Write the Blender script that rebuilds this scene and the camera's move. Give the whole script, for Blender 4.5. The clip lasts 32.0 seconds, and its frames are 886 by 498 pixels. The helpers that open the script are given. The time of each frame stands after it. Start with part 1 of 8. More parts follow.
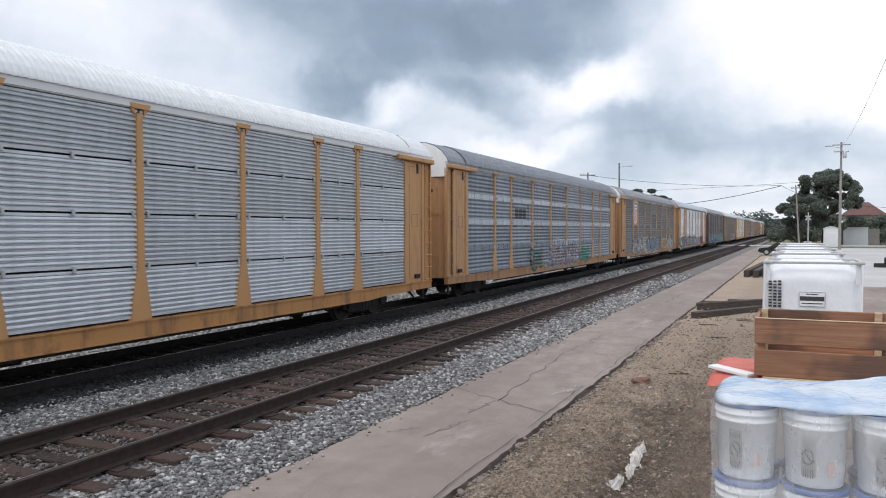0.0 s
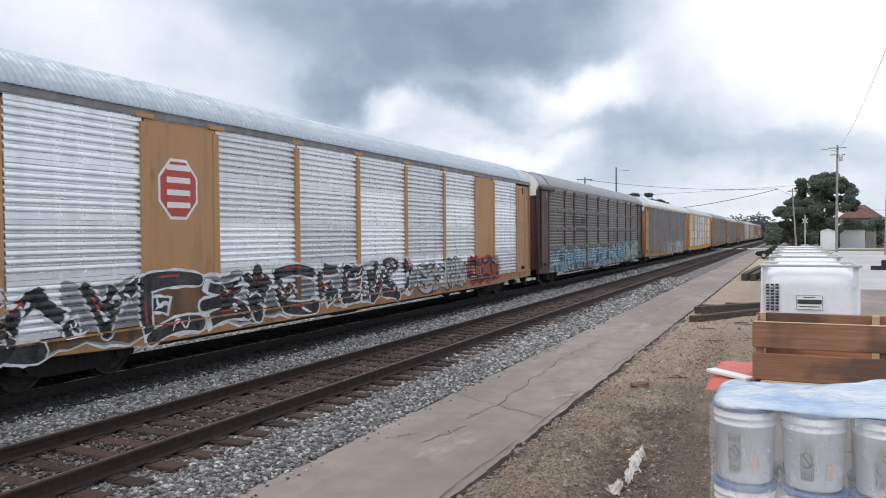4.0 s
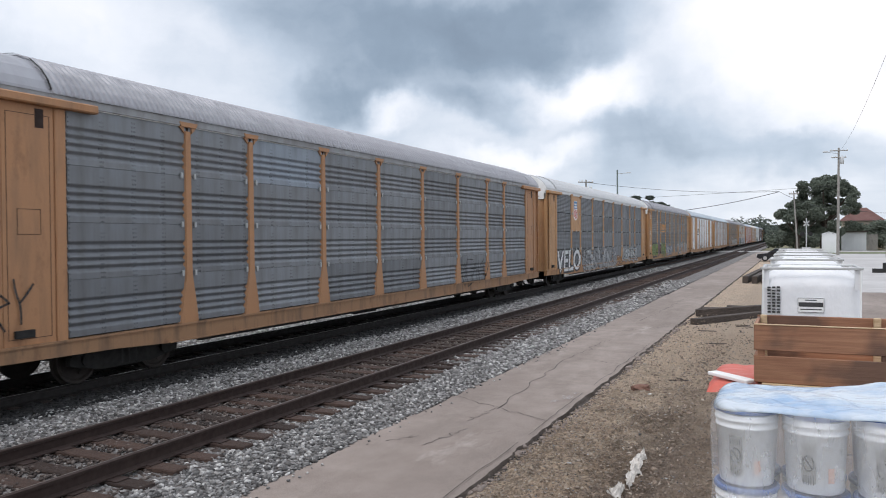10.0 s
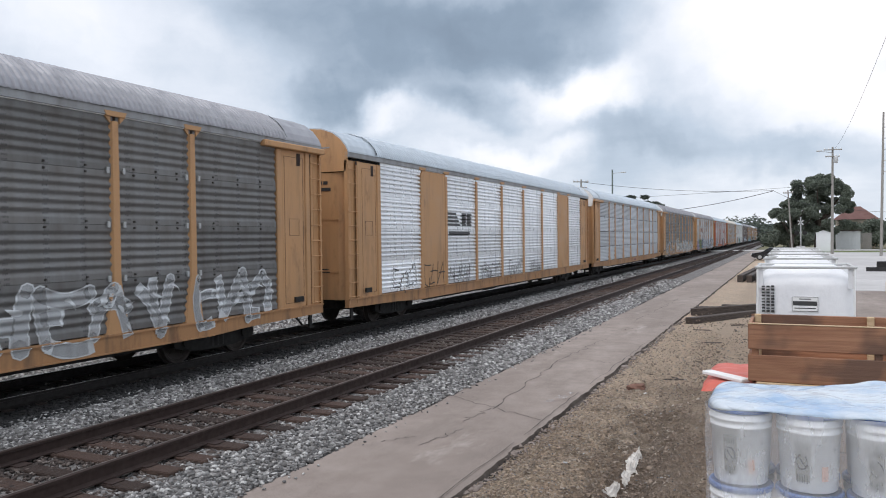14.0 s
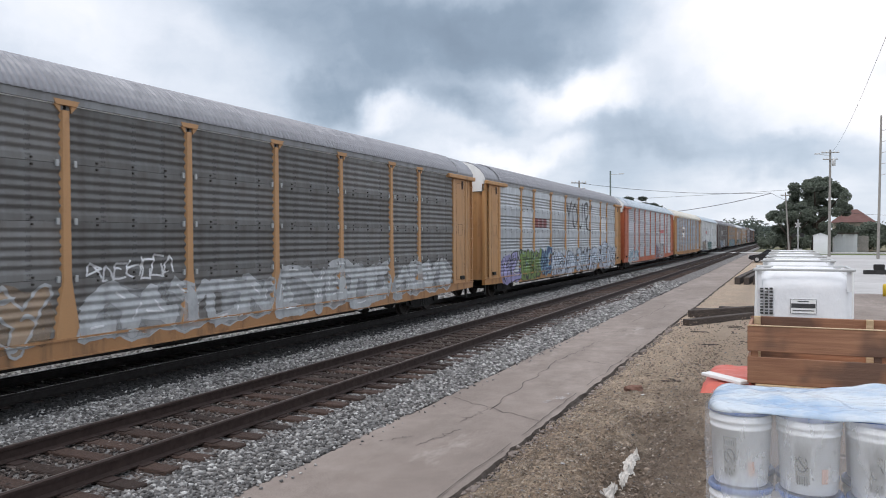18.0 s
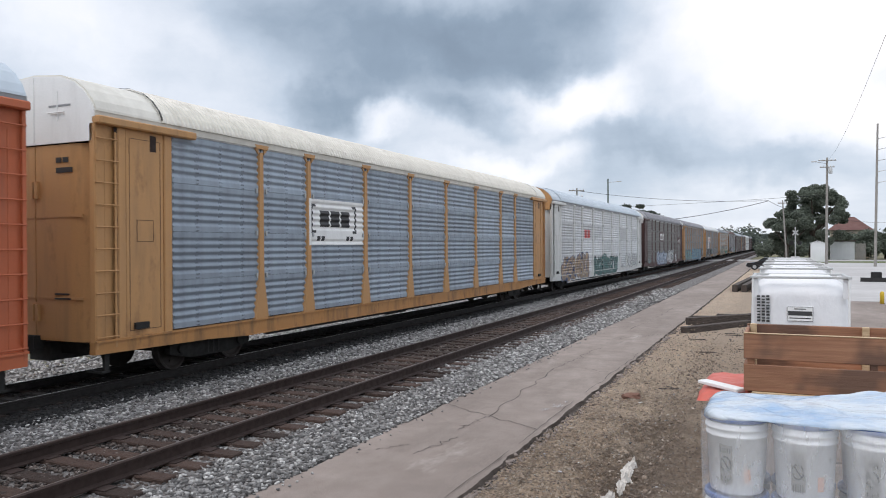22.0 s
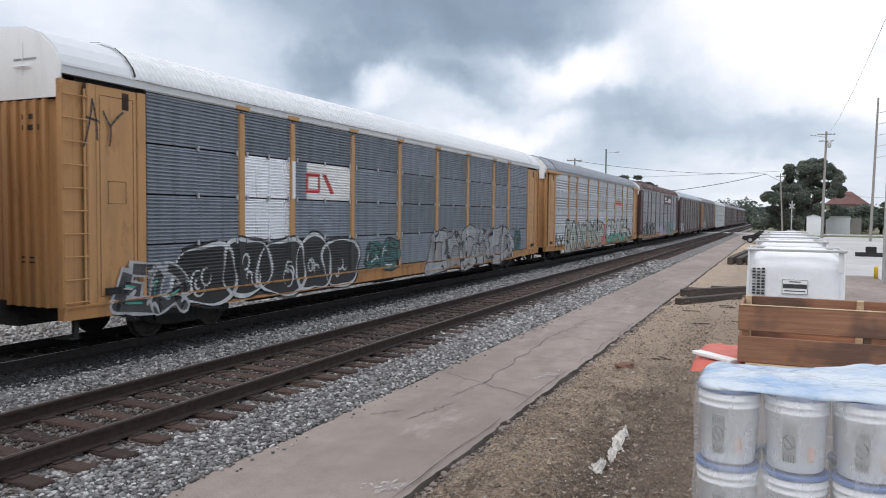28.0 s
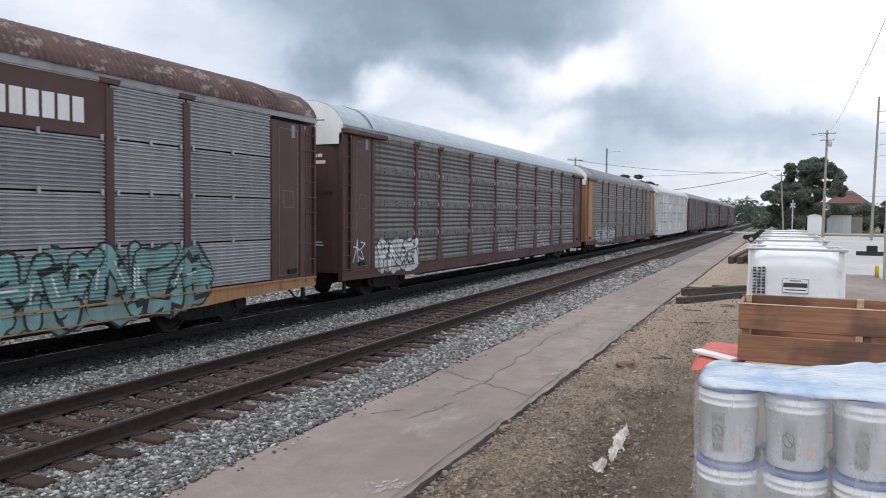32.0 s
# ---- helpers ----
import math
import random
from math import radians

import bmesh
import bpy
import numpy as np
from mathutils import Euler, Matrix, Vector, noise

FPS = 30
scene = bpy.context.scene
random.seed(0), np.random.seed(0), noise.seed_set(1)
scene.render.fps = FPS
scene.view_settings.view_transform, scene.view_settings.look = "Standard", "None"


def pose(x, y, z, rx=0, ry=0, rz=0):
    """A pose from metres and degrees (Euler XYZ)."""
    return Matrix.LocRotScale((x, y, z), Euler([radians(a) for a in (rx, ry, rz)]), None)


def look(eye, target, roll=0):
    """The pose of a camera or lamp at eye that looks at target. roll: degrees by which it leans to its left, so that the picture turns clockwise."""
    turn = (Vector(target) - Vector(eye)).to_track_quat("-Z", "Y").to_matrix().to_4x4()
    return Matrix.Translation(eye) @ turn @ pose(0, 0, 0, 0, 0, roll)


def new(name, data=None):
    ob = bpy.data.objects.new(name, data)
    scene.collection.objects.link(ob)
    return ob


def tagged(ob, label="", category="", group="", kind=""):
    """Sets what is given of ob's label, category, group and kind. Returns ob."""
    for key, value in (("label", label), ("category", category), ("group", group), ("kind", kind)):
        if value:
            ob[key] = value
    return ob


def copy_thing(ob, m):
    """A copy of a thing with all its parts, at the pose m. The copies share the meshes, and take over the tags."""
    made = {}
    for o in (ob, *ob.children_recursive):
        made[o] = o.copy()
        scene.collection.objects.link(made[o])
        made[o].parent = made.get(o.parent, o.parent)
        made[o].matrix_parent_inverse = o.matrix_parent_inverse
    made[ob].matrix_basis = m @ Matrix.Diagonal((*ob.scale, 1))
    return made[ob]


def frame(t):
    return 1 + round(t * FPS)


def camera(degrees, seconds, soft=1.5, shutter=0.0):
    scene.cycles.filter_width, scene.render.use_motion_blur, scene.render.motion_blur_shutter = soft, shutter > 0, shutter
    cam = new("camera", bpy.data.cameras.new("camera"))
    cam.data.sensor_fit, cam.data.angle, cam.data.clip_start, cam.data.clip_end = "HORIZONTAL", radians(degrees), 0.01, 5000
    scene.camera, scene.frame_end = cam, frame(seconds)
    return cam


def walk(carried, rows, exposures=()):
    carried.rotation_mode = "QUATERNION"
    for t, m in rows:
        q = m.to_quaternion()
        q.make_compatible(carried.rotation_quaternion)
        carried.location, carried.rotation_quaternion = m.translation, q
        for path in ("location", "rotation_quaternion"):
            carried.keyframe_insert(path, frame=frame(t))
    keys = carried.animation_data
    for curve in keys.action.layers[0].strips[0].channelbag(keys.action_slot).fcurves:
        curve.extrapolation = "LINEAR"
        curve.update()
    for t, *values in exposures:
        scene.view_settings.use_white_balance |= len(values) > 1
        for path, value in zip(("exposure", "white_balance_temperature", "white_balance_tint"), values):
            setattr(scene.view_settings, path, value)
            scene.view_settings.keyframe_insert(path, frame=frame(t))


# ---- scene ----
import functools

# ---- camera ----
cam = camera(61.42, 32.0, 1.0, 0.04)
PATH = [
    (0.0, pose(0.004, -0.006, 2.685, 88.584, 0.180, 25.230)),
    (0.5, pose(0.004, -0.012, 2.688, 88.632, 0.378, 25.015)),
    (1.0, pose(0.004, -0.005, 2.689, 88.610, 0.404, 24.832)),
    (1.5, pose(0.001, -0.006, 2.689, 88.722, 0.280, 24.864)),
    (2.0, pose(0.001, -0.007, 2.687, 88.935, 0.237, 25.006)),
    (2.5, pose(0.001, -0.017, 2.690, 88.997, 0.378, 25.137)),
    (3.0, pose(0.005, -0.011, 2.688, 88.915, 0.584, 25.055)),
    (3.5, pose(0.004, -0.007, 2.687, 88.957, 0.490, 25.022)),
    (5.5, pose(0.010, -0.016, 2.692, 89.040, 0.709, 25.167)),
    (6.0, pose(0.008, -0.014, 2.688, 89.190, 0.604, 25.287)),
    (6.5, pose(0.003, -0.016, 2.690, 89.008, 0.627, 25.561)),
    (7.0, pose(-0.002, -0.008, 2.687, 88.854, 0.481, 25.488)),
    (7.5, pose(-0.003, -0.002, 2.685, 88.908, 0.417, 25.703)),
    (8.0, pose(-0.002, -0.012, 2.688, 88.986, 0.491, 25.756)),
    (8.5, pose(-0.002, -0.011, 2.687, 88.985, 0.523, 25.587)),
    (9.0, pose(-0.000, -0.002, 2.686, 88.895, 0.524, 25.375)),
    (9.5, pose(0.003, -0.014, 2.690, 89.004, 0.527, 25.245)),
    (10.0, pose(0.005, -0.008, 2.687, 89.175, 0.491, 25.128)),
    (10.5, pose(0.008, -0.012, 2.686, 88.989, 0.531, 25.012)),
    (11.0, pose(0.006, -0.012, 2.688, 88.887, 0.778, 24.867)),
    (11.5, pose(0.009, -0.009, 2.689, 88.927, 0.732, 24.629)),
    (12.0, pose(0.011, -0.011, 2.689, 89.136, 0.751, 24.626)),
    (12.5, pose(0.013, -0.008, 2.688, 89.097, 0.851, 24.687)),
    (13.0, pose(0.014, -0.010, 2.687, 89.079, 0.840, 24.780)),
    (13.5, pose(0.014, -0.012, 2.689, 88.881, 0.876, 24.667)),
    (14.0, pose(0.011, -0.011, 2.690, 89.178, 0.689, 24.782)),
    (14.5, pose(0.012, -0.009, 2.687, 89.305, 0.668, 24.659)),
    (16.5, pose(-0.000, -0.011, 2.689, 88.990, 0.591, 24.744)),
    (17.0, pose(-0.009, -0.002, 2.686, 88.969, 0.336, 25.110)),
    (17.5, pose(-0.010, -0.004, 2.688, 89.026, 0.217, 24.923)),
    (18.0, pose(-0.007, -0.010, 2.688, 89.188, 0.300, 24.598)),
    (18.5, pose(-0.001, -0.003, 2.684, 88.980, 0.078, 24.551)),
    (19.0, pose(-0.004, -0.006, 2.686, 89.051, 0.204, 24.829)),
    (19.5, pose(-0.001, -0.008, 2.687, 89.132, 0.159, 24.985)),
    (20.0, pose(-0.000, -0.003, 2.687, 89.135, 0.392, 24.872)),
    (20.5, pose(-0.001, -0.010, 2.688, 88.993, 0.291, 24.713)),
    (21.0, pose(0.000, -0.010, 2.687, 89.004, 0.392, 24.807)),
    (21.5, pose(0.003, -0.006, 2.688, 89.331, 0.337, 24.906)),
    (22.0, pose(0.004, -0.012, 2.689, 89.772, 0.307, 24.440)),
    (22.5, pose(0.008, -0.018, 2.692, 89.921, 0.492, 24.687)),
    (23.0, pose(0.011, -0.017, 2.689, 89.975, 0.718, 24.809)),
    (23.5, pose(0.013, 0.004, 2.688, 89.060, 0.807, 22.079)),
    (24.0, pose(0.004, 0.007, 2.688, 89.087, -0.148, 22.527)),
    (24.5, pose(-0.004, 0.002, 2.687, 88.993, -0.145, 22.673)),
    (25.0, pose(-0.010, -0.006, 2.688, 88.529, -0.454, 23.460)),
    (25.5, pose(-0.007, 0.001, 2.687, 88.515, -0.070, 23.601)),
    (27.5, pose(-0.009, 0.002, 2.685, 87.529, -0.331, 24.396)),
    (28.0, pose(-0.008, 0.003, 2.681, 87.329, -0.602, 24.179)),
    (28.5, pose(-0.003, 0.005, 2.681, 87.437, -0.768, 23.865)),
    (29.0, pose(-0.002, 0.002, 2.677, 87.513, -0.740, 23.970)),
    (29.5, pose(-0.001, -0.004, 2.680, 87.294, -0.652, 23.818)),
    (30.0, pose(0.000, -0.000, 2.680, 87.307, -0.500, 23.811)),
    (30.5, pose(0.000, -0.003, 2.680, 87.246, -0.653, 23.657)),
    (31.0, pose(-0.000, 0.001, 2.680, 87.167, -0.508, 24.080)),
    (31.5, pose(-0.000, -0.001, 2.682, 87.297, -0.348, 24.203)),
    (32.0, pose(-0.002, -0.006, 2.679, 87.306, -0.508, 24.236)),
]
walk(cam, PATH, [(0.0, 0.12, 6600, 15.5), (32.0, 0.12, 6600, 15.5)])

# ---- world, sun ----
SUN_EL, SUN_AZ = 58.0, 212.0      # degrees above the horizon; clockwise from +Y


def sky_world():
    world = bpy.data.worlds.new("overcast")
    scene.world = world
    world.use_nodes = True
    nt = world.node_tree
    nt.nodes.clear()
    N, Lk = nt.nodes.new, nt.links.new
    out, bg = N("ShaderNodeOutputWorld"), N("ShaderNodeBackground")
    Lk(bg.outputs[0], out.inputs[0])
    tc = N("ShaderNodeTexCoord")

    def noise_at(vec, scale, detail, rough, lac=2.0):
        n = N("ShaderNodeTexNoise")
        n.inputs["Scale"].default_value = scale
        n.inputs["Detail"].default_value = detail
        n.inputs["Roughness"].default_value = rough
        n.inputs["Lacunarity"].default_value = lac
        Lk(vec, n.inputs["Vector"])
        return n

    def vmath(op, a, b=None):
        n = N("ShaderNodeVectorMath")
        n.operation = op
        for i, v in enumerate((a, b)):
            if v is None:
                continue
            if hasattr(v, "is_output"):
                Lk(v, n.inputs[i])
            else:
                n.inputs[i].default_value = v
        return n

    def m(op, a, b=0.0, clamp=False):
        n = N("ShaderNodeMath")
        n.operation, n.use_clamp = op, clamp
        for i, v in enumerate((a, b)):
            if hasattr(v, "is_output"):
                Lk(v, n.inputs[i])
            else:
                n.inputs[i].default_value = v
        return n.outputs[0]

    d = tc.outputs["Generated"]
    # clouds lie on a flat layer overhead: direction over height, squeezed towards the horizon
    sep = N("ShaderNodeSeparateXYZ")
    Lk(d, sep.inputs[0])
    high = m("ADD", m("MAXIMUM", sep.outputs[2], 0.0), 0.16)
    plane = N("ShaderNodeCombineXYZ")
    Lk(m("DIVIDE", sep.outputs[0], high), plane.inputs[0])
    Lk(m("DIVIDE", sep.outputs[1], high), plane.inputs[1])
    warp = noise_at(d, 4.6, 6, 0.55)
    off = vmath("SCALE", vmath("SUBTRACT", warp.outputs["Color"], (0.5, 0.5, 0.5)).outputs[0])
    off.inputs["Scale"].default_value = 0.20
    dw = vmath("NORMALIZE", vmath("ADD", d, off.outputs[0]).outputs[0]).outputs[0]
    fine = noise_at(plane.outputs[0], 0.85, 9, 0.55)
    puff = noise_at(dw, 5.0, 8, 0.56)

    def lobe(az, el, flat, inner, outer):
        """A soft bank of cloud round a direction, flattened by a factor."""
        a, e = radians(az), radians(el)
        c = (math.sin(a) * math.cos(e), math.cos(a) * math.cos(e), math.sin(e))
        diff = vmath("SUBTRACT", dw, c)
        sc = vmath("MULTIPLY", diff.outputs[0], (1, 1, flat))
        ln = vmath("LENGTH", sc.outputs[0])
        r = N("ShaderNodeMapRange")
        r.interpolation_type = "SMOOTHSTEP"
        Lk(ln.outputs["Value"], r.inputs["Value"])
        r.inputs["From Min"].default_value, r.inputs["From Max"].default_value = inner, outer
        r.inputs["To Min"].default_value, r.inputs["To Max"].default_value = 1.0, 0.0
        return r.outputs["Result"]

    # overall brightness of the cloud layer
    b = m("ADD", 0.66, m("MULTIPLY", m("SUBTRACT", fine.outputs["Fac"], 0.5), 0.45))
    b = m("ADD", b, m("MULTIPLY", m("SUBTRACT", puff.outputs["Fac"], 0.5), 0.46))
    for az, el, flat, inner, outer, gain in LOBES:
        b = m("ADD", b, m("MULTIPLY", lobe(az, el, flat, inner, outer), gain))
    ramp = N("ShaderNodeValToRGB")
    Lk(b, ramp.inputs["Fac"])
    cr = ramp.color_ramp
    cr.elements[0].position, cr.elements[0].color = 0.0, (0.14, 0.19, 0.25, 1)
    cr.elements[1].position, cr.elements[1].color = 1.0, (1.0, 1.0, 1.0, 1)
    for pos, col in ((0.30, (0.25, 0.335, 0.42, 1)), (0.52, (0.46, 0.56, 0.655, 1)), (0.75, (0.74, 0.81, 0.87, 1))):
        e = cr.elements.new(pos)
        e.color = col
    sky = N("ShaderNodeTexSky")
    sky.sky_type, sky.sun_disc = "NISHITA", False
    sky.sun_elevation, sky.sun_rotation = radians(SUN_EL), radians(SUN_AZ)
    dim = vmath("SCALE", sky.outputs[0])
    dim.inputs["Scale"].default_value = 0.10
    mix = N("ShaderNodeMix")
    mix.data_type = "RGBA"
    mix.inputs["Factor"].default_value = 0.93
    Lk(dim.outputs[0], mix.inputs["A"])
    Lk(ramp.outputs["Color"], mix.inputs["B"])
    # the cloud is thinner and brighter overhead and behind
    top = N("ShaderNodeMapRange")
    top.interpolation_type = "SMOOTHSTEP"
    Lk(sep.outputs[2], top.inputs["Value"])
    top.inputs["From Min"].default_value, top.inputs["From Max"].default_value = 0.38, 0.95
    top.inputs["To Min"].default_value, top.inputs["To Max"].default_value = 1.0, 1.45
    back = N("ShaderNodeMapRange")
    back.interpolation_type = "SMOOTHSTEP"
    Lk(sep.outputs[1], back.inputs["Value"])
    back.inputs["From Min"].default_value, back.inputs["From Max"].default_value = 0.2, -0.9
    back.inputs["To Min"].default_value, back.inputs["To Max"].default_value = 1.0, 1.25
    gain = vmath("SCALE", mix.outputs["Result"])
    Lk(m("MULTIPLY", top.outputs["Result"], back.outputs["Result"]), gain.inputs["Scale"])
    Lk(gain.outputs[0], bg.inputs["Color"])
    bg.inputs["Strength"].default_value = 1.10


# direction of a bank of cloud, its flatness, inner and outer radius, how much lighter or darker
LOBES = (
    (-28, 13.8, 2.8, 0.06, 0.27, -0.24), (-17, 15.5, 3.0, 0.04, 0.22, -0.20), (-8.5, 14.2, 3.0, 0.04, 0.16, -0.09),
    (-38, 18, 2.5, 0.03, 0.20, -0.18), (-35, 10.2, 3.4, 0.02, 0.13, -0.20), (-21.4, 10.2, 3.5, 0.02, 0.11, -0.18),
    (-11, 7.4, 3.5, 0.02, 0.15, -0.16), (0, 6.2, 4.5, 0.02, 0.18, -0.18), (-24, 6.0, 4.0, 0.02, 0.12, 0.05),
    (-29, 9.4, 3.0, 0.01, 0.08, 0.24), (-14.6, 10.6, 3.0, 0.02, 0.13, 0.31), (0.0, 16, 1.8, 0.05, 0.26, 0.42),
    (-50, 17, 2.0, 0.04, 0.24, 0.12), (-19, 6.8, 3.5, 0.01, 0.10, 0.22), (6, 9.5, 3.0, 0.02, 0.16, 0.16),
    (-20, 12, 1.6, 0.15, 0.50, -0.05), (-11, 18.5, 3.0, 0.04, 0.22, -0.12),
)
sky_world()
sun = new("sun", bpy.data.lights.new("sun", "SUN"))
sun.data.energy, sun.data.angle, sun.data.color = 0.95, radians(34), (1.0, 0.96, 0.91)
sun.matrix_world = look((0, 0, 60), (-60 * math.sin(radians(SUN_AZ)) / math.tan(radians(SUN_EL)),
                                     -60 * math.cos(radians(SUN_AZ)) / math.tan(radians(SUN_EL)), 0))

# ---- materials ----


class Mat:
    """A small builder round one Principled material in object or world space."""

    def __init__(self, name, rough=0.6, metal=0.0, spec=0.5):
        self.mat = bpy.data.materials.new(name)
        self.mat.use_nodes = True
        self.nt = self.mat.node_tree
        self.bsdf = self.nt.nodes["Principled BSDF"]
        self.bsdf.inputs["Roughness"].default_value = rough
        self.bsdf.inputs["Metallic"].default_value = metal
        self.bsdf.inputs["Specular IOR Level"].default_value = spec
        self.tc = self.nt.nodes.new("ShaderNodeTexCoord")

    def n(self, kind):
        return self.nt.nodes.new(kind)

    def link(self, a, b):
        self.nt.links.new(a, b)

    def coords(self, scale=(1, 1, 1), space="Object"):
        mp = self.n("ShaderNodeMapping")
        mp.inputs["Scale"].default_value = scale
        self.link(self.tc.outputs[space], mp.inputs[0])
        return mp.outputs[0]

    def noise(self, scale, detail=4, rough=0.55, stretch=(1, 1, 1), space="Object", lo=0.35, hi=0.65):
        t = self.n("ShaderNodeTexNoise")
        t.inputs["Scale"].default_value, t.inputs["Detail"].default_value = scale, detail
        t.inputs["Roughness"].default_value = rough
        self.link(self.coords(stretch, space), t.inputs["Vector"])
        r = self.n("ShaderNodeMapRange")
        self.link(t.outputs["Fac"], r.inputs["Value"])
        r.inputs["From Min"].default_value, r.inputs["From Max"].default_value = lo, hi
        return r.outputs["Result"]

    def island(self, lo, hi, per="island"):
        if per == "island":
            src = self.n("ShaderNodeNewGeometry").outputs["Random Per Island"]
        else:
            src = self.n("ShaderNodeObjectInfo").outputs["Random"]
        r = self.n("ShaderNodeMapRange")
        self.link(src, r.inputs["Value"])
        r.inputs["To Min"].default_value, r.inputs["To Max"].default_value = lo, hi
        return r.outputs["Result"]

    def mix(self, fac, a, b, blend="MIX"):
        x = self.n("ShaderNodeMix")
        x.data_type, x.blend_type = "RGBA", blend
        for sock, v in (("Factor", fac), ("A", a), ("B", b)):
            if hasattr(v, "is_output"):
                self.link(v, x.inputs[sock])
            elif sock == "Factor":
                x.inputs[sock].default_value = v
            else:
                x.inputs[sock].default_value = (*v, 1)
        return x.outputs["Result"]

    def mul(self, a, b):
        x = self.n("ShaderNodeMath")
        x.operation = "MULTIPLY"
        for i, v in enumerate((a, b)):
            if hasattr(v, "is_output"):
                self.link(v, x.inputs[i])
            else:
                x.inputs[i].default_value = v
        return x.outputs[0]

    def gray(self, fac):
        """A grey multiplier colour from a value."""
        c = self.n("ShaderNodeCombineColor")
        for i in range(3):
            self.link(fac, c.inputs[i])
        return c.outputs[0]

    def color(self, c):
        if hasattr(c, "is_output"):
            self.link(c, self.bsdf.inputs["Base Color"])
        else:
            self.bsdf.inputs["Base Color"].default_value = (*c, 1)
        return self

    def rough(self, fac, lo, hi):
        r = self.n("ShaderNodeMapRange")
        self.link(fac, r.inputs["Value"])
        r.inputs["To Min"].default_value, r.inputs["To Max"].default_value = lo, hi
        self.link(r.outputs["Result"], self.bsdf.inputs["Roughness"])
        return self

    def bump(self, height, strength=0.3, dist=0.01):
        b = self.n("ShaderNodeBump")
        b.inputs["Strength"].default_value, b.inputs["Distance"].default_value = strength, dist
        self.link(height, b.inputs["Height"])
        self.link(b.outputs[0], self.bsdf.inputs["Normal"])
        return self


def scaled(c, k):
    return tuple(min(1.0, v * k) for v in c)


def paint(name, col, dirt=0.35, rough=0.55, dirt_col=(0.10, 0.075, 0.055), fade=0.25, rust=0.0):
    """Weathered paint: sun-faded patches, streaks that run down, grime."""
    b = Mat(name, rough)
    big = b.noise(0.9, 5, 0.6)
    streak = b.noise(3.5, 4, 0.6, (1, 1, 0.16), lo=0.50, hi=0.80)
    c = b.mix(b.mul(big, fade), col, scaled(col, 1.35))
    c = b.mix(b.mul(streak, dirt), c, dirt_col)
    grit = b.noise(38, 3, 0.6, lo=0.3, hi=0.7)
    c = b.mix(b.mul(grit, 0.12), c, dirt_col)
    if rust:
        spot = b.noise(1.7, 7, 0.7, (1, 1, 0.45), lo=0.55, hi=0.68)
        c = b.mix(b.mul(spot, rust), c, (0.135, 0.062, 0.032))
    b.color(c).rough(big, rough - 0.1, rough + 0.15)
    b.bump(grit, 0.08, 0.004)
    return b.mat


def galvanised(name, col, dirt=0.4, dirt_col=(0.13, 0.11, 0.095), metal=0.55, rough=0.45, holes=0.0, grain=0.25):
    """Zinc-coated sheet: spangle, dull patches, grime that runs down."""
    b = Mat(name, rough, metal)
    per = b.island(0.82, 1.15, "object")
    big = b.noise(0.7, 5, 0.6, lo=0.38, hi=0.68)
    streak = b.noise(3.2, 5, 0.62, (1, 1, 0.12), lo=0.42, hi=0.72)
    spangle = b.noise(30, 2, 0.5, lo=0.3, hi=0.7)
    c = b.mix(b.mul(spangle, grain), col, scaled(col, 0.78))
    c = b.mix(b.mul(big, dirt * 0.75), c, dirt_col)
    c = b.mix(b.mul(streak, dirt), c, dirt_col)
    c = b.mix(1.0, c, b.gray(per), "MULTIPLY")
    if holes:
        # columns of small vent slots
        sp = b.n("ShaderNodeSeparateXYZ")
        b.link(b.tc.outputs["Object"], sp.inputs[0])

        def comb(sock, freq, duty):
            f = b.n("ShaderNodeMath")
            f.operation = "FRACT"
            b.link(b.mul(sock, freq), f.inputs[0])
            t = b.n("ShaderNodeMath")
            t.operation = "LESS_THAN"
            b.link(f.outputs[0], t.inputs[0])
            t.inputs[1].default_value = duty
            return t.outputs[0]
        slots = b.mul(b.mul(comb(sp.outputs[1], 1.45, 0.15), comb(sp.outputs[1], 29.0, 0.45)), comb(sp.outputs[2], 13.2, 0.45))
        band = b.noise(0.9, 2, 0.5, (0.0, 1.0, 1.6), lo=0.30, hi=0.50)
        c = b.mix(b.mul(b.mul(slots, band), holes), c, (0.02, 0.02, 0.022))
    b.color(c).rough(streak, rough - 0.08, min(1, rough + 0.3))
    b.bump(spangle, 0.05, 0.003)
    return b.mat


def plain(name, col, rough=0.6, metal=0.0, var=0.25, scale=6.0, bump=0.1):
    b = Mat(name, rough, metal)
    f = b.noise(scale, 5, 0.6)
    g = b.noise(scale * 9, 3, 0.6)
    c = b.mix(b.mul(f, var), col, scaled(col, 0.55))
    c = b.mix(b.mul(g, var * 0.6), c, scaled(col, 1.3))
    b.color(c).rough(f, max(0.05, rough - 0.08), min(1, rough + 0.12))
    b.bump(g, bump, 0.004)
    return b.mat


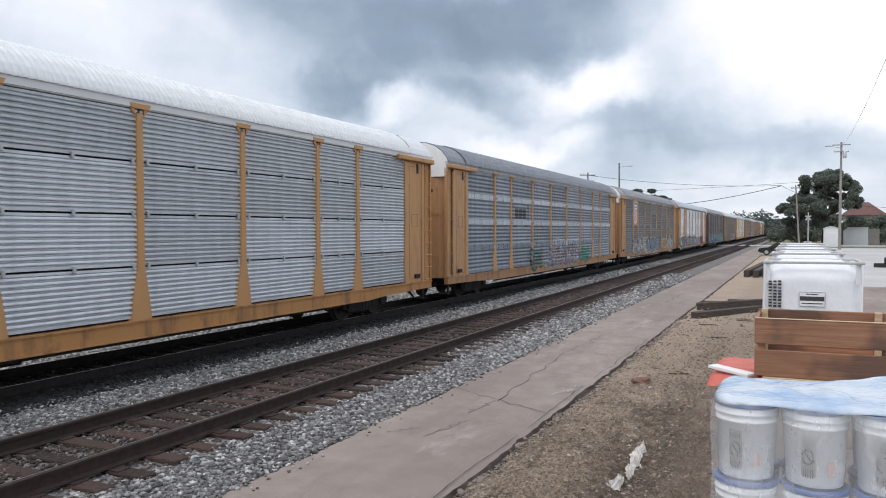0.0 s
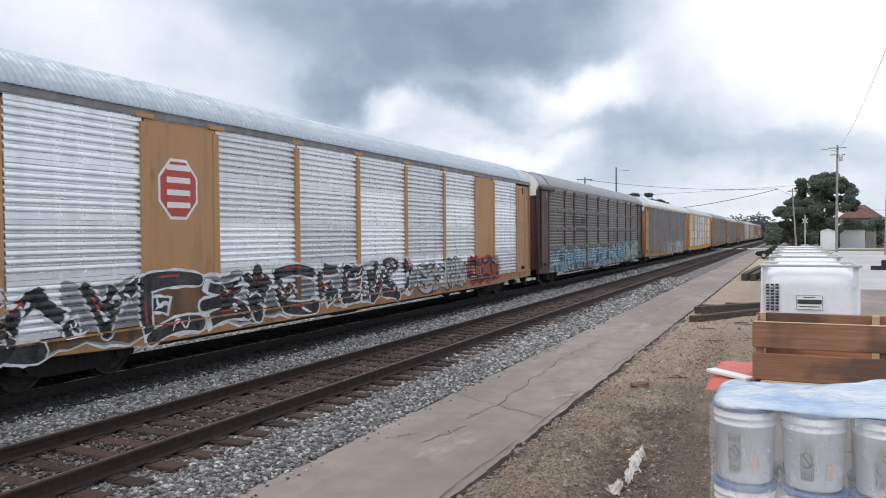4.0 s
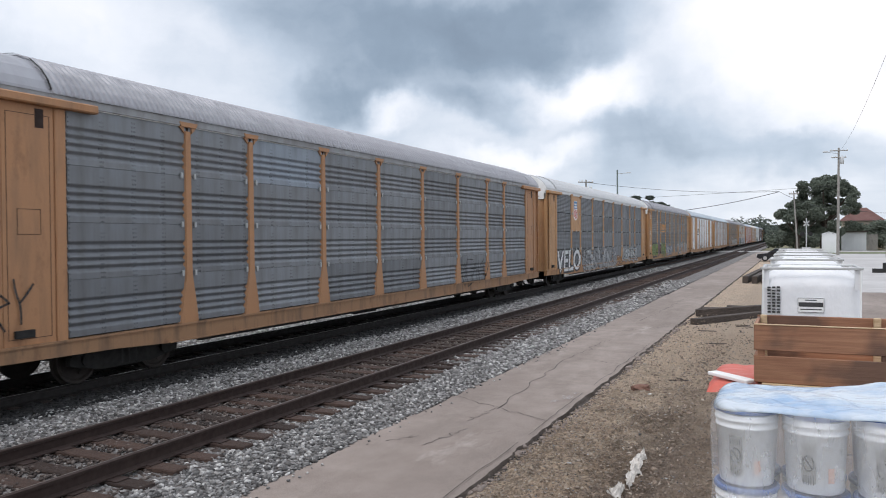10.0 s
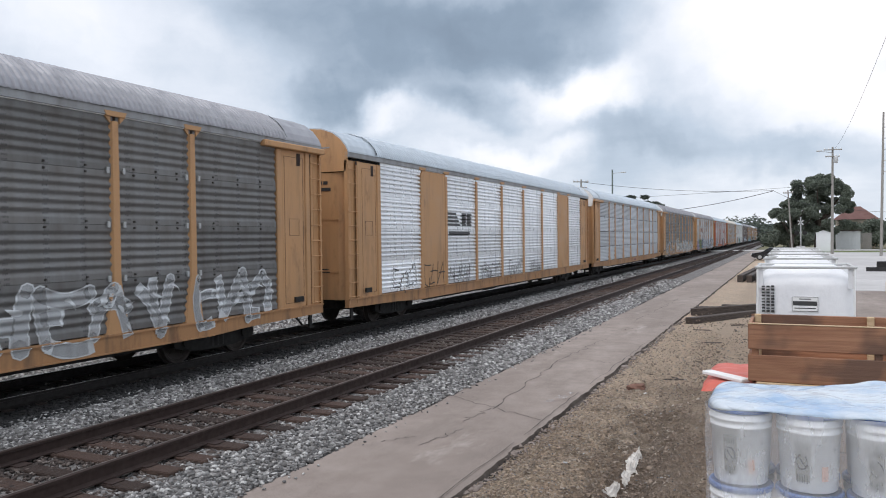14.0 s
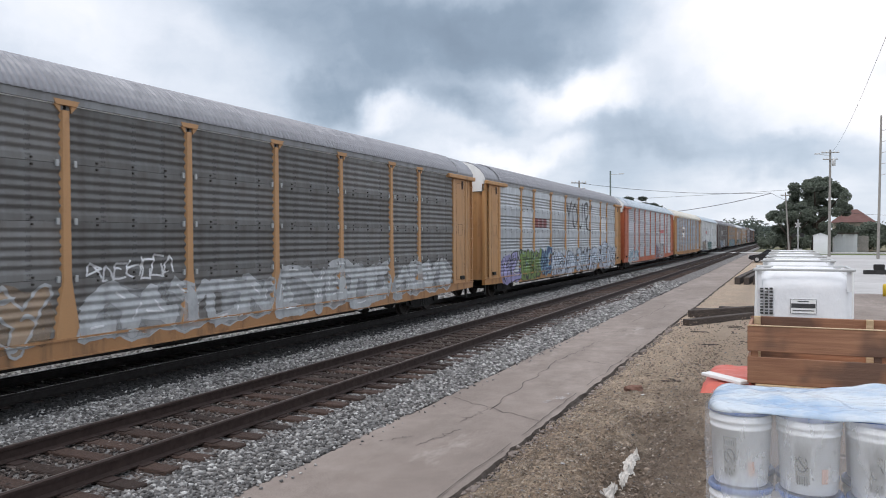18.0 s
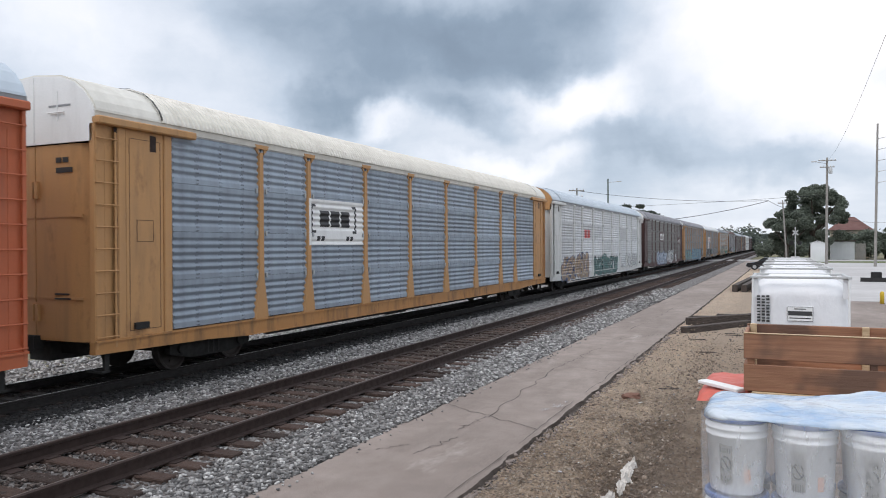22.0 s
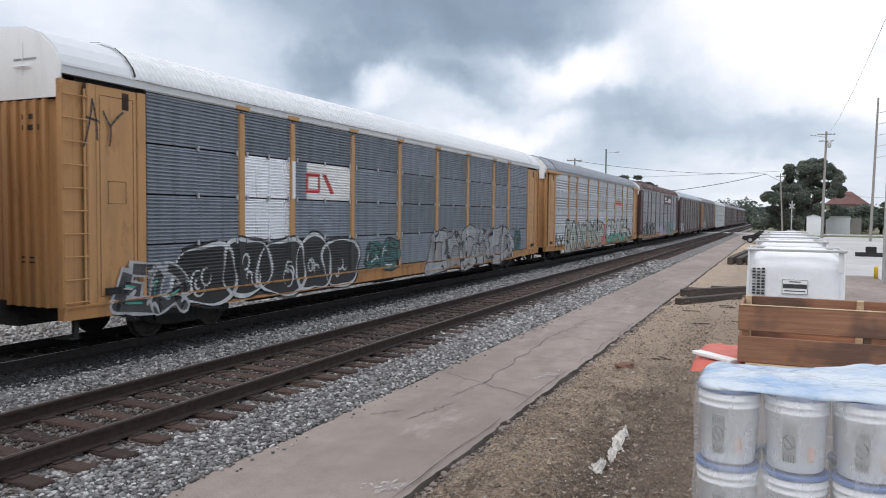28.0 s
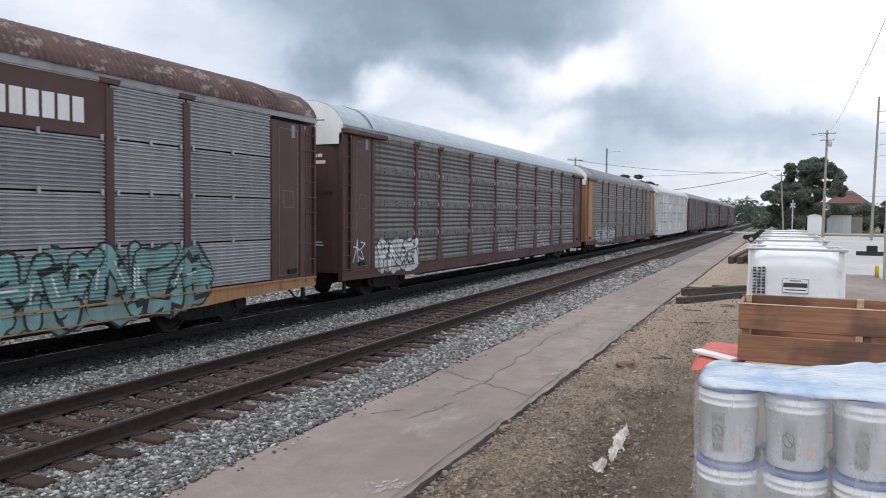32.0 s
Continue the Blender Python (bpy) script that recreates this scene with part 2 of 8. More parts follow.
def make_materials():
    M = {}
    M["yellow"] = paint("faded_yellow_paint", (0.475, 0.25, 0.098), 0.38, rust=0.5)
    M["tan"] = paint("faded_tan_paint", (0.47, 0.255, 0.115), 0.40, rust=0.5)
    M["bright_yellow"] = paint("fresh_yellow_paint", (0.64, 0.315, 0.03), 0.25, 0.45, rust=0.15)
    M["rust_orange"] = paint("brown_orange_paint", (0.40, 0.20, 0.095), 0.5, rust=0.5)
    M["orange"] = paint("red_orange_paint", (0.46, 0.115, 0.045), 0.3, rust=0.2)
    M["brown"] = paint("dark_brown_paint", (0.072, 0.028, 0.026), 0.18, dirt_col=(0.15, 0.13, 0.12))
    M["white_paint"] = paint("dull_white_paint", (0.60, 0.60, 0.58), 0.25)
    M["cap_white"] = paint("white_end_paint", (0.78, 0.78, 0.76), 0.15)
    M["panel_bright"] = galvanised("bright_zinc_panel", (0.88, 0.90, 0.93), 0.10, metal=0.75, rough=0.34, grain=0.10)
    M["panel_silver"] = galvanised("silver_zinc_panel", (0.50, 0.53, 0.56), 0.25, metal=0.4, rough=0.42, holes=0.7, grain=0.12)
    M["panel_clean"] = galvanised("clean_zinc_panel", (0.53, 0.56, 0.595), 0.14, metal=0.5, rough=0.38, grain=0.10)
    M["panel_dull"] = galvanised("dull_zinc_panel", (0.36, 0.375, 0.395), 0.25, metal=0.5, rough=0.40, grain=0.11)
    M["panel_band"] = galvanised("pale_zinc_strip", (0.50, 0.54, 0.58), 0.22, metal=0.4, rough=0.4, grain=0.1)
    M["panel_blue"] = galvanised("blue_grey_zinc_panel", (0.235, 0.275, 0.32), 0.30, metal=0.35, rough=0.5, holes=0.75, grain=0.12)
    M["panel_pale_blue"] = galvanised("pale_blue_zinc_panel", (0.31, 0.365, 0.425), 0.22, metal=0.3, rough=0.5, holes=0.85, grain=0.12)
    M["panel_grey"] = galvanised("grey_zinc_panel", (0.205, 0.222, 0.24), 0.35, metal=0.35, rough=0.5, holes=0.75, grain=0.12)
    M["panel_dark"] = galvanised("grimy_zinc_panel", (0.178, 0.180, 0.178), 0.50, metal=0.3, rough=0.58, holes=0.75, grain=0.12)
    M["panel_brown"] = galvanised("brown_grimy_panel", (0.185, 0.180, 0.172), 0.55, (0.12, 0.098, 0.083), 0.35, 0.5, holes=0.75, grain=0.12)
    M["panel_white"] = galvanised("white_painted_panel", (0.66, 0.67, 0.68), 0.22, metal=0.05, rough=0.5, holes=0.85)
    M["roof_white"] = galvanised("white_roof_sheet", (0.60, 0.61, 0.615), 0.03, metal=0.05, rough=0.5, grain=0.06)
    M["roof_mid"] = galvanised("dull_silver_roof_sheet", (0.23, 0.25, 0.275), 0.08, metal=0.2, rough=0.48, grain=0.06)
    M["roof_cream"] = galvanised("cream_roof_sheet", (0.66, 0.63, 0.56), 0.15, metal=0.05, rough=0.55)
    M["roof_grey"] = galvanised("grey_roof_sheet", (0.29, 0.29, 0.31), 0.06, metal=0.2, rough=0.5, grain=0.06)
    M["roof_silver"] = galvanised("silver_roof_sheet", (0.47, 0.53, 0.58), 0.10, metal=0.12, rough=0.42, grain=0.06)
    b = Mat("flaking_brown_roof", 0.65)
    flake = b.noise(2.6, 7, 0.72, (1, 0.55, 1), lo=0.55, hi=0.60)
    grime = b.noise(1.2, 5, 0.6)
    c = b.mix(grime, (0.062, 0.028, 0.025), (0.115, 0.058, 0.05))
    b.color(b.mix(b.mul(flake, 0.6), c, (0.36, 0.32, 0.30))).bump(flake, 0.2, 0.004)
    M["roof_brown"] = b.mat
    M["black"] = plain("black_underframe", (0.013, 0.012, 0.011), 0.75, 0.0, 0.4)
    # shade of the panel gaps, put into a colour
    M["shadow_gap"] = plain("gap_shade_black", (0.012, 0.012, 0.012), 0.9)
    M["wheel"] = plain("worn_wheel_steel", (0.040, 0.032, 0.028), 0.7, 0.3, 0.4)
    M["rail"] = plain("rusty_rail", (0.032, 0.017, 0.013), 0.75, 0.1, 0.5, 9)
    # greasy rail, its colour darkened further for the shade under the train
    M["rail_greasy_shaded"] = plain("greasy_shaded_rail", (0.014, 0.011, 0.010), 0.7, 0.1, 0.4, 9)
    M["railtop"] = plain("worn_rail_head", (0.21, 0.185, 0.17), 0.4, 0.6, 0.4, 9)
    M["railtop_bright"] = plain("polished_rail_head", (0.45, 0.44, 0.43), 0.28, 1.0, 0.2, 9)
    M["bolt"] = plain("bright_fastener", (0.42, 0.43, 0.43), 0.5, 0.2)
    M["yellow_mark"] = paint("yellow_marking", (0.72, 0.50, 0.03), 0.2)
    M["orange_mark"] = paint("amber_reflector", (0.85, 0.34, 0.01), 0.15)
    M["white_mark"] = paint("white_lettering", (0.80, 0.80, 0.78), 0.2)
    M["black_mark"] = paint("black_lettering", (0.02, 0.02, 0.022), 0.1)

    # oil on the ties, with the train's shade in the same dark colour
    M["tie_oily_shaded"] = plain("oily_shaded_tie", (0.016, 0.013, 0.011), 0.9, 0, 0.5, 5, 0.5)
    b = Mat("weathered_tie", 0.9)
    grain = b.noise(7, 6, 0.65, (1, 14, 14))
    per = b.island(0.6, 1.5, "object")
    c = b.mix(grain, (0.028, 0.016, 0.012), (0.076, 0.045, 0.033))
    c = b.mix(1.0, c, b.gray(per), "MULTIPLY")
    b.color(c).bump(grain, 0.6, 0.02)
    M["tie"] = b.mat

    def stones(name, stops):
        b = Mat(name, 0.85)
        per = b.island(0.0, 1.0)
        ramp = b.n("ShaderNodeValToRGB")
        b.link(per, ramp.inputs[0])
        cr = ramp.color_ramp
        cr.elements[0].color, cr.elements[1].color = (*stops[0], 1), (*stops[3], 1)
        for pos, col in ((0.4, stops[1]), (0.8, stops[2])):
            cr.elements.new(pos).color = (*col, 1)
        sp = b.noise(40, 4, 0.6)
        b.color(b.mix(b.mul(sp, 0.45), ramp.outputs[0], scaled(stops[0], 0.7))).bump(sp, 0.4, 0.01)
        return b.mat

    M["stone"] = stones("ballast_stone", ((0.055, 0.052, 0.050), (0.185, 0.178, 0.172), (0.36, 0.35, 0.335), (0.68, 0.665, 0.64)))
    M["stone_dirty"] = stones("dirty_ballast_stone", ((0.028, 0.020, 0.017), (0.068, 0.050, 0.042), (0.125, 0.097, 0.083), (0.26, 0.225, 0.20)))
    M["stone_pale"] = stones("pale_ballast_stone", ((0.16, 0.155, 0.15), (0.36, 0.35, 0.34), (0.55, 0.54, 0.52), (0.74, 0.73, 0.71)))
    # oily stones; near-black because shade under the train is painted in
    M["stone_oily_shaded"] = stones("oily_shaded_stone", ((0.008, 0.008, 0.008), (0.017, 0.016, 0.016), (0.030, 0.028, 0.027), (0.06, 0.057, 0.055)))
    M["clod"] = stones("dirt_clods", ((0.14, 0.102, 0.076), (0.25, 0.188, 0.142), (0.35, 0.27, 0.205), (0.55, 0.48, 0.40)))

    b = Mat("ballast_bed", 0.9)
    v = b.n("ShaderNodeTexVoronoi")
    v.inputs["Scale"].default_value = 17
    b.link(b.coords(), v.inputs["Vector"])
    cc = b.n("ShaderNodeSeparateColor")
    b.link(v.outputs["Color"], cc.inputs[0])
    c = b.mix(cc.outputs[0], (0.07, 0.064, 0.061), (0.27, 0.258, 0.25))
    big = b.noise(0.8, 4)
    c = b.mix(b.mul(big, 0.35), c, (0.12, 0.10, 0.085))
    b.color(c).bump(v.outputs["Distance"], 0.9, 0.04)
    M["ballast"] = b.mat

    # ballast bed under the train: oil plus painted shade
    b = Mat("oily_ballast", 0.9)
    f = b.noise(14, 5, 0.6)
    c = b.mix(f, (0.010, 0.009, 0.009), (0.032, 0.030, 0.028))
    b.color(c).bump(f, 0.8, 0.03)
    M["oily_shaded"] = b.mat

    b = Mat("worn_asphalt", 0.88)
    big = b.noise(0.35, 5, 0.6, (1, 0.5, 1))
    mid = b.noise(2.2, 5, 0.65)
    fine = b.noise(60, 4, 0.7, lo=0.3, hi=0.7)
    c = b.mix(big, (0.175, 0.138, 0.116), (0.325, 0.266, 0.230))
    c = b.mix(b.mul(mid, 0.55), c, (0.135, 0.100, 0.082))
    blot = b.noise(0.9, 6, 0.7, (1.6, 0.5, 1), lo=0.50, hi=0.62)
    c = b.mix(b.mul(blot, 0.45), c, (0.12, 0.094, 0.076))
    c = b.mix(b.mul(fine, 0.4), c, (0.42, 0.36, 0.32))
    scuff = b.noise(1.1, 6, 0.7, (1, 0.35, 1), lo=0.60, hi=0.72)
    c = b.mix(b.mul(scuff, 0.5), c, (0.50, 0.44, 0.40))
    b.color(c).bump(fine, 0.35, 0.006)
    M["asphalt"] = b.mat

    b = Mat("bare_dirt", 0.95)

    def ramp_of(sock, lo, hi):
        r = b.n("ShaderNodeMapRange")
        b.link(sock, r.inputs["Value"])
        r.inputs["From Min"].default_value, r.inputs["From Max"].default_value = lo, hi
        return r.outputs["Result"]

    def plus(p, q):
        a = b.n("ShaderNodeMath")
        a.operation = "ADD"
        b.link(p, a.inputs[0])
        b.link(q, a.inputs[1])
        return a.outputs[0]
    sx = b.n("ShaderNodeSeparateXYZ")
    b.link(b.tc.outputs["Object"], sx.inputs[0])
    big, mid = b.noise(0.8, 6, 0.65), b.noise(5, 6, 0.65)
    fine = b.noise(45, 5, 0.7, lo=0.3, hi=0.7)
    c = b.mix(big, (0.50, 0.355, 0.245), (0.72, 0.545, 0.39))
    # crumbly dark soil in drifts, along the verge; relief shade is put into its colour
    drift = b.noise(1.0, 4, 0.6, (1.5, 0.55, 1), lo=0.36, hi=0.58)
    clump = b.noise(6.5, 8, 0.8, (1, 0.8, 1), lo=0.47, hi=0.57)
    c = b.mix(b.mul(b.mul(clump, drift), 0.85), c, (0.150, 0.102, 0.066))
    # finer crumbs, painted darker where the bump dips
    crumb = b.noise(22, 7, 0.8, lo=0.49, hi=0.60)
    c = b.mix(b.mul(crumb, 0.60), c, (0.165, 0.115, 0.078))
    v = b.n("ShaderNodeTexVoronoi")
    v.inputs["Scale"].default_value = 38
    b.link(b.coords(), v.inputs["Vector"])
    cc = b.n("ShaderNodeSeparateColor")
    b.link(v.outputs["Color"], cc.inputs[0])
    c = b.mix(b.mul(ramp_of(cc.outputs[0], 0.72, 1.0), 0.65), c, (0.76, 0.66, 0.55))
    c = b.mix(b.mul(ramp_of(cc.outputs[1], 0.70, 1.0), 0.6), c, (0.10, 0.070, 0.050))
    # browner tread along the goods, and a darker band along the rut
    edge = plus(sx.outputs[0], b.mul(mid, 0.45))
    c = b.mix(b.mul(ramp_of(edge, -1.55, -1.05), 0.62), c, (0.27, 0.20, 0.15))
    c = b.mix(b.mul(b.mul(ramp_of(edge, -1.95, -1.55), ramp_of(edge, -0.95, -1.35)), 0.62), c, (0.115, 0.080, 0.056))
    # dry dust further along, trodden pale
    c = b.mix(b.mul(ramp_of(plus(sx.outputs[1], b.mul(big, 5.0)), 12.5, 18.5), 0.62), c, (0.86, 0.67, 0.50))
    b.color(c).bump(plus(fine, b.mul(crumb, -1.3)), 1.0, 0.035)
    M["dirt"] = b.mat

    b = Mat("concrete_lot", 0.85)
    big = b.noise(0.12, 5, 0.6)
    mid = b.noise(1.4, 5, 0.65)
    fine = b.noise(30, 3, 0.6)
    c = b.mix(big, (0.40, 0.38, 0.37), (0.53, 0.515, 0.50))
    c = b.mix(b.mul(mid, 0.3), c, (0.25, 0.24, 0.225))
    b.color(c).bump(fine, 0.2, 0.005)
    M["concrete"] = b.mat

    b = Mat("scrub_ground", 0.95)
    big = b.noise(0.03, 5, 0.6)
    mid = b.noise(0.6, 6, 0.65)
    c = b.mix(big, (0.13, 0.125, 0.06), (0.22, 0.18, 0.12))
    c = b.mix(b.mul(mid, 0.6), c, (0.085, 0.10, 0.035))
    b.color(c).bump(mid, 0.4, 0.05)
    M["ground"] = b.mat
    M["cardboard"] = plain("brown_cardboard", (0.22, 0.16, 0.12), 0.9, 0, 0.3, 5)
    M["sill_yellow"] = paint("grimy_yellow_sill", (0.42, 0.20, 0.065), 0.9, rust=0.8, dirt_col=(0.055, 0.042, 0.034))
    M["sill_tan"] = paint("grimy_tan_sill", (0.38, 0.195, 0.085), 0.9, rust=0.8, dirt_col=(0.055, 0.042, 0.034))
    M["sill_rust_orange"] = paint("grimy_orange_sill", (0.30, 0.165, 0.085), 0.9, rust=0.8, dirt_col=(0.055, 0.042, 0.034))
    # crumbled asphalt, darkened for the shadow below the ledge
    M["broken_edge"] = plain("broken_edge_with_shadow", (0.075, 0.058, 0.047), 0.95, 0, 0.6, 8, 0.8)
    M["eave"] = galvanised("grey_eave_strip", (0.30, 0.31, 0.32), 0.4, metal=0.3, rough=0.5)
    M["grass"] = plain("mown_grass", (0.105, 0.135, 0.035), 0.9, 0, 0.6, 2.0, 0.5)

    b = Mat("sawn_wood", 0.7)
    grain = b.noise(2.5, 6, 0.6, (0.8, 9, 16))
    per = b.island(0.8, 1.25, "object")
    patch = b.noise(2.4, 3, 0.5, lo=0.50, hi=0.62)
    c = b.mix(grain, (0.25, 0.112, 0.060), (0.36, 0.178, 0.098))
    c = b.mix(1.0, c, b.gray(per), "MULTIPLY")
    c = b.mix(b.mul(patch, 0.75), c, (0.085, 0.050, 0.036))
    b.color(c).bump(grain, 0.25, 0.006)
    M["crate_wood"] = b.mat
    b = Mat("pale_pine", 0.75)
    grain = b.noise(5, 6, 0.6, (2, 9, 22))
    c = b.mix(grain, (0.42, 0.29, 0.16), (0.62, 0.47, 0.30))
    b.color(c).bump(grain, 0.25, 0.006)
    M["pine"] = b.mat
    b = Mat("creosoted_timber", 0.85)
    grain = b.noise(4, 6, 0.65, (1.5, 12, 12))
    c = b.mix(grain, (0.035, 0.026, 0.022), (0.10, 0.078, 0.064))
    b.color(c).bump(grain, 0.5, 0.015)
    M["timber"] = b.mat
    b = Mat("grey_pole_wood", 0.85)
    grain = b.noise(3, 6, 0.65, (14, 14, 0.7))
    c = b.mix(grain, (0.20, 0.185, 0.165), (0.36, 0.34, 0.31))
    b.color(c).bump(grain, 0.5, 0.015)
    M["pole"] = b.mat

    b = Mat("white_bucket_plastic", 0.32)
    f = b.noise(7, 4, 0.6)
    b.color(b.mix(b.mul(f, 0.25), (0.86, 0.87, 0.88), (0.70, 0.70, 0.70))).rough(f, 0.25, 0.45)
    M["bucket"] = b.mat
    M["lid_blue"] = plain("blue_lid_plastic", (0.05, 0.125, 0.34), 0.3, 0, 0.15, 5, 0.03)
    M["label_grey"] = plain("grey_printed_label", (0.27, 0.265, 0.245), 0.5, 0, 0.25, 30)
    M["label_dark"] = plain("dark_print", (0.045, 0.045, 0.045), 0.5)
    M["label_orange"] = plain("orange_sticker", (0.66, 0.42, 0.34), 0.5)
    M["label_white"] = plain("white_paper_label", (0.80, 0.80, 0.78), 0.6, 0, 0.1)
    b = Mat("milky_blue_film", 0.22, 0, 0.5)
    f = b.noise(3.2, 6, 0.65, (0.8, 1.6, 1), lo=0.42, hi=0.64)
    g = b.noise(3.5, 3, 0.5, (0.7, 1.8, 1), lo=0.3, hi=0.7)
    cr = b.n("ShaderNodeMath")
    cr.operation = "PINGPONG"
    b.link(b.mul(g, 3.0), cr.inputs[0])
    cr.inputs[1].default_value = 0.5
    c = b.mix(f, (0.72, 0.79, 0.85), (0.38, 0.54, 0.74))
    b.color(c).bump(cr.outputs[0], 0.4, 0.03)
    b.bsdf.inputs["Transmission Weight"].default_value = 0.30
    M["film"] = b.mat
    b = Mat("clear_wrap_film", 0.22, 0, 0.5)
    g = b.noise(6, 5, 0.6, (1, 1, 0.35), lo=0.3, hi=0.7)
    b.color((0.94, 0.945, 0.96)).bump(g, 0.35, 0.02)
    al = b.n("ShaderNodeMapRange")
    b.link(g, al.inputs["Value"])
    al.inputs["To Min"].default_value, al.inputs["To Max"].default_value = 0.10, 0.44
    b.link(al.outputs["Result"], b.bsdf.inputs["Alpha"])
    M["wrap"] = b.mat
    b = Mat("woven_white_bag", 0.6)
    f = b.noise(2.5, 5, 0.6)
    w = b.noise(60, 2, 0.5)
    crease = b.noise(5.0, 5, 0.6, (1, 1, 0.5), lo=0.3, hi=0.7)
    b.color(b.mix(b.mul(f, 0.45), (0.80, 0.80, 0.80), (0.60, 0.61, 0.63))).bump(crease, 0.16, 0.05)
    M["bag"] = b.mat
    M["galv_bar"] = plain("galvanised_bar", (0.52, 0.52, 0.51), 0.45, 0.5, 0.2, 10)
    M["red_sheet"] = plain("red_orange_plastic", (0.60, 0.115, 0.075), 0.45, 0, 0.3, 4)
    M["metal_white"] = plain("white_sheet_metal", (0.74, 0.75, 0.75), 0.55, 0, 0.15, 0.8)
    M["roof_red"] = plain("red_brown_shingles", (0.15, 0.075, 0.064), 0.85, 0, 0.4, 1.2, 0.3)
    M["wall_beige"] = plain("beige_wall", (0.42, 0.36, 0.28), 0.85, 0, 0.2, 0.8)
    M["glass"] = plain("dark_window_glass", (0.03, 0.035, 0.04), 0.08, 0, 0.1)
    M["car_black"] = plain("black_car_paint", (0.012, 0.012, 0.014), 0.2, 0, 0.1)
    M["rubber"] = plain("tyre_rubber", (0.02, 0.02, 0.02), 0.85)
    M["chrome"] = plain("grey_alloy", (0.5, 0.5, 0.5), 0.35, 0.9, 0.1)
    M["bollard"] = plain("yellow_bollard_paint", (0.62, 0.42, 0.03), 0.5, 0, 0.15)
    M["bark"] = plain("dark_bark", (0.07, 0.052, 0.04), 0.9, 0, 0.5, 6, 0.6)
    M["wire"] = plain("black_cable", (0.02, 0.02, 0.022), 0.7)
    M["bridge"] = plain("grey_bridge_steel", (0.16, 0.20, 0.19), 0.7, 0, 0.3, 0.6)
    M["scrap_paper"] = plain("dirty_white_paper", (0.60, 0.56, 0.51), 0.8, 0, 0.7, 9)
    M["brick_red"] = plain("broken_red_brick", (0.19, 0.10, 0.072), 0.9, 0, 0.4, 14)
    b = Mat("chalky_scuff", 0.9)
    worn = b.noise(16, 6, 0.75, (1.6, 0.6, 1), lo=0.46, hi=0.62)
    b.color((0.55, 0.52, 0.50))
    b.link(b.mul(worn, 0.8), b.bsdf.inputs["Alpha"])
    M["scuff"] = b.mat
    M["crack"] = plain("crack_dirt", (0.035, 0.030, 0.026), 0.95)
    def leaves(name, dark, light):
        b = Mat(name, 1.0, 0, 0.0)
        c = b.mix(b.island(0.0, 1.0), dark, light)
        b.color(c)
        tl, mx = b.n("ShaderNodeBsdfTranslucent"), b.n("ShaderNodeMixShader")
        b.link(c, tl.inputs[0])
        mx.inputs[0].default_value = 0.35
        b.link(b.bsdf.outputs[0], mx.inputs[1])
        b.link(tl.outputs[0], mx.inputs[2])
        b.link(mx.outputs[0], b.nt.nodes["Material Output"].inputs[0])
        return b.mat
    # greens lifted and greyed: distance haze is put into the leaf colours
    M["leaf"] = leaves("leaves", (0.135, 0.155, 0.125), (0.19, 0.215, 0.17))
    M["leaf_far"] = leaves("far_leaves", (0.095, 0.115, 0.10), (0.14, 0.16, 0.135))
    return M


MATS = make_materials()

# ---- mesh helpers ----


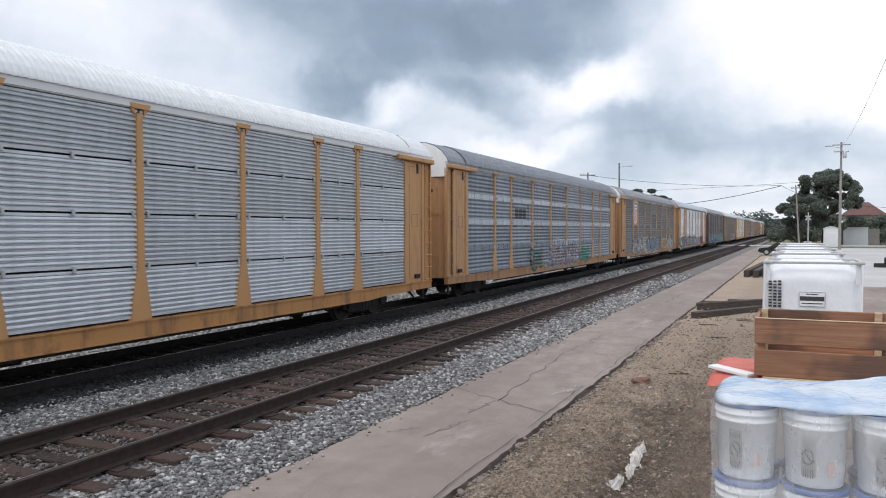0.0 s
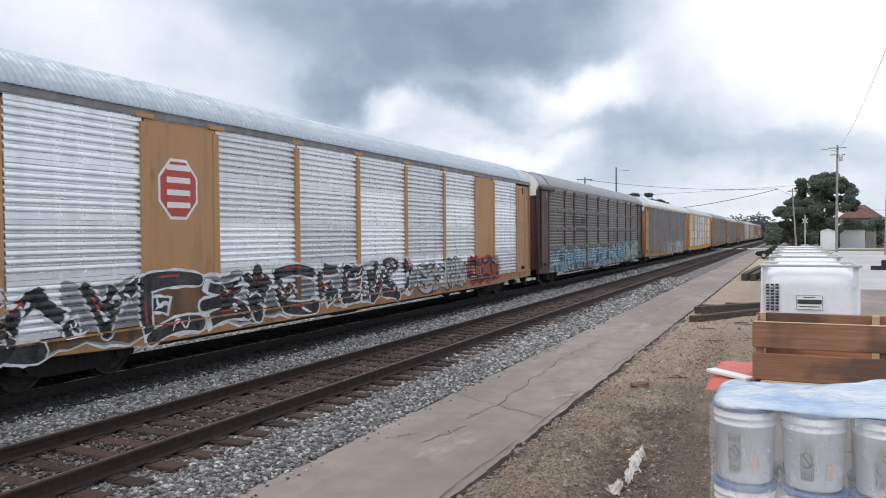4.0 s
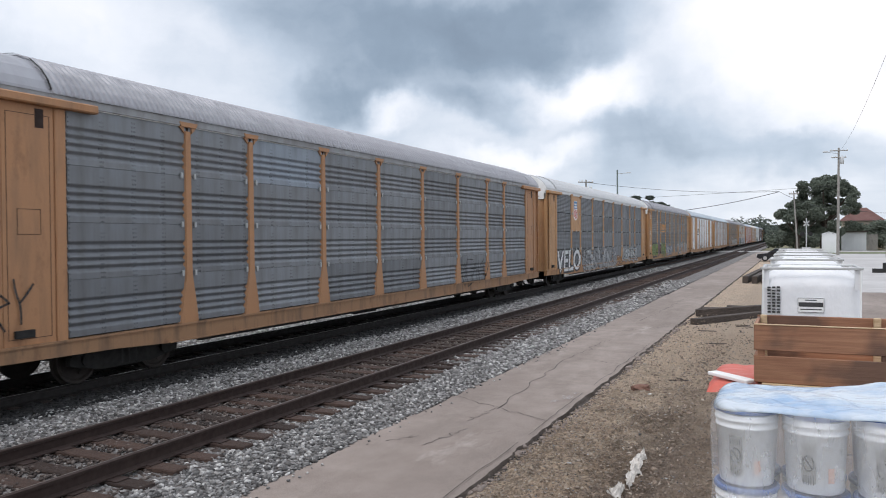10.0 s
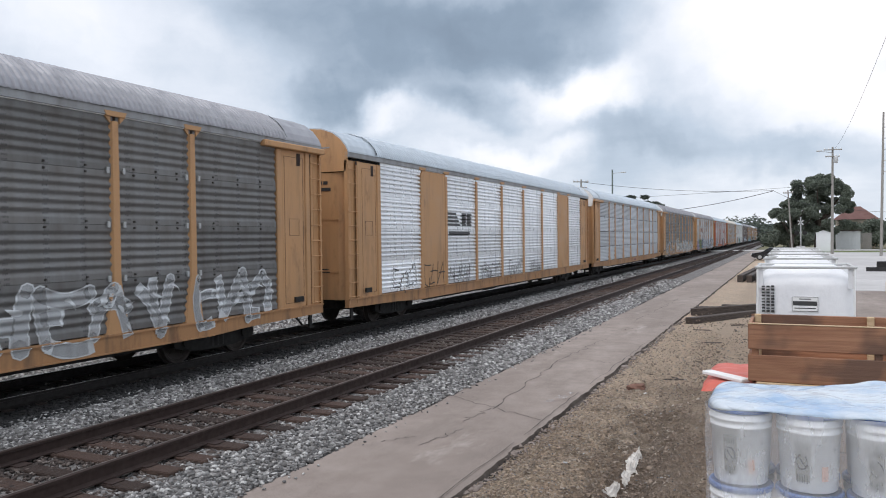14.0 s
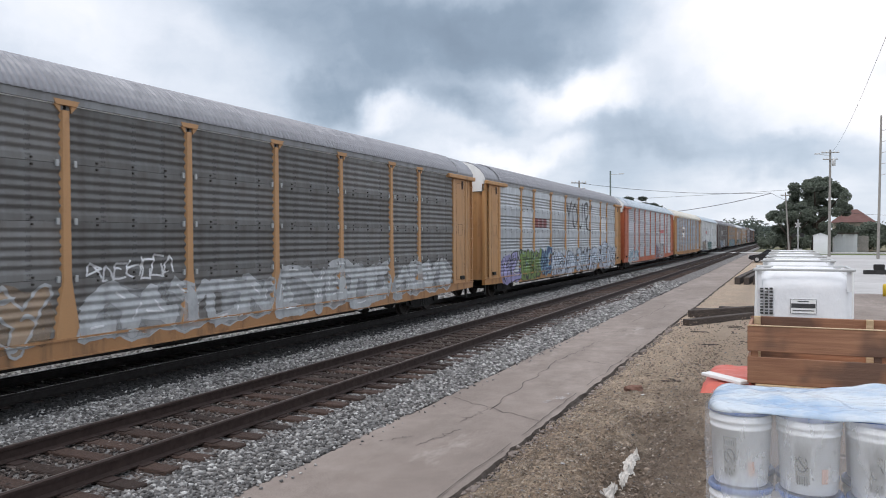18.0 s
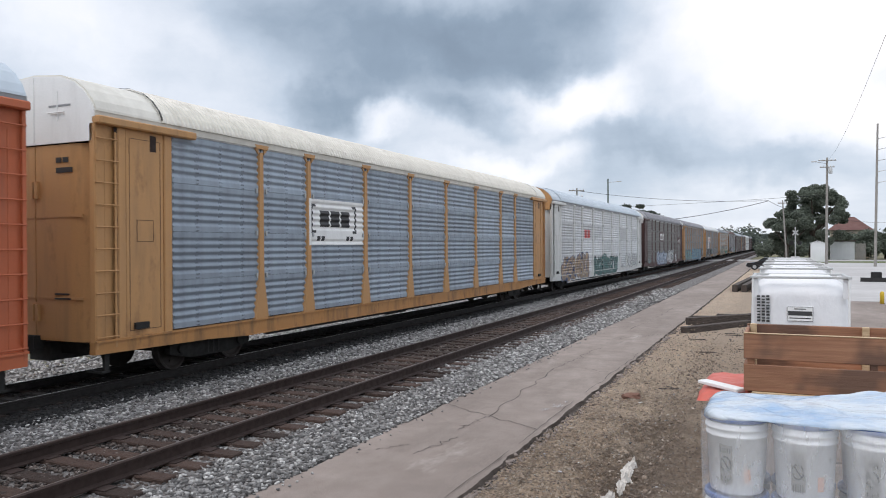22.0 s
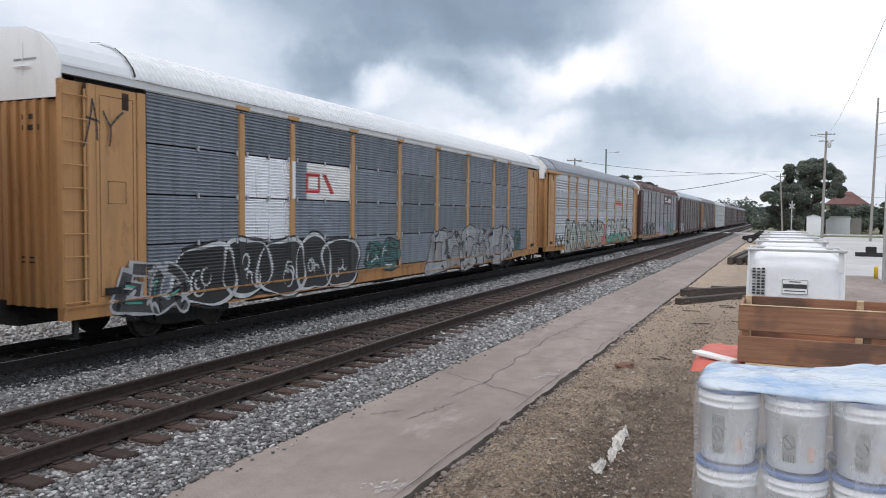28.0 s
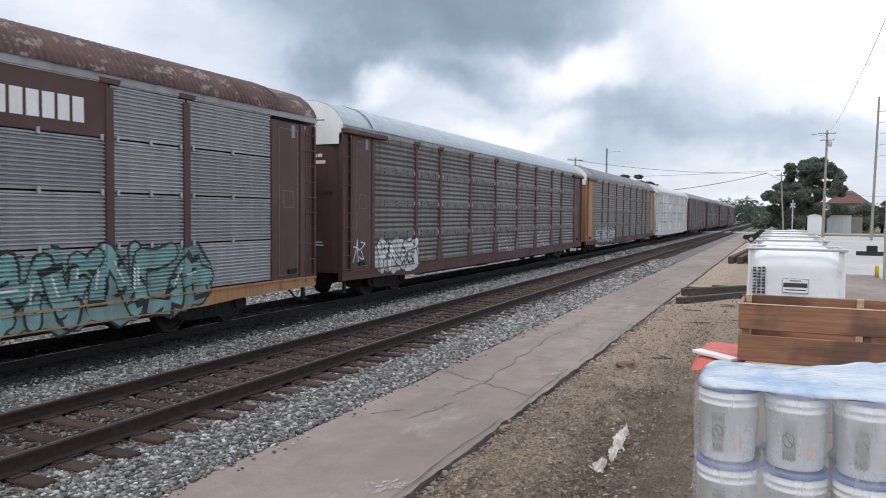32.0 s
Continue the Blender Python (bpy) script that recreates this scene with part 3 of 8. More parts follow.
class Geo:
    """Collects vertices and faces of one mesh."""

    def __init__(self):
        self.v, self.f, self.smooth = [], [], False

    def add(self, verts, faces):
        o = len(self.v)
        self.v.extend(verts)
        self.f.extend(tuple(i + o for i in f) for f in faces)
        return self

    def box(self, x0, x1, y0, y1, z0, z1):
        return self.add([(x, y, z) for z in (z0, z1) for y in (y0, y1) for x in (x0, x1)],
                        [(0, 2, 3, 1), (4, 5, 7, 6), (0, 1, 5, 4), (2, 6, 7, 3), (0, 4, 6, 2), (1, 3, 7, 5)])

    def cbox(self, x0, x1, y0, y1, z0, z1, c=0.01):
        """A box with chamfered edges."""
        X, Y, Z = (x0, x1), (y0, y1), (z0, z1)
        idx, vs = {}, []
        for i in (0, 1):
            for j in (0, 1):
                for k in (0, 1):
                    sx, sy, sz = (c if i == 0 else -c), (c if j == 0 else -c), (c if k == 0 else -c)
                    for a, d in enumerate(((0, sy, sz), (sx, 0, sz), (sx, sy, 0))):
                        idx[i, j, k, a] = len(vs)
                        vs.append((X[i] + d[0], Y[j] + d[1], Z[k] + d[2]))
        fs = []
        for s in (0, 1):
            fs.append([idx[s, j, k, 0] for j, k in ((0, 0), (1, 0), (1, 1), (0, 1))][::1 if s else -1])
            fs.append([idx[i, s, k, 1] for i, k in ((0, 0), (0, 1), (1, 1), (1, 0))][::1 if s else -1])
            fs.append([idx[i, j, s, 2] for i, j in ((0, 0), (1, 0), (1, 1), (0, 1))][::1 if s else -1])
        for p in (0, 1):
            for q in (0, 1):
                fs.append([idx[0, p, q, 1], idx[1, p, q, 1], idx[1, p, q, 2], idx[0, p, q, 2]])
                fs.append([idx[p, 0, q, 0], idx[p, 1, q, 0], idx[p, 1, q, 2], idx[p, 0, q, 2]])
                fs.append([idx[p, q, 0, 0], idx[p, q, 1, 0], idx[p, q, 1, 1], idx[p, q, 0, 1]])
        for i in (0, 1):
            for j in (0, 1):
                for k in (0, 1):
                    fs.append([idx[i, j, k, 0], idx[i, j, k, 1], idx[i, j, k, 2]])
        return self.add(vs, fs)

    def tube(self, p0, p1, r0, r1=None, seg=8, caps=True):
        r1 = r0 if r1 is None else r1
        p0, p1 = Vector(p0), Vector(p1)
        ax = (p1 - p0).normalized()
        u = ax.orthogonal().normalized()
        w = ax.cross(u)
        vs = []
        for p, r in ((p0, r0), (p1, r1)):
            for i in range(seg):
                a = 2 * math.pi * i / seg
                vs.append(tuple(p + u * (r * math.cos(a)) + w * (r * math.sin(a))))
        fs = [(i, (i + 1) % seg, seg + (i + 1) % seg, seg + i) for i in range(seg)]
        if caps:
            fs += [tuple(range(seg))[::-1], tuple(range(seg, 2 * seg))]
        return self.add(vs, fs)

    def lathe(self, profile, seg=20, at=(0, 0, 0), axis="z"):
        """Turns (radius, height) points about an axis."""
        vs, fs = [], []
        for r, h in profile:
            for i in range(seg):
                a = 2 * math.pi * i / seg
                c, s = r * math.cos(a), r * math.sin(a)
                q = (c, s, h) if axis == "z" else (h, c, s)
                vs.append((at[0] + q[0], at[1] + q[1], at[2] + q[2]))
        for k in range(len(profile) - 1):
            for i in range(seg):
                j = (i + 1) % seg
                fs.append((k * seg + i, k * seg + j, (k + 1) * seg + j, (k + 1) * seg + i))
        n = len(profile) - 1
        fs += [tuple(range(seg))[::-1], tuple(n * seg + i for i in range(seg))]
        return self.add(vs, fs)

    def spine(self, pts, seg=12):
        """One tapering tube through (x, y, z, radius) points."""
        vs, fs = [], []
        for x, y, z, r in pts:
            vs += [(x + r * math.cos(6.28319 * i / seg), y + r * math.sin(6.28319 * i / seg), z) for i in range(seg)]
        for k in range(len(pts) - 1):
            fs += [(k * seg + i, k * seg + (i + 1) % seg, (k + 1) * seg + (i + 1) % seg, (k + 1) * seg + i) for i in range(seg)]
        n = (len(pts) - 1) * seg
        fs += [tuple(range(seg))[::-1], tuple(range(n, n + seg))]
        return self.add(vs, fs)

    def prism(self, pts, a, b, plane="xz"):
        """Extrudes a 2D outline along the third axis from a to b."""
        n = len(pts)
        vs = []
        for h in (a, b):
            for p, q in pts:
                vs.append({"xz": (p, h, q), "yz": (h, p, q), "xy": (p, q, h)}[plane])
        fs = [(i, (i + 1) % n, n + (i + 1) % n, n + i) for i in range(n)]
        fs += [tuple(range(n))[::-1], tuple(range(n, 2 * n))]
        return self.add(vs, fs)

    def mesh(self, name, mat, smooth=False):
        me = bpy.data.meshes.new(name)
        me.from_pydata(self.v, [], self.f)
        bm = bmesh.new()
        bm.from_mesh(me)
        bmesh.ops.recalc_face_normals(bm, faces=bm.faces)
        bm.to_mesh(me)
        bm.free()
        me.materials.append(mat)
        if smooth:
            for p in me.polygons:
                p.use_smooth = True
        return me


def raw_mesh(name, verts, faces, mat, smooth=False):
    me = bpy.data.meshes.new(name)
    me.from_pydata(verts, [], faces)
    me.materials.append(mat)
    if smooth:
        for p in me.polygons:
            p.use_smooth = True
    return me


def part(name, data, parent, at=None, label="", kind=""):
    """Links a mesh as one part under a thing or a part."""
    if isinstance(data, tuple):
        data = data[0].mesh(name, data[1])
    ob = new(name, data)
    ob.parent = parent
    if at is not None:
        ob.matrix_basis = at if isinstance(at, Matrix) else Matrix.Translation(at)
    return tagged(ob, label, kind=kind)


def thing(name, label, category, m=None, group="", kind=""):
    ob = new(name)
    if m is not None:
        ob.matrix_basis = m
    return tagged(ob, label, category, group, kind)


def solid(name, geo, mat, label="", category="", m=None, group="", kind="", smooth=False):
    ob = new(name, geo.mesh(name, mat, smooth))
    if m is not None:
        ob.matrix_basis = m
    return tagged(ob, label, category, group, kind)


def heightfield(x0, x1, y0, y1, nx, ny, fn):
    xs = np.linspace(x0, x1, nx)
    ys = np.linspace(y0, y1, ny)
    vs = [(float(x), float(y), float(fn(x, y))) for y in ys for x in xs]
    fs = [(j * nx + i, j * nx + i + 1, (j + 1) * nx + i + 1, (j + 1) * nx + i) for j in range(ny - 1) for i in range(nx - 1)]
    return vs, fs


def nz(x, y, s, seed=0.0):
    return noise.noise(Vector((x * s, y * s, seed)))


# ---- ground and tracks ----
RAIL_Z, TRAIN_Z = 0.28, 0.18          # rail tops of the near track and of the train's track
NEAR_X, TRAIN_X = -7.54, -12.25       # track centres
CURB_L, CURB_R = -5.25, -3.19         # edges of the worn asphalt strip


def dirt_z(x, y):
    """Height of the bare dirt: a bank along the asphalt, a trench further out, clods all over."""
    t = x - CURB_R
    bank = 0.085 * math.exp(-((t - 0.75) / 0.42) ** 2) * (0.6 + 0.9 * nz(2, y, 0.5))
    line = 1.62 + 0.10 * nz(5, y, 0.45)
    rut = -0.12 * math.exp(-((t - line) / 0.16) ** 2) * (0.7 + 0.6 * nz(1, y, 0.7)) + 0.03 * math.exp(-((t - line - 0.32) / 0.15) ** 2)
    rough_ = 0.06 * nz(x, y, 2.2) + 0.055 * nz(x, y, 6.0, 3) + 0.055 * abs(nz(x, y, 9.0, 5)) + 0.03 * nz(x, y, 17.0, 2)
    return max(-0.148, -0.055 + bank + rut + rough_ * min(1, 0.35 + t) - (0.03 + 0.04 * nz(4, y, 0.9)) * math.exp(-(t / 0.16) ** 2))


def build_ground():
    g = new("ground", raw_mesh("ground", [(-2500, -2500, -0.16), (2500, -2500, -0.16), (2500, 2500, -0.16), (-2500, 2500, -0.16)],
                               [(0, 1, 2, 3)], MATS["ground"]))
    tagged(g, "flat scrubby ground with dry grass and dirt", "ground", kind="structure")
    # ballast bed under both tracks
    prof = [(-15.9, -0.15), (-14.9, -0.03), (-10.4, -0.03), (-9.6, 0.03), (-8.9, 0.05), (-6.2, 0.05), (-5.75, 0.025), (CURB_L - 0.02, 0.012), (CURB_L - 0.02, -0.15)]
    ys = [-640, -160, -20, 0, 10, 20, 40, 80, 200, 500, 900]
    vs = [(x, y, z) for y in ys for x, z in prof]
    n = len(prof)
    fs = [(j * n + i, j * n + i + 1, (j + 1) * n + i + 1, (j + 1) * n + i) for j in range(len(ys) - 1) for i in range(n - 1)]
    b = new("ballast_bed", raw_mesh("ballast_bed", vs, fs, MATS["ballast"]))
    tagged(b, "grey crushed-stone ballast bed under two tracks", "ballast", kind="structure")
    # asphalt strip with a ragged broken edge
    rng = random.Random(4)
    pts_r, pts_l = [], []
    y = -30.0
    while y < 130:
        k = 0.028 if y < 40 else 0.02
        pts_r.append((CURB_R + k * nz(0, y, 0.7) + k * 1.6 * nz(3, y, 2.6) + k * 1.0 * abs(nz(5, y, 6.5)), y))
        pts_l.append((CURB_L + 0.09 * nz(7, y, 0.9), y))
        y += 0.07 if 3 < y < 30 else 0.5
    vs, fs = [], []
    cols = 7
    for (xr, yy), (xl, _) in zip(pts_r, pts_l):
        for c in range(cols):
            x = xl + (xr - xl) * c / (cols - 1)
            vs.append((x, yy, 0.0 + 0.012 * nz(x, yy, 0.5) + (-0.02 if c == cols - 1 else 0)))
    w = cols
    fs = [(j * w + i, j * w + i + 1, (j + 1) * w + i + 1, (j + 1) * w + i) for j in range(len(pts_r) - 1) for i in range(w - 1)]
    a = new("pavement", raw_mesh("pavement", vs, fs, MATS["asphalt"], True))
    tagged(a, "worn pale asphalt strip with cracks and a broken edge", "pavement", kind="structure")
    # broken ledge strip; the step's shadow is part of its dark colour
    ledge, fl = [], []
    for j, (xr, yy) in enumerate(pts_r):
        k = 0.016 * nz(xr, yy, 2.4) + 0.014 * nz(xr, yy, 8.0, 2)
        zt = 0.012 * nz(xr, yy, 0.5) - 0.02
        ledge += [(xr, yy, zt), (xr + max(0.004, 0.014 + k), yy, zt - 0.022), (xr + max(0.008, 0.025 + 1.6 * k), yy, zt - 0.05), (xr + max(0.02, 0.075 + 4 * k), yy, -0.115 + 2 * k)]
        if j:
            fl += [(4 * j - 4 + i, 4 * j - 3 + i, 4 * j + 1 + i, 4 * j + i) for i in range(3)]
    part("broken_edge", raw_mesh("broken_edge", ledge, fl, MATS["broken_edge"]), a, label="crumbled edge of the asphalt, its shadow painted in dark")
    # bare dirt beside it: banks, ruts and clods
    vs, fs = heightfield(CURB_R - 0.04, 2.2, 2.0, 22.0, 150, 420, dirt_z)
    d = new("dirt_verge", raw_mesh("dirt_verge", vs, fs, MATS["dirt"], True))
    tagged(d, "bare brown dirt verge with clods and ruts", "dirt", kind="structure")
    vs, fs = heightfield(CURB_R - 0.04, 2.6, 20.6, 90.0, 40, 220, lambda x, y: -0.072 + 0.03 * nz(x, y, 1.2) - (0.06 if y < 21.5 else 0))
    d = new("dirt_verge_far", raw_mesh("dirt_verge_far", vs, fs, MATS["dirt"], True))
    tagged(d, "bare brown dirt verge further along the track", "dirt", kind="structure")
    # concrete yard and the road that crosses the tracks
    c = Geo().box(1.9, 60, -30, 122, -0.3, -0.02)
    solid("concrete_yard", c, MATS["concrete"], "pale grey concrete yard", "yard", kind="structure")
    c = Geo().box(-3.3, 1.9, 90, 122, -0.3, -0.03)
    solid("yard_apron", c, MATS["asphalt"], "worn asphalt apron by the crossing", "yard", kind="structure")
    c = Geo().box(-60, 60, 129, 137, -0.3, 0.10)
    solid("road", c, MATS["concrete"], "pale road that crosses the tracks", "road", kind="structure")
    c = Geo().box(4, 60, 122, 128.9, -0.3, 0.03)
    solid("grass_strip", c, MATS["grass"], "strip of mown grass behind the yard", "grass", kind="structure")


def rail_profile(top):
    return [(-0.07, top - 0.18), (0.07, top - 0.18), (0.07, top - 0.165), (0.012, top - 0.145), (0.012, top - 0.045),
            (0.036, top - 0.036), (0.036, top - 0.006), (0.026, top - 0.001), (-0.026, top - 0.001), (-0.036, top - 0.006), (-0.036, top - 0.036),
            (-0.012, top - 0.045), (-0.012, top - 0.145), (-0.07, top - 0.165)]


def build_track(cx, top, name, head, label):
    tr = thing(name, label, "railway track", Matrix.Translation((cx, 0, 0)), kind="structure")
    for s in (-1, 1):
        geo = Geo().prism([(p + s * 0.7525, q) for p, q in rail_profile(top)], -640, 900)
        r = part("rail", (geo, MATS["rail_greasy_shaded" if name == "train_track" else "rail"]), tr)
        part("rail_head", (Geo().box(s * 0.7525 - 0.024, s * 0.7525 - 0.006, -640, 900, top - 0.004, top + 0.002), head), r)
    tie_top = top - 0.185
    base = Geo().cbox(-1.3, 1.3, -0.112, 0.112, tie_top - 0.17, tie_top, 0.012).mesh("tie", MATS["tie_oily_shaded" if name == "train_track" else "tie"])
    plate = Geo().cbox(-0.18, 0.18, -0.09, 0.09, tie_top, tie_top + 0.014, 0.004).mesh("tie_plate", MATS["rail"])
    rng = random.Random(int(abs(cx) * 10))
    y, i = 1.2, 0
    rest = Geo()
    while y < 330:
        yy = y + rng.uniform(-0.03, 0.03)
        if y < 62:
            t = part("tie", base, tr, pose(rng.uniform(-0.05, 0.05), yy, rng.uniform(-0.012, 0.008), 0, 0, rng.uniform(-1.2, 1.2)))
            if y < 30:
                for s in (-1, 1):
                    part("tie_plate", plate, t, (s * 0.7525, 0, 0))
        else:
            rest.box(-1.3, 1.3, yy - 0.11, yy + 0.11, tie_top - 0.1, tie_top)
        y += 0.515
    # oily strip along the main line's rails, the train's shade put into its colour
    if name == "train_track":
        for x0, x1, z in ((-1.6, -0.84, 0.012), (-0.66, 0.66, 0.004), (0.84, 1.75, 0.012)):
            part("oily_ballast", (Geo().box(x0, x1, -640, 500, -0.2, z - 0.03), MATS["oily_shaded"]), tr)
    part("ties_beyond", (rest, MATS["tie"]), tr, kind="stuff")
    return tr


def scatter_stones(name, regions, mat, label, seed, parent=None):
    """Crushed stones: regions of (x0, x1, y0, y1, count, size, height function)."""
    rng = np.random.default_rng(seed)
    bm = bmesh.new()
    bmesh.ops.create_icosphere(bm, subdivisions=1, radius=1.0)
    bv = np.array([v.co[:] for v in bm.verts])
    bf = np.array([[v.index for v in f.verts] for f in bm.faces])
    bm.free()
    V, Fs, off = [], [], 0
    for x0, x1, y0, y1, count, size, zf in regions:
        # thin out with distance
        u = rng.random(count)
        ys = y0 + (y1 - y0) * u ** 1.5
        xs = rng.uniform(x0, x1, count)
        s = size * rng.uniform(0.6, 1.3, count) * (1 + 0.35 * (ys - y0) / max(1e-6, y1 - y0))
        for x, y, r in zip(xs, ys, s):
            k = np.array([rng.uniform(0.55, 1.0), rng.uniform(0.9, 1.55), rng.uniform(0.5, 0.9)]) * r
            jit = 1 + 0.30 * rng.standard_normal((len(bv), 1)).clip(-1.6, 1.6)
            a = rng.uniform(0, 6.283)
            ca, sa = math.cos(a), math.sin(a)
            p = bv * jit * k
            p = np.stack([p[:, 0] * ca - p[:, 1] * sa, p[:, 0] * sa + p[:, 1] * ca, p[:, 2]], 1)
            V.append(p + np.array([x, y, zf(x, y) + r * 0.25]))
            Fs.append(bf + off)
            off += len(bv)
    V, Fs = np.concatenate(V), np.concatenate(Fs)
    me = bpy.data.meshes.new(name)
    me.vertices.add(len(V))
    me.vertices.foreach_set("co", V.astype(np.float32).ravel())
    me.loops.add(len(Fs) * 3)
    me.loops.foreach_set("vertex_index", Fs.astype(np.int32).ravel())
    me.polygons.add(len(Fs))
    me.polygons.foreach_set("loop_start", np.arange(0, len(Fs) * 3, 3, dtype=np.int32))
    me.update(calc_edges=True)
    me.materials.append(mat)
    ob = new(name, me)
    return tagged(ob, label, "stones", kind="stuff")


def shoulder_z(x, y):
    prof = [(-14.9, -0.03), (-10.4, -0.03), (-9.6, 0.03), (-8.9, 0.05), (-6.2, 0.05), (-5.75, 0.025), (CURB_L - 0.02, 0.012)]
    for (a, za), (b, zb) in zip(prof, prof[1:]):
        if a <= x <= b:
            return za + (zb - za) * (x - a) / (b - a)
    return 0.0


build_ground()
build_track(NEAR_X, RAIL_Z, "near_track", MATS["railtop"], "rusty near track with dark weathered ties")
build_track(TRAIN_X, TRAIN_Z, "train_track", MATS["railtop_bright"], "main track with polished rails under the train")

# ---- the train ----
CAR_L, BODY = 28.0, 13.37             # coupled length of a car; half its body
ENDW = 1.80                           # plain section at each end
BAYS = (2.75, 1.9, 2.83, 2.83, 2.83, 2.83, 2.83, 1.9, 2.75)
SIDE = 1.50                           # half width to the outer face of the panels
P_BOT, P_TOP = 0.92, 4.72             # side panels, above the rail
SILL_BOT = 0.56
ROOF = [(-1.55, 4.872), (-1.54, 4.92), (-1.47, 5.06), (-1.30, 5.26), (-1.05, 5.44), (-0.7, 5.56), (0.0, 5.62),
        (0.7, 5.56), (1.05, 5.44), (1.30, 5.26), (1.47, 5.06), (1.54, 4.92), (1.55, 4.872)]
CACHE = {}


def cached(key, make):
    if key not in CACHE:
        CACHE[key] = make()
    return CACHE[key]


def bay_edges():
    y = -BODY + ENDW
    out = [y]
    k = (2 * BODY - 2 * ENDW) / sum(BAYS)
    for w in BAYS:
        y += w * k
        out.append(y)
    return out


EDGES = bay_edges()


# ribs, their depth, flat strips below and above them
RIBS = {"fine": (12, 0.034, 0.04, 0.04), "mid": (9, 0.048, 0.05, 0.05), "bold": (6, 0.062, 0.08, 0.08), "wide": (5, 0.035, 0.10, 0.10), "shallow": (5, 0.022, 0.11, 0.11), "grouped": (4, 0.042, 0.10, 0.30)}
WAVED = ("wide", "shallow", "grouped")


@functools.lru_cache(maxsize=None)
def rib_profile(style, h):
    """Outer profile (inset, z) of a side panel, from bottom to top."""
    n, depth, flat, top = RIBS[style]
    p = (h - flat - top) / n
    pts = [(0.010, 0.0), (0.010, flat)]
    for i in range(n):
        z = flat + i * p
        if style in WAVED:
            # soft waves
            pts += [(0.010 + depth * (0.5 - 0.5 * math.cos(2 * math.pi * k / 8)), z + p * k / 8) for k in range(1, 9)]
        else:
            # rounded faces that lean back, a sharp groove under each
            pts += [(depth, z + p * 0.03), (depth, z + p * 0.23), (0.004, z + p * 0.33), (0.0, z + p * 0.50), (0.004, z + p * 0.70), (0.016, z + p * 0.88), (0.030, z + p * 0.985)]
    return pts + [(0.010, h - top + 0.004), (0.010, h)]


def panel_mesh(w, h, style, mat):
    def make():
        pr = rib_profile(style, h)
        g = Geo()
        pts = [(-i, z) for i, z in pr] + [(-0.088, h), (-0.088, 0.0)]
        g.prism(pts, -w / 2, w / 2)
        return g.mesh("panel", mat)
    return cached(("panel", round(w, 3), round(h, 3), style, mat.name), make)


def bolts_mesh(edges):
    """Pairs of bolt heads above and below the joints of the wide-ribbed panels."""
    def make():
        g = Geo()
        ph = (P_TOP - P_BOT) / 4
        for e0, e1 in zip(edges, edges[1:]):
            for u in (0.22, 0.5, 0.78):
                y = e0 + (e1 - e0) * u
                for r in (1, 2, 3):
                    for d in (-0.055, 0.055):
                        g.box(-0.02, 0.012, y - 0.017, y + 0.017, P_BOT + r * ph + d - 0.017, P_BOT + r * ph + d + 0.017)
        return g.mesh("panel_bolts", MATS["wheel"])
    return cached(("bolts", round(edges[1], 2)), make)


def post_mesh(mat, flare=True):
    def make():
        g = Geo()
        z0, z1 = P_BOT - 0.03, P_TOP + 0.02
        fr = 0.026
        # a hat section that spreads towards the sill
        levels = [(z0, 0.26), (z0 + 0.42, 0.20), (z0 + 0.95, 0.105), (z1 - 0.1, 0.092)] if flare else [(z0, 0.11), (z1 - 0.1, 0.11)]
        vs, fs = [], []
        for z, hw in levels:
            vs += [(-0.05, -hw, z), (fr, -hw + 0.03, z), (fr, hw - 0.03, z), (-0.05, hw, z)]
        for k in range(len(levels) - 1):
            a, b = 4 * k, 4 * k + 4
            for i in range(3):
                fs.append((a + i, a + i + 1, b + i + 1, b + i))
            fs.append((a + 3, a, b, b + 3))
        n = 4 * (len(levels) - 1)
        fs += [(0, 1, 2, 3), (n + 3, n + 2, n + 1, n)]
        g.add(vs, fs)
        # head plate
        g.prism([(-0.20, z1 - 0.02), (0.20, z1 - 0.02), (0.24, z1 + 0.07), (-0.24, z1 + 0.07)], -0.05, fr + 0.02, "yz")
        if flare:
            for s in (-1, 1):
                g.prism([(s * 0.10, z1 - 0.14), (s * 0.22, z1 - 0.02), (s * 0.10, z1 - 0.02)], -0.03, fr - 0.005, "yz")
        return g.mesh("post", mat)
    return cached(("post", flare, mat.name), make)


def roof_mesh(mat, length):
    def make():
        n = int(2 * length / 0.132)
        ys, lift = [], []
        for i in range(n):
            y = -length + i * (2 * length / n)
            p = 2 * length / n
            ys += [y, y + p * 0.32, y + p * 0.5, y + p * 0.82]
            up = 0.04 if abs(y + p / 2) < length - 1.5 else 0.0
            lift += [0.0, 0.0, up, up]
        ys.append(length)
        lift.append(0.0)
        k = len(ROOF)
        vs, fs = [], []
        for y, l in zip(ys, lift):
            for j, (x, z) in enumerate(ROOF):
                nx_, nz_ = x / 1.6, max(0.0, (z - 4.85))
                r = math.hypot(nx_, nz_) or 1
                e = l
                vs.append((x + e * nx_ / r, y, z + e * nz_ / r))
        for i in range(len(ys) - 1):
            for j in range(k - 1):
                fs.append((i * k + j, i * k + j + 1, (i + 1) * k + j + 1, (i + 1) * k + j))
        fs.append(tuple(range(k)))
        m_ = (len(ys) - 1) * k
        fs.append(tuple(range(m_ + k - 1, m_ - 1, -1)))
        return raw_mesh("roof", vs, fs, mat)
    return cached(("roof", mat.name), make)


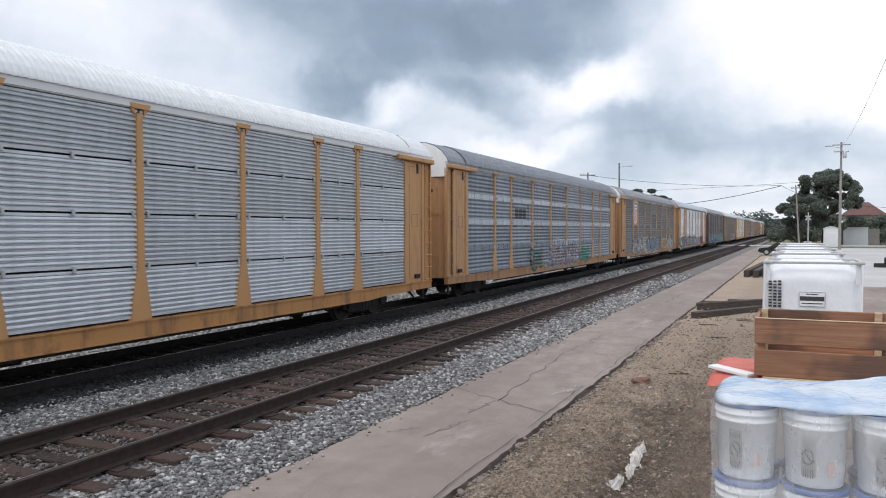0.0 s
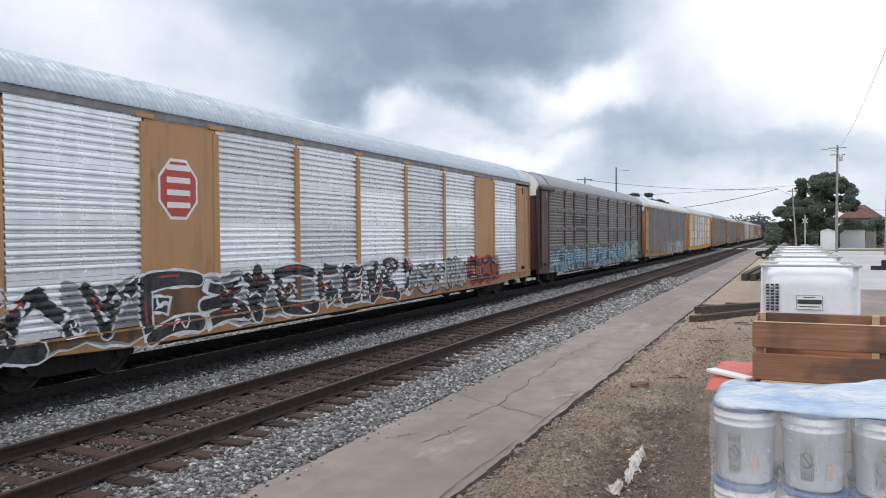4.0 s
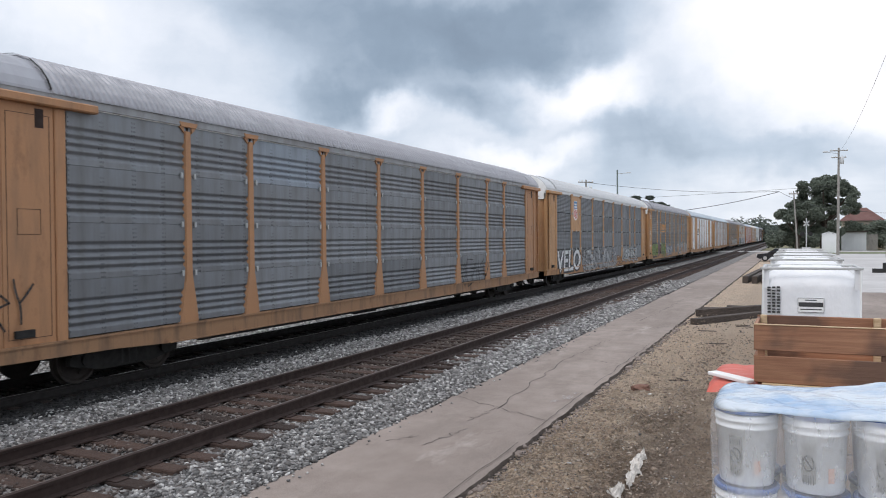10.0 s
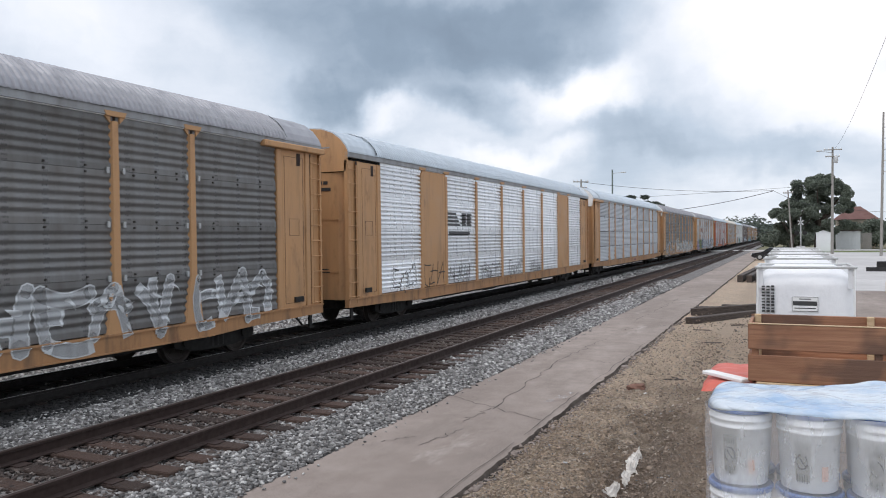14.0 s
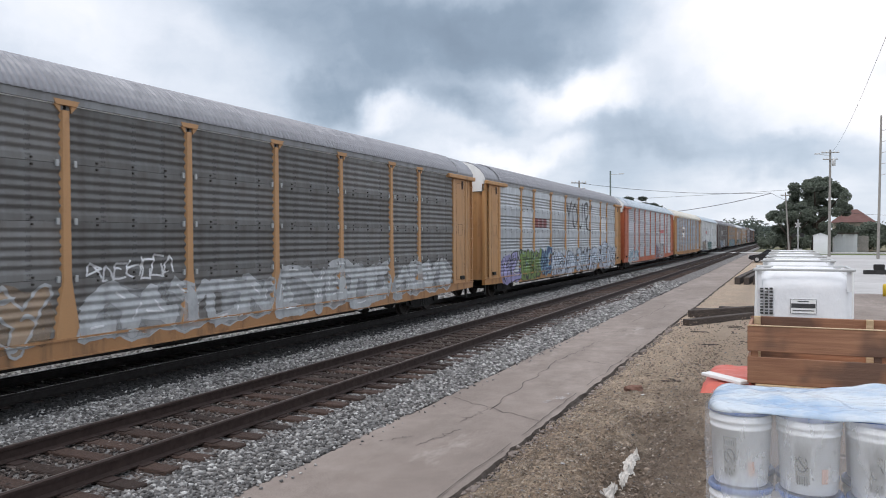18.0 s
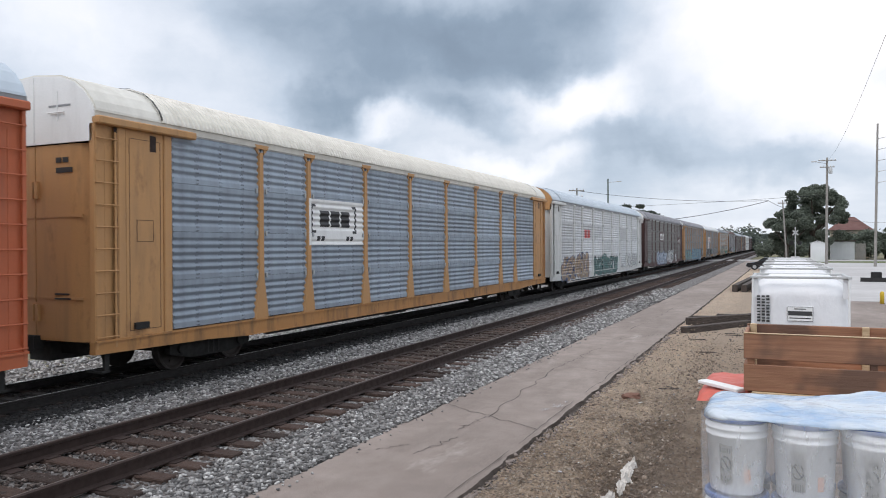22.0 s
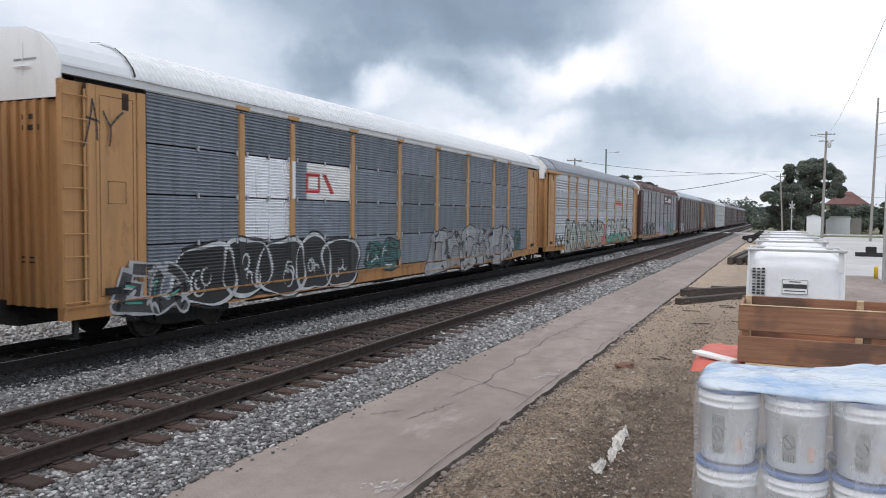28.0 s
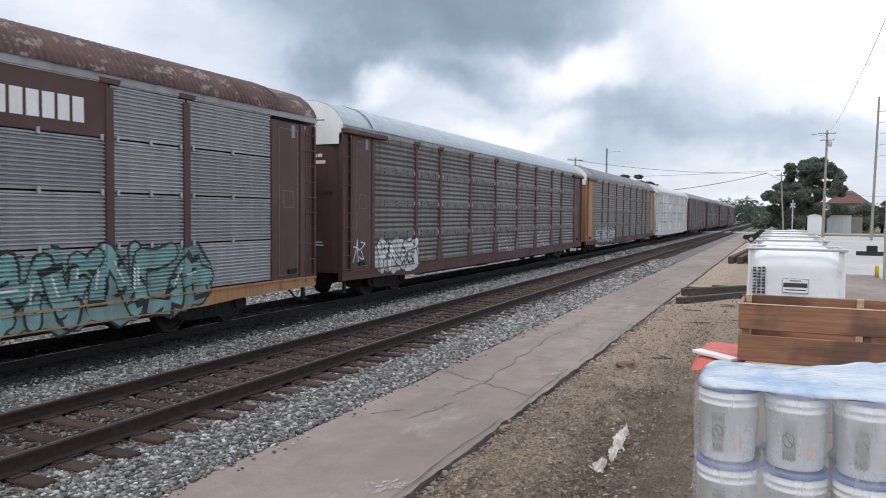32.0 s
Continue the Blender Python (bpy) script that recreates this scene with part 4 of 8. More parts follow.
def wheelset_mesh():
    def make():
        g = Geo()
        g.tube((-0.95, 0, 0), (0.95, 0, 0), 0.075, seg=10)
        for s in (-1, 1):
            prof = [(0.10, s * 0.66), (0.12, s * 0.69), (0.36, s * 0.70), (0.455, s * 0.69), (0.455, s * 0.715), (0.425, s * 0.725), (0.42, s * 0.83), (0.37, s * 0.83), (0.34, s * 0.79), (0.15, s * 0.77), (0.11, s * 0.84)]
            g.lathe(prof, 20, axis="x")
            for i in range(5):
                a = i * 1.2566
                g.tube((s * 0.785, 0.25 * math.cos(a), 0.25 * math.sin(a)), (s * 0.80, 0.25 * math.cos(a), 0.25 * math.sin(a)), 0.035, seg=6)
        return g.mesh("wheelset", MATS["wheel"])
    return cached(("wheelset",), make)


def side_frame_mesh():
    def make():
        g = Geo()
        out = [(-1.22, 0.50), (-1.22, 0.36), (-0.98, 0.30), (-0.55, 0.22), (0.55, 0.22), (0.98, 0.30), (1.22, 0.36), (1.22, 0.50),
               (1.05, 0.60), (0.70, 0.60), (0.34, 0.80), (-0.34, 0.80), (-0.70, 0.60), (-1.05, 0.60)]
        g.prism(out, -0.06, 0.06, "yz")
        for s in (-0.16, 0.0, 0.16):
            g.tube((0.0, s, 0.26), (0.0, s, 0.66), 0.085, seg=8)
        for s in (-0.89, 0.89):
            g.tube((-0.02, s, 0.44), (0.11, s, 0.44), 0.12, seg=10)
        return g.mesh("side_frame", MATS["black"])
    return cached(("side_frame",), make)


def ladder_mesh(mat):
    def make():
        g = Geo()
        for s in (-0.2, 0.2):
            g.box(0.0, 0.02, s - 0.022, s + 0.022, 0.75, 4.55)
        for i in range(10):
            z = 0.95 + i * 0.385
            g.tube((0.035, -0.235, z), (0.035, 0.235, z), 0.014, seg=6)
        return g.mesh("ladder", mat)
    return cached(("ladder", mat.name), make)


def end_piece(kind, mat, mirror):
    """Pieces of the plain corner section of a side: ladder recess, hinge post, door pocket, closing post."""
    def make():
        g = Geo()
        z0, z1 = P_BOT - 0.05, P_TOP - 0.06
        if kind == "ladder_recess":
            g.prism([(0.01, 0.0), (0.01, 0.06), (-0.05, 0.06), (-0.05, 0.50), (-0.10, 0.50), (-0.10, 0.0)], z0, z1, "xy")
        elif kind == "hinge_post":
            g.cbox(-0.10, 0.022, 0.50, 0.68, z0, z1, 0.02)
        elif kind == "door_pocket":
            g.cbox(-0.10, -0.005, 0.682, 1.598, z0, z1, 0.02)
        elif kind == "closing_post":
            g.cbox(-0.10, 0.02, 1.60, ENDW, z0, z1, 0.02)
        else:
            g.box(-0.004, 0.05, 0.86, 1.18, 1.02, 1.14)
        me = g.mesh(kind, mat)
        return mirrored(me) if mirror else me
    return cached((kind, mat.name, mirror), make)


def end_door_mesh(mat, ribbed):
    """One leaf of an end door, from the middle of the car's end to its corner."""
    def make():
        g = Geo()
        z0, z1 = 0.86, 4.34
        pts = [(0.012, 0.0), (0.9, 0.0), (1.15, -0.03), (1.38, -0.12), (1.46, -0.24), (1.42, -0.28), (1.36, -0.17), (1.12, -0.08), (0.9, -0.05), (0.012, -0.05)]
        g.prism(pts, z0, z1, "xy")
        if ribbed:
            for x in (0.18, 0.42, 0.66, 0.9, 1.12):
                g.box(x - 0.03, x + 0.03, -0.02, 0.05, z0, z1)
        else:
            for z in (1.6, 3.05):
                g.box(0.02, 1.2, -0.02, 0.012, z, z + 0.05)
            g.box(0.02, 0.10, 0.0, 0.05, 1.2, 1.5)
            g.box(0.02, 0.10, 0.0, 0.05, 3.4, 3.7)
        return g.mesh("end_door", mat)
    return cached(("end_door", mat.name, ribbed), make)


def end_cap_mesh(mat):
    """The upper part of an end door, with the roof's outline."""
    def make():
        g = Geo()
        out = [(-1.46, 4.36), (1.46, 4.36)] + [(x * 0.985, z - 0.03) for x, z in ROOF[::-1] if z > 4.8]
        g.prism(out, -0.03, 0.0)
        g.box(-0.02, 0.02, -0.01, 0.012, 4.4, 5.56)
        for x in (-0.62, 0.62):
            g.box(x - 0.012, x + 0.012, 0, 0.012, 4.75, 5.3)
            g.tube((x - 0.2, 0.03, 4.9), (x + 0.2, 0.03, 4.9), 0.014, seg=6)
        return g.mesh("end_cap", mat)
    return cached(("end_cap", mat.name), make)


def far_side_mesh(mat):
    """The side turned from the yard: panels and posts in one piece."""
    def make():
        g = Geo()
        for a, b in zip(EDGES, EDGES[1:]):
            for k in range(16):
                z = P_BOT + k * (P_TOP - P_BOT) / 16
                g.prism([(-SIDE + 0.05, z), (-SIDE + 0.02, z + 0.02), (-SIDE + 0.02, z + 0.12), (-SIDE + 0.05, z + 0.2)], a + 0.1, b - 0.1)
            g.box(-SIDE + 0.05, -SIDE + 0.08, a, b, P_BOT, P_TOP)
        return g.mesh("far_side_panels", mat)
    return cached(("far_side", mat.name), make)


def sill_mesh(mat, inset):
    def make():
        g = Geo()
        x0, x1 = SIDE - 0.12, SIDE + 0.015 - inset
        # deeper between the trucks
        out = [(-BODY, 0.90), (-BODY, 0.66), (-10.6, 0.62), (-9.4, SILL_BOT), (9.4, SILL_BOT), (10.6, 0.62), (BODY, 0.66), (BODY, 0.90)]
        g.prism(out, x0, x1, "yz")
        g.box(x1 - 0.01, x1 + 0.03, -BODY, BODY, 0.86, 0.90)
        g.box(x1 - 0.02, x1 + 0.03, -9.4, 9.4, SILL_BOT, SILL_BOT + 0.025)
        return g.mesh("side_sill", mat)
    return cached(("sill", mat.name), make)


def under_mesh():
    def make():
        g = Geo()
        g.box(-1.38, 1.38, -BODY + 0.3, BODY - 0.3, 0.80, 0.89)
        g.box(-0.28, 0.28, -BODY + 0.1, BODY - 0.1, 0.48, 0.82)
        for y in (-7.5, -5, -2.5, 0, 2.5, 5, 7.5):
            g.box(-1.38, 1.38, y - 0.1, y + 0.1, 0.56, 0.82)
        g.tube((0.75, -1.6, 0.52), (0.75, -0.5, 0.52), 0.2, seg=10)
        g.box(0.6, 0.95, 0.6, 1.1, 0.42, 0.75)
        return g.mesh("underframe", MATS["black"])
    return cached(("under",), make)


def coupler_mesh():
    def make():
        g = Geo()
        g.box(-0.11, 0.11, -0.35, 0.18, 0.70, 0.94)
        g.cbox(-0.19, 0.17, 0.15, 0.36, 0.66, 0.98, 0.03)
        g.box(0.05, 0.19, 0.34, 0.46, 0.70, 0.94)
        g.box(-0.9, 0.9, -0.42, -0.32, 0.60, 0.86)
        g.tube((0.75, -0.3, 0.66), (0.80, 0.1, 0.30), 0.025, seg=6)
        g.tube((0.80, 0.1, 0.30), (0.45, 0.35, 0.45), 0.025, seg=6)
        for s in (-1, 1):
            g.box(s * 1.36 - 0.03, s * 1.36 + 0.03, -0.40, -0.3, 0.32, 0.70)
            g.box(s * 1.2 - 0.2, s * 1.2 + 0.2, -0.42, -0.22, 0.30, 0.34)
        return g.mesh("coupler", MATS["black"])
    return cached(("coupler",), make)


class Side:
    """The outer surface of one car's side, on which paint lies."""

    def __init__(self, style, gap, slim, plates, boards=()):
        self.gap, self.slim, self.plates, self.boards = gap, slim, plates, boards
        self.ph = (P_TOP - P_BOT) / 4
        pr = rib_profile(style, self.ph - gap)
        self.pz, self.pi = [q[1] for q in pr], [q[0] for q in pr]
        self.zcuts = [0.855, 0.862, 0.9, P_BOT - 0.01]
        for r in range(4):
            base = P_BOT + r * self.ph + gap / 2
            self.zcuts += [base + z for z in self.pz[1:-1]] + [base + self.ph - gap / 2]
        self.ycuts = []
        for e in EDGES[1:-1]:
            for h in ((0.115, 0.085) if slim else (0.30, 0.245, 0.20, 0.155, 0.105, 0.072)):
                self.ycuts += [e - h, e + h]
        self.ycuts += [s * (BODY - ENDW - 0.02 * k) for s in (-1, 1) for k in (0, 1)]
        for y0, y1, z0, z1 in boards:
            self.ycuts += [y0, y1]
            self.zcuts += [z0, z1]
        self.zcuts.sort()
        self.ycuts.sort()

    def surface(self, y, z):
        """The side's outer face at arrays of y and z."""
        e = np.array(EDGES[1:-1])
        k = np.argmin(np.abs(y[:, None] - e), axis=1)
        r = np.clip(((z - P_BOT) / self.ph).astype(int), 0, 3)
        out = SIDE - np.interp(z - P_BOT - r * self.ph - self.gap / 2, self.pz, self.pi)
        bay = k + (y > e[k])
        for b, full in self.plates.items():
            out = np.where((bay == b) & (r >= 4 - full), SIDE + 0.006, out)
        for y0, y1, z0, z1 in self.boards:
            out = np.where((y > y0) & (y < y1) & (z > z0) & (z < z1), SIDE + 0.012, out)
        u = z - P_BOT + 0.03
        half = 0.10 if self.slim else np.interp(u, (0.0, 0.42, 0.95), (0.242, 0.182, 0.087))
        out = np.where(np.abs(y - e[k]) < half, SIDE + 0.028, out)
        out = np.where((z > P_TOP) | (np.abs(y) > BODY - ENDW), SIDE + 0.024, out)
        return np.where(z < 0.9, SIDE + np.where(z > 0.858, 0.047, 0.017), out)

    def lay(self, me):
        """Cuts a flat mesh along ribs and posts and presses it on to the side."""
        vs = [tuple(v.co) for v in me.vertices]
        polys = [[vs[i] for i in p.vertices] for p in me.polygons]
        for axis, cuts in ((2, self.zcuts), (1, self.ycuts)):
            ends = np.array([(min(v[axis] for v in p), max(v[axis] for v in p)) for p in polys])
            lo, hi = np.searchsorted(cuts, ends[:, 0] + 1e-4, "right").tolist(), np.searchsorted(cuts, ends[:, 1] - 1e-4, "left").tolist()
            out = []
            for p, i, j in zip(polys, lo, hi):
                for c in cuts[i:j]:
                    below, p = cut_poly(p, axis, c)
                    out.append(below)
                out.append(p)
            polys = [p for p in out if len(p) > 2]
        nv = np.array([v for p in polys for v in p])
        nv[:, 0] += self.surface(nv[:, 1], nv[:, 2]) + 0.005 - FACE
        nf, o = [], 0
        for p in polys:
            nf.append(tuple(range(o, o + len(p))))
            o += len(p)
        m2 = bpy.data.meshes.new(me.name)
        m2.from_pydata(nv.tolist(), [], nf)
        m2.materials.append(me.materials[0])
        return m2


def cut_poly(p, axis, c):
    """Splits a polygon at a height along one axis: the part below and the part above."""
    lo, hi = [], []
    for a, b in zip(p, p[1:] + p[:1]):
        (lo if a[axis] <= c else hi).append(a)
        if (a[axis] - c) * (b[axis] - c) < 0:
            u = (c - a[axis]) / (b[axis] - a[axis])
            q = tuple(a[k] + (b[k] - a[k]) * u for k in range(3))
            lo.append(q)
            hi.append(q)
    return lo, hi


def press_paint(car, side, old):
    """Lays every painted sign and letter of a car on its ribs and posts."""
    for ob in car.children_recursive:
        if ob in old or ob.data is None:
            continue
        flat = ob.data
        ob.data = side.lay(flat)
        bpy.data.meshes.remove(flat)


def slab_mesh(key, polys, x0, x1, mat):
    """Flat shapes laid on the side of a car: outlines in (y, z)."""
    def make():
        g = Geo()
        for p in polys:
            g.prism(p, x0, x1, "yz")
        return g.mesh(key, mat)
    return make()


FACE = SIDE + 0.034                   # just proud of the posts


def bars(y0, z0, n, w, h, gap):
    return [[(y0 + i * (w + gap), z0), (y0 + i * (w + gap) + w, z0), (y0 + i * (w + gap) + w, z0 + h), (y0 + i * (w + gap), z0 + h)] for i in range(n)]


def rect(y0, y1, z0, z1):
    return [(y0, z0), (y1, z0), (y1, z1), (y0, z1)]


NODES = [(0.0, 0.0), (0.5, 0.0), (1.0, 0.0), (0.0, 0.5), (0.5, 0.5), (1.0, 0.5), (0.0, 1.0), (0.5, 1.0), (1.0, 1.0)]
FORMS = [((0, 6), (6, 8), (3, 4), (0, 2)), ((0, 7), (7, 2), (3, 5)), ((6, 1), (1, 8), (4, 7)), ((0, 6), (6, 5), (5, 0), (4, 2)), ((6, 8), (8, 3), (3, 2), (2, 0)),
         ((0, 6), (2, 8), (3, 5), (0, 1)), ((8, 6), (6, 0), (0, 2), (2, 5)), ((0, 6), (6, 2), (2, 8)), ((6, 4), (8, 4), (4, 1)), ((0, 3), (3, 7), (7, 5), (5, 2), (0, 1))]


def bar_poly(a, b, t, grow, cut):
    """A thick bar from a to b whose ends are cut on the slant."""
    l = math.hypot(b[0] - a[0], b[1] - a[1]) or 1
    u, v = (b[0] - a[0]) / l, (b[1] - a[1]) / l
    h, e = t / 2 + grow, t * 0.42 + grow
    k = cut * t
    return [(a[0] - u * (e + k) - v * h, a[1] - v * (e + k) + u * h), (a[0] - u * (e - k) + v * h, a[1] - v * (e - k) - u * h),
            (b[0] + u * (e + k) + v * h, b[1] + v * (e + k) - u * h), (b[0] + u * (e - k) - v * h, b[1] + v * (e - k) + u * h)]


def bez(a, c, b, n=9):
    return [((1 - u) ** 2 * a[0] + 2 * u * (1 - u) * c[0] + u * u * b[0], (1 - u) ** 2 * a[1] + 2 * u * (1 - u) * c[1] + u * u * b[1]) for u in (i / (n - 1) for i in range(n))]


def ribbon(g, x, pts, widths, caps=True):
    """A flat band along a bent line, with a half-width at each point and rounded ends."""
    vs, fs, n = [], [], len(pts)
    for i, (p, h) in enumerate(zip(pts, widths)):
        a, b = pts[max(0, i - 1)], pts[min(n - 1, i + 1)]
        l = math.hypot(b[0] - a[0], b[1] - a[1]) or 1
        u, v = (b[0] - a[0]) / l, (b[1] - a[1]) / l
        vs += [(x, p[0] + v * h, p[1] - u * h), (x, p[0] - v * h, p[1] + u * h)]
        if i:
            fs.append((2 * i - 2, 2 * i, 2 * i + 1, 2 * i - 1))
    g.add(vs, fs)
    if caps:
        for p, h in ((pts[0], widths[0]), (pts[-1], widths[-1])):
            g.add([(x + 0.0001, p[0] + h * math.cos(k * 0.7854), p[1] + h * math.sin(k * 0.7854)) for k in range(8)], [tuple(range(8))])


def taper(n, w, lo=0.12):
    return [w * (lo + (1 - lo) * math.sin(math.pi * (0.12 + 0.88 * i / (n - 1))) ** 0.8) for i in range(n)]


def spray(car, spec, seed):
    """Sprayed lettering that cannot be read: leaning, interlocked letter-like bands with outlines over a coat of paint.
    spec: (first and last y, bottom and top z, shapes, fill, outline, shine)"""
    y0, y1, z0, z1, n, fill, line, shine = spec
    rng = random.Random(seed)
    w, h_all = (y1 - y0) / n, z1 - z0
    g = new("graffiti")
    g.parent = car
    tagged(g, "sprayed graffiti lettering over the lower side")
    # coat of paint with a wavy border
    k = n * 8
    ph = [rng.uniform(0, 6.28) for _ in range(4)]
    top, bot = [], []
    for i in range(k + 1):
        u = i / k
        y = y0 - 0.12 + (y1 - y0 + 0.24) * u
        e = min(1.0, 9 * u, 9 * (1 - u)) ** 0.5
        top.append((y, (z0 + z1) / 2 + h_all * e * (0.45 + 0.055 * math.sin(u * n * 6.0 + ph[0]) + 0.035 * math.sin(u * n * 13 + ph[1]))))
        bot.append((y, (z0 + z1) / 2 - h_all * e * (0.47 + 0.05 * math.sin(u * n * 5.2 + ph[2]) + 0.03 * math.sin(u * n * 15 + ph[3]))))
    if fill != "panel":
        gc = Geo()
        for i in range(k):
            gc.add([(FACE - 0.004, y, z) for y, z in (bot[i], bot[i + 1], top[i + 1], top[i])], [(0, 1, 2, 3)])
        if n > 2:
            ge = Geo()
            ribbon(ge, FACE - 0.0055, top, [0.05 + 0.03 * math.sin(i * 0.9 + ph[1]) for i in range(k + 1)], False)
            ribbon(ge, FACE - 0.0055, bot, [0.035 + 0.02 * math.sin(i * 0.7 + ph[2]) for i in range(k + 1)], False)
            part("border", (ge, paint_col(line)), g)
        part("paint_coat", (gc, paint_col(fill, 0.5 if line in ("grey", "teal") or fill == "black" else 0.25)), g)
    marks, glint = Geo(), Geo()
    for i in range(n):
        cy = y0 + w * i + rng.uniform(-0.06, 0.06) * w
        ww, hh = w * rng.uniform(0.92, 1.08), h_all * rng.uniform(0.80, 0.96)
        zb = z0 + (h_all - hh) * rng.random()
        lean, t = rng.uniform(-0.1, 0.3), min(w * 0.33, hh * 0.27) * rng.uniform(0.85, 1.15)
        if fill == "panel":
            t *= 0.75
        rim = 0.022 if fill == "panel" else 0.085 if fill == "cream" else 0.045
        jig = [(u + rng.uniform(-0.14, 0.14), v + rng.uniform(-0.12, 0.12)) for u, v in NODES]
        go, gf = Geo(), Geo()
        base = FACE + 0.009 * (i % 2)
        for s, (a, b) in enumerate(rng.choice(FORMS)):
            pa, pb = [(cy + t * 0.3 + (ww - t * 0.6) * jig[q][0] + lean * hh * (jig[q][1] - 0.5), zb + t * 0.3 + (hh - t * 0.6) * jig[q][1]) for q in (a, b)]
            l = math.hypot(pb[0] - pa[0], pb[1] - pa[1])
            bow = rng.uniform(-0.28, 0.28)
            mid = ((pa[0] + pb[0]) / 2 - (pb[1] - pa[1]) * bow, (pa[1] + pb[1]) / 2 + (pb[0] - pa[0]) * bow)
            line_pts = bez(pa, mid, pb)
            f0, f1 = rng.uniform(0.75, 1.2), rng.uniform(0.75, 1.2)
            half = [t / 2 * (f0 + (f1 - f0) * q / 8) for q in range(9)]
            round_end = rng.random() < 0.45
            ribbon(go, base + 0.0003 * s, line_pts, [q + rim * (0.6 + 0.9 * rng.random()) for q in half], round_end)
            ribbon(gf, base + 0.003 + 0.0003 * s, line_pts[0 if round_end else 1:9 if round_end else 8], half[0 if round_end else 1:9 if round_end else 8], round_end)
            for _ in range(rng.choice((0, 1, 2, 2))):
                # hooked spur
                d = rng.choice((-1, 1))
                q0 = line_pts[rng.randrange(2, 8)]
                q1 = (q0[0] + d * t * rng.uniform(0.5, 1.3), q0[1] + t * rng.uniform(-1.0, 0.9))
                qc = (q0[0] + d * t * rng.uniform(0.1, 0.5), q0[1] + t * rng.uniform(-0.8, 0.8))
                ribbon(marks, FACE + 0.0165 + 0.0002 * (s % 3), bez(q0, qc, q1), taper(9, rng.uniform(0.018, 0.05)), False)
            if rng.random() < 0.6:
                off = [(p[0] - t * 0.12, p[1] + t * 0.2) for p in line_pts[2:6]]
                ribbon(glint, FACE + 0.0185 + 0.0002 * (s % 3), off, [0.02] * 4)
        part("letter_outline", (go, paint_col(line)), g)
        part("letter_fill", (gf, paint_col(fill, 0.55 if fill == "panel" else 0.25 if line in ("grey", "teal") else 0.10)), g)
    if line != "white" or fill != "panel":
        part("line_work", (marks, paint_col(line)), g, kind="stuff")
    if shine:
        part("shine", (glint, paint_col(shine, 0.1)), g, kind="stuff")


def bubbles(y0, y1, z0, z1, n, fill, line, halo, seed, label):
    """Round swollen sprayed forms side by side: pale halo, fill, dark rim and loops inside."""
    def fn(car):
        rng = random.Random(seed)
        g = new("graffiti")
        g.parent = car
        tagged(g, label)
        w, h = (y1 - y0) / n, z1 - z0
        go, gf, gl, gi = Geo(), Geo(), Geo(), Geo()
        for i in range(n):
            cy, cz = y0 + w * (i + 0.5), (z0 + z1) / 2 + rng.uniform(-0.05, 0.05) * h
            ry, rz, ph = w * rng.uniform(0.58, 0.72), h * rng.uniform(0.44, 0.5), rng.uniform(0, 6.28)
            ring = []
            for k in range(36):
                a = k * 0.174533
                e = 1 / (abs(math.cos(a)) ** 2.8 + abs(math.sin(a)) ** 2.8) ** (1 / 2.8)
                e *= 1 + 0.06 * math.sin(3 * a + ph) + 0.04 * math.sin(5 * a + 2 * ph)
                ring.append((cy + ry * e * math.cos(a), cz + rz * e * math.sin(a)))
            d = 0.0006 * i
            gf.add([(FACE + d, cy, cz)] + [(FACE + d, y, z) for y, z in ring], [(0, k + 1, (k + 1) % 36 + 1) for k in range(36)])
            ribbon(gl, FACE + 0.006 + d, ring + ring[:2], [0.032 + 0.02 * math.sin(k * 0.5 + ph) for k in range(38)], False)
            ribbon(go, FACE - 0.004 + 0.0002 * i, [(cy + (y - cy) * 1.07, cz + (z - cz) * 1.07) for y, z in ring + ring[:2]], [0.055] * 38, False)
            for _ in range(3):
                qy, qz, r = cy + rng.uniform(-0.35, 0.35) * ry, cz + rng.uniform(-0.5, 0.5) * rz, rng.uniform(0.06, 0.15) * h
                a0, a1 = rng.uniform(0, 6.28), rng.uniform(2.4, 6.0)
                ribbon(gi, FACE + 0.010 + d, [(qy + r * math.cos(a0 + a1 * k / 12), qz + r * 1.3 * math.sin(a0 + a1 * k / 12)) for k in range(13)], taper(13, 0.028), False)
        if halo:
            part("halo", (go, paint_col(halo, 0.2)), g, kind="stuff")
        if fill:
            part("fill", (gf, paint_col(fill, -0.2 if fill == "black" else 0.12)), g)
        if line:
            part("outline", (gl, paint_col(line)), g)
            part("inner_line", (gi, paint_col(line)), g, kind="stuff")
    return fn


def brushed(y0, z0, k, col, w, strokes, label):
    """Readable letters drawn with a broad brush: each stroke a few points in letter units."""
    def fn(car):
        g = Geo()
        for s, st in enumerate(strokes):
            pts = []
            for i in range(len(st) - 1):
                p0, p1, p2, p3 = st[max(0, i - 1)], st[i], st[i + 1], st[min(len(st) - 1, i + 2)]
                for q in range(6):
                    u = q / 6
                    pts.append(tuple(0.5 * (2 * p1[c] + (p2[c] - p0[c]) * u + (2 * p0[c] - 5 * p1[c] + 4 * p2[c] - p3[c]) * u * u + (3 * p1[c] - p0[c] - 3 * p2[c] + p3[c]) * u ** 3) for c in (0, 1)))
            pts.append(st[-1])
            n = len(pts)
            ribbon(g, FACE + 0.0004 * s, [(y0 + k * a, z0 + k * b) for a, b in pts], [w * (0.65 + 0.35 * math.sin(i * 0.45 + s)) for i in range(n)])
        part("lettering", (g, paint_col(col)), car, label=label, kind="stuff")
    return fn


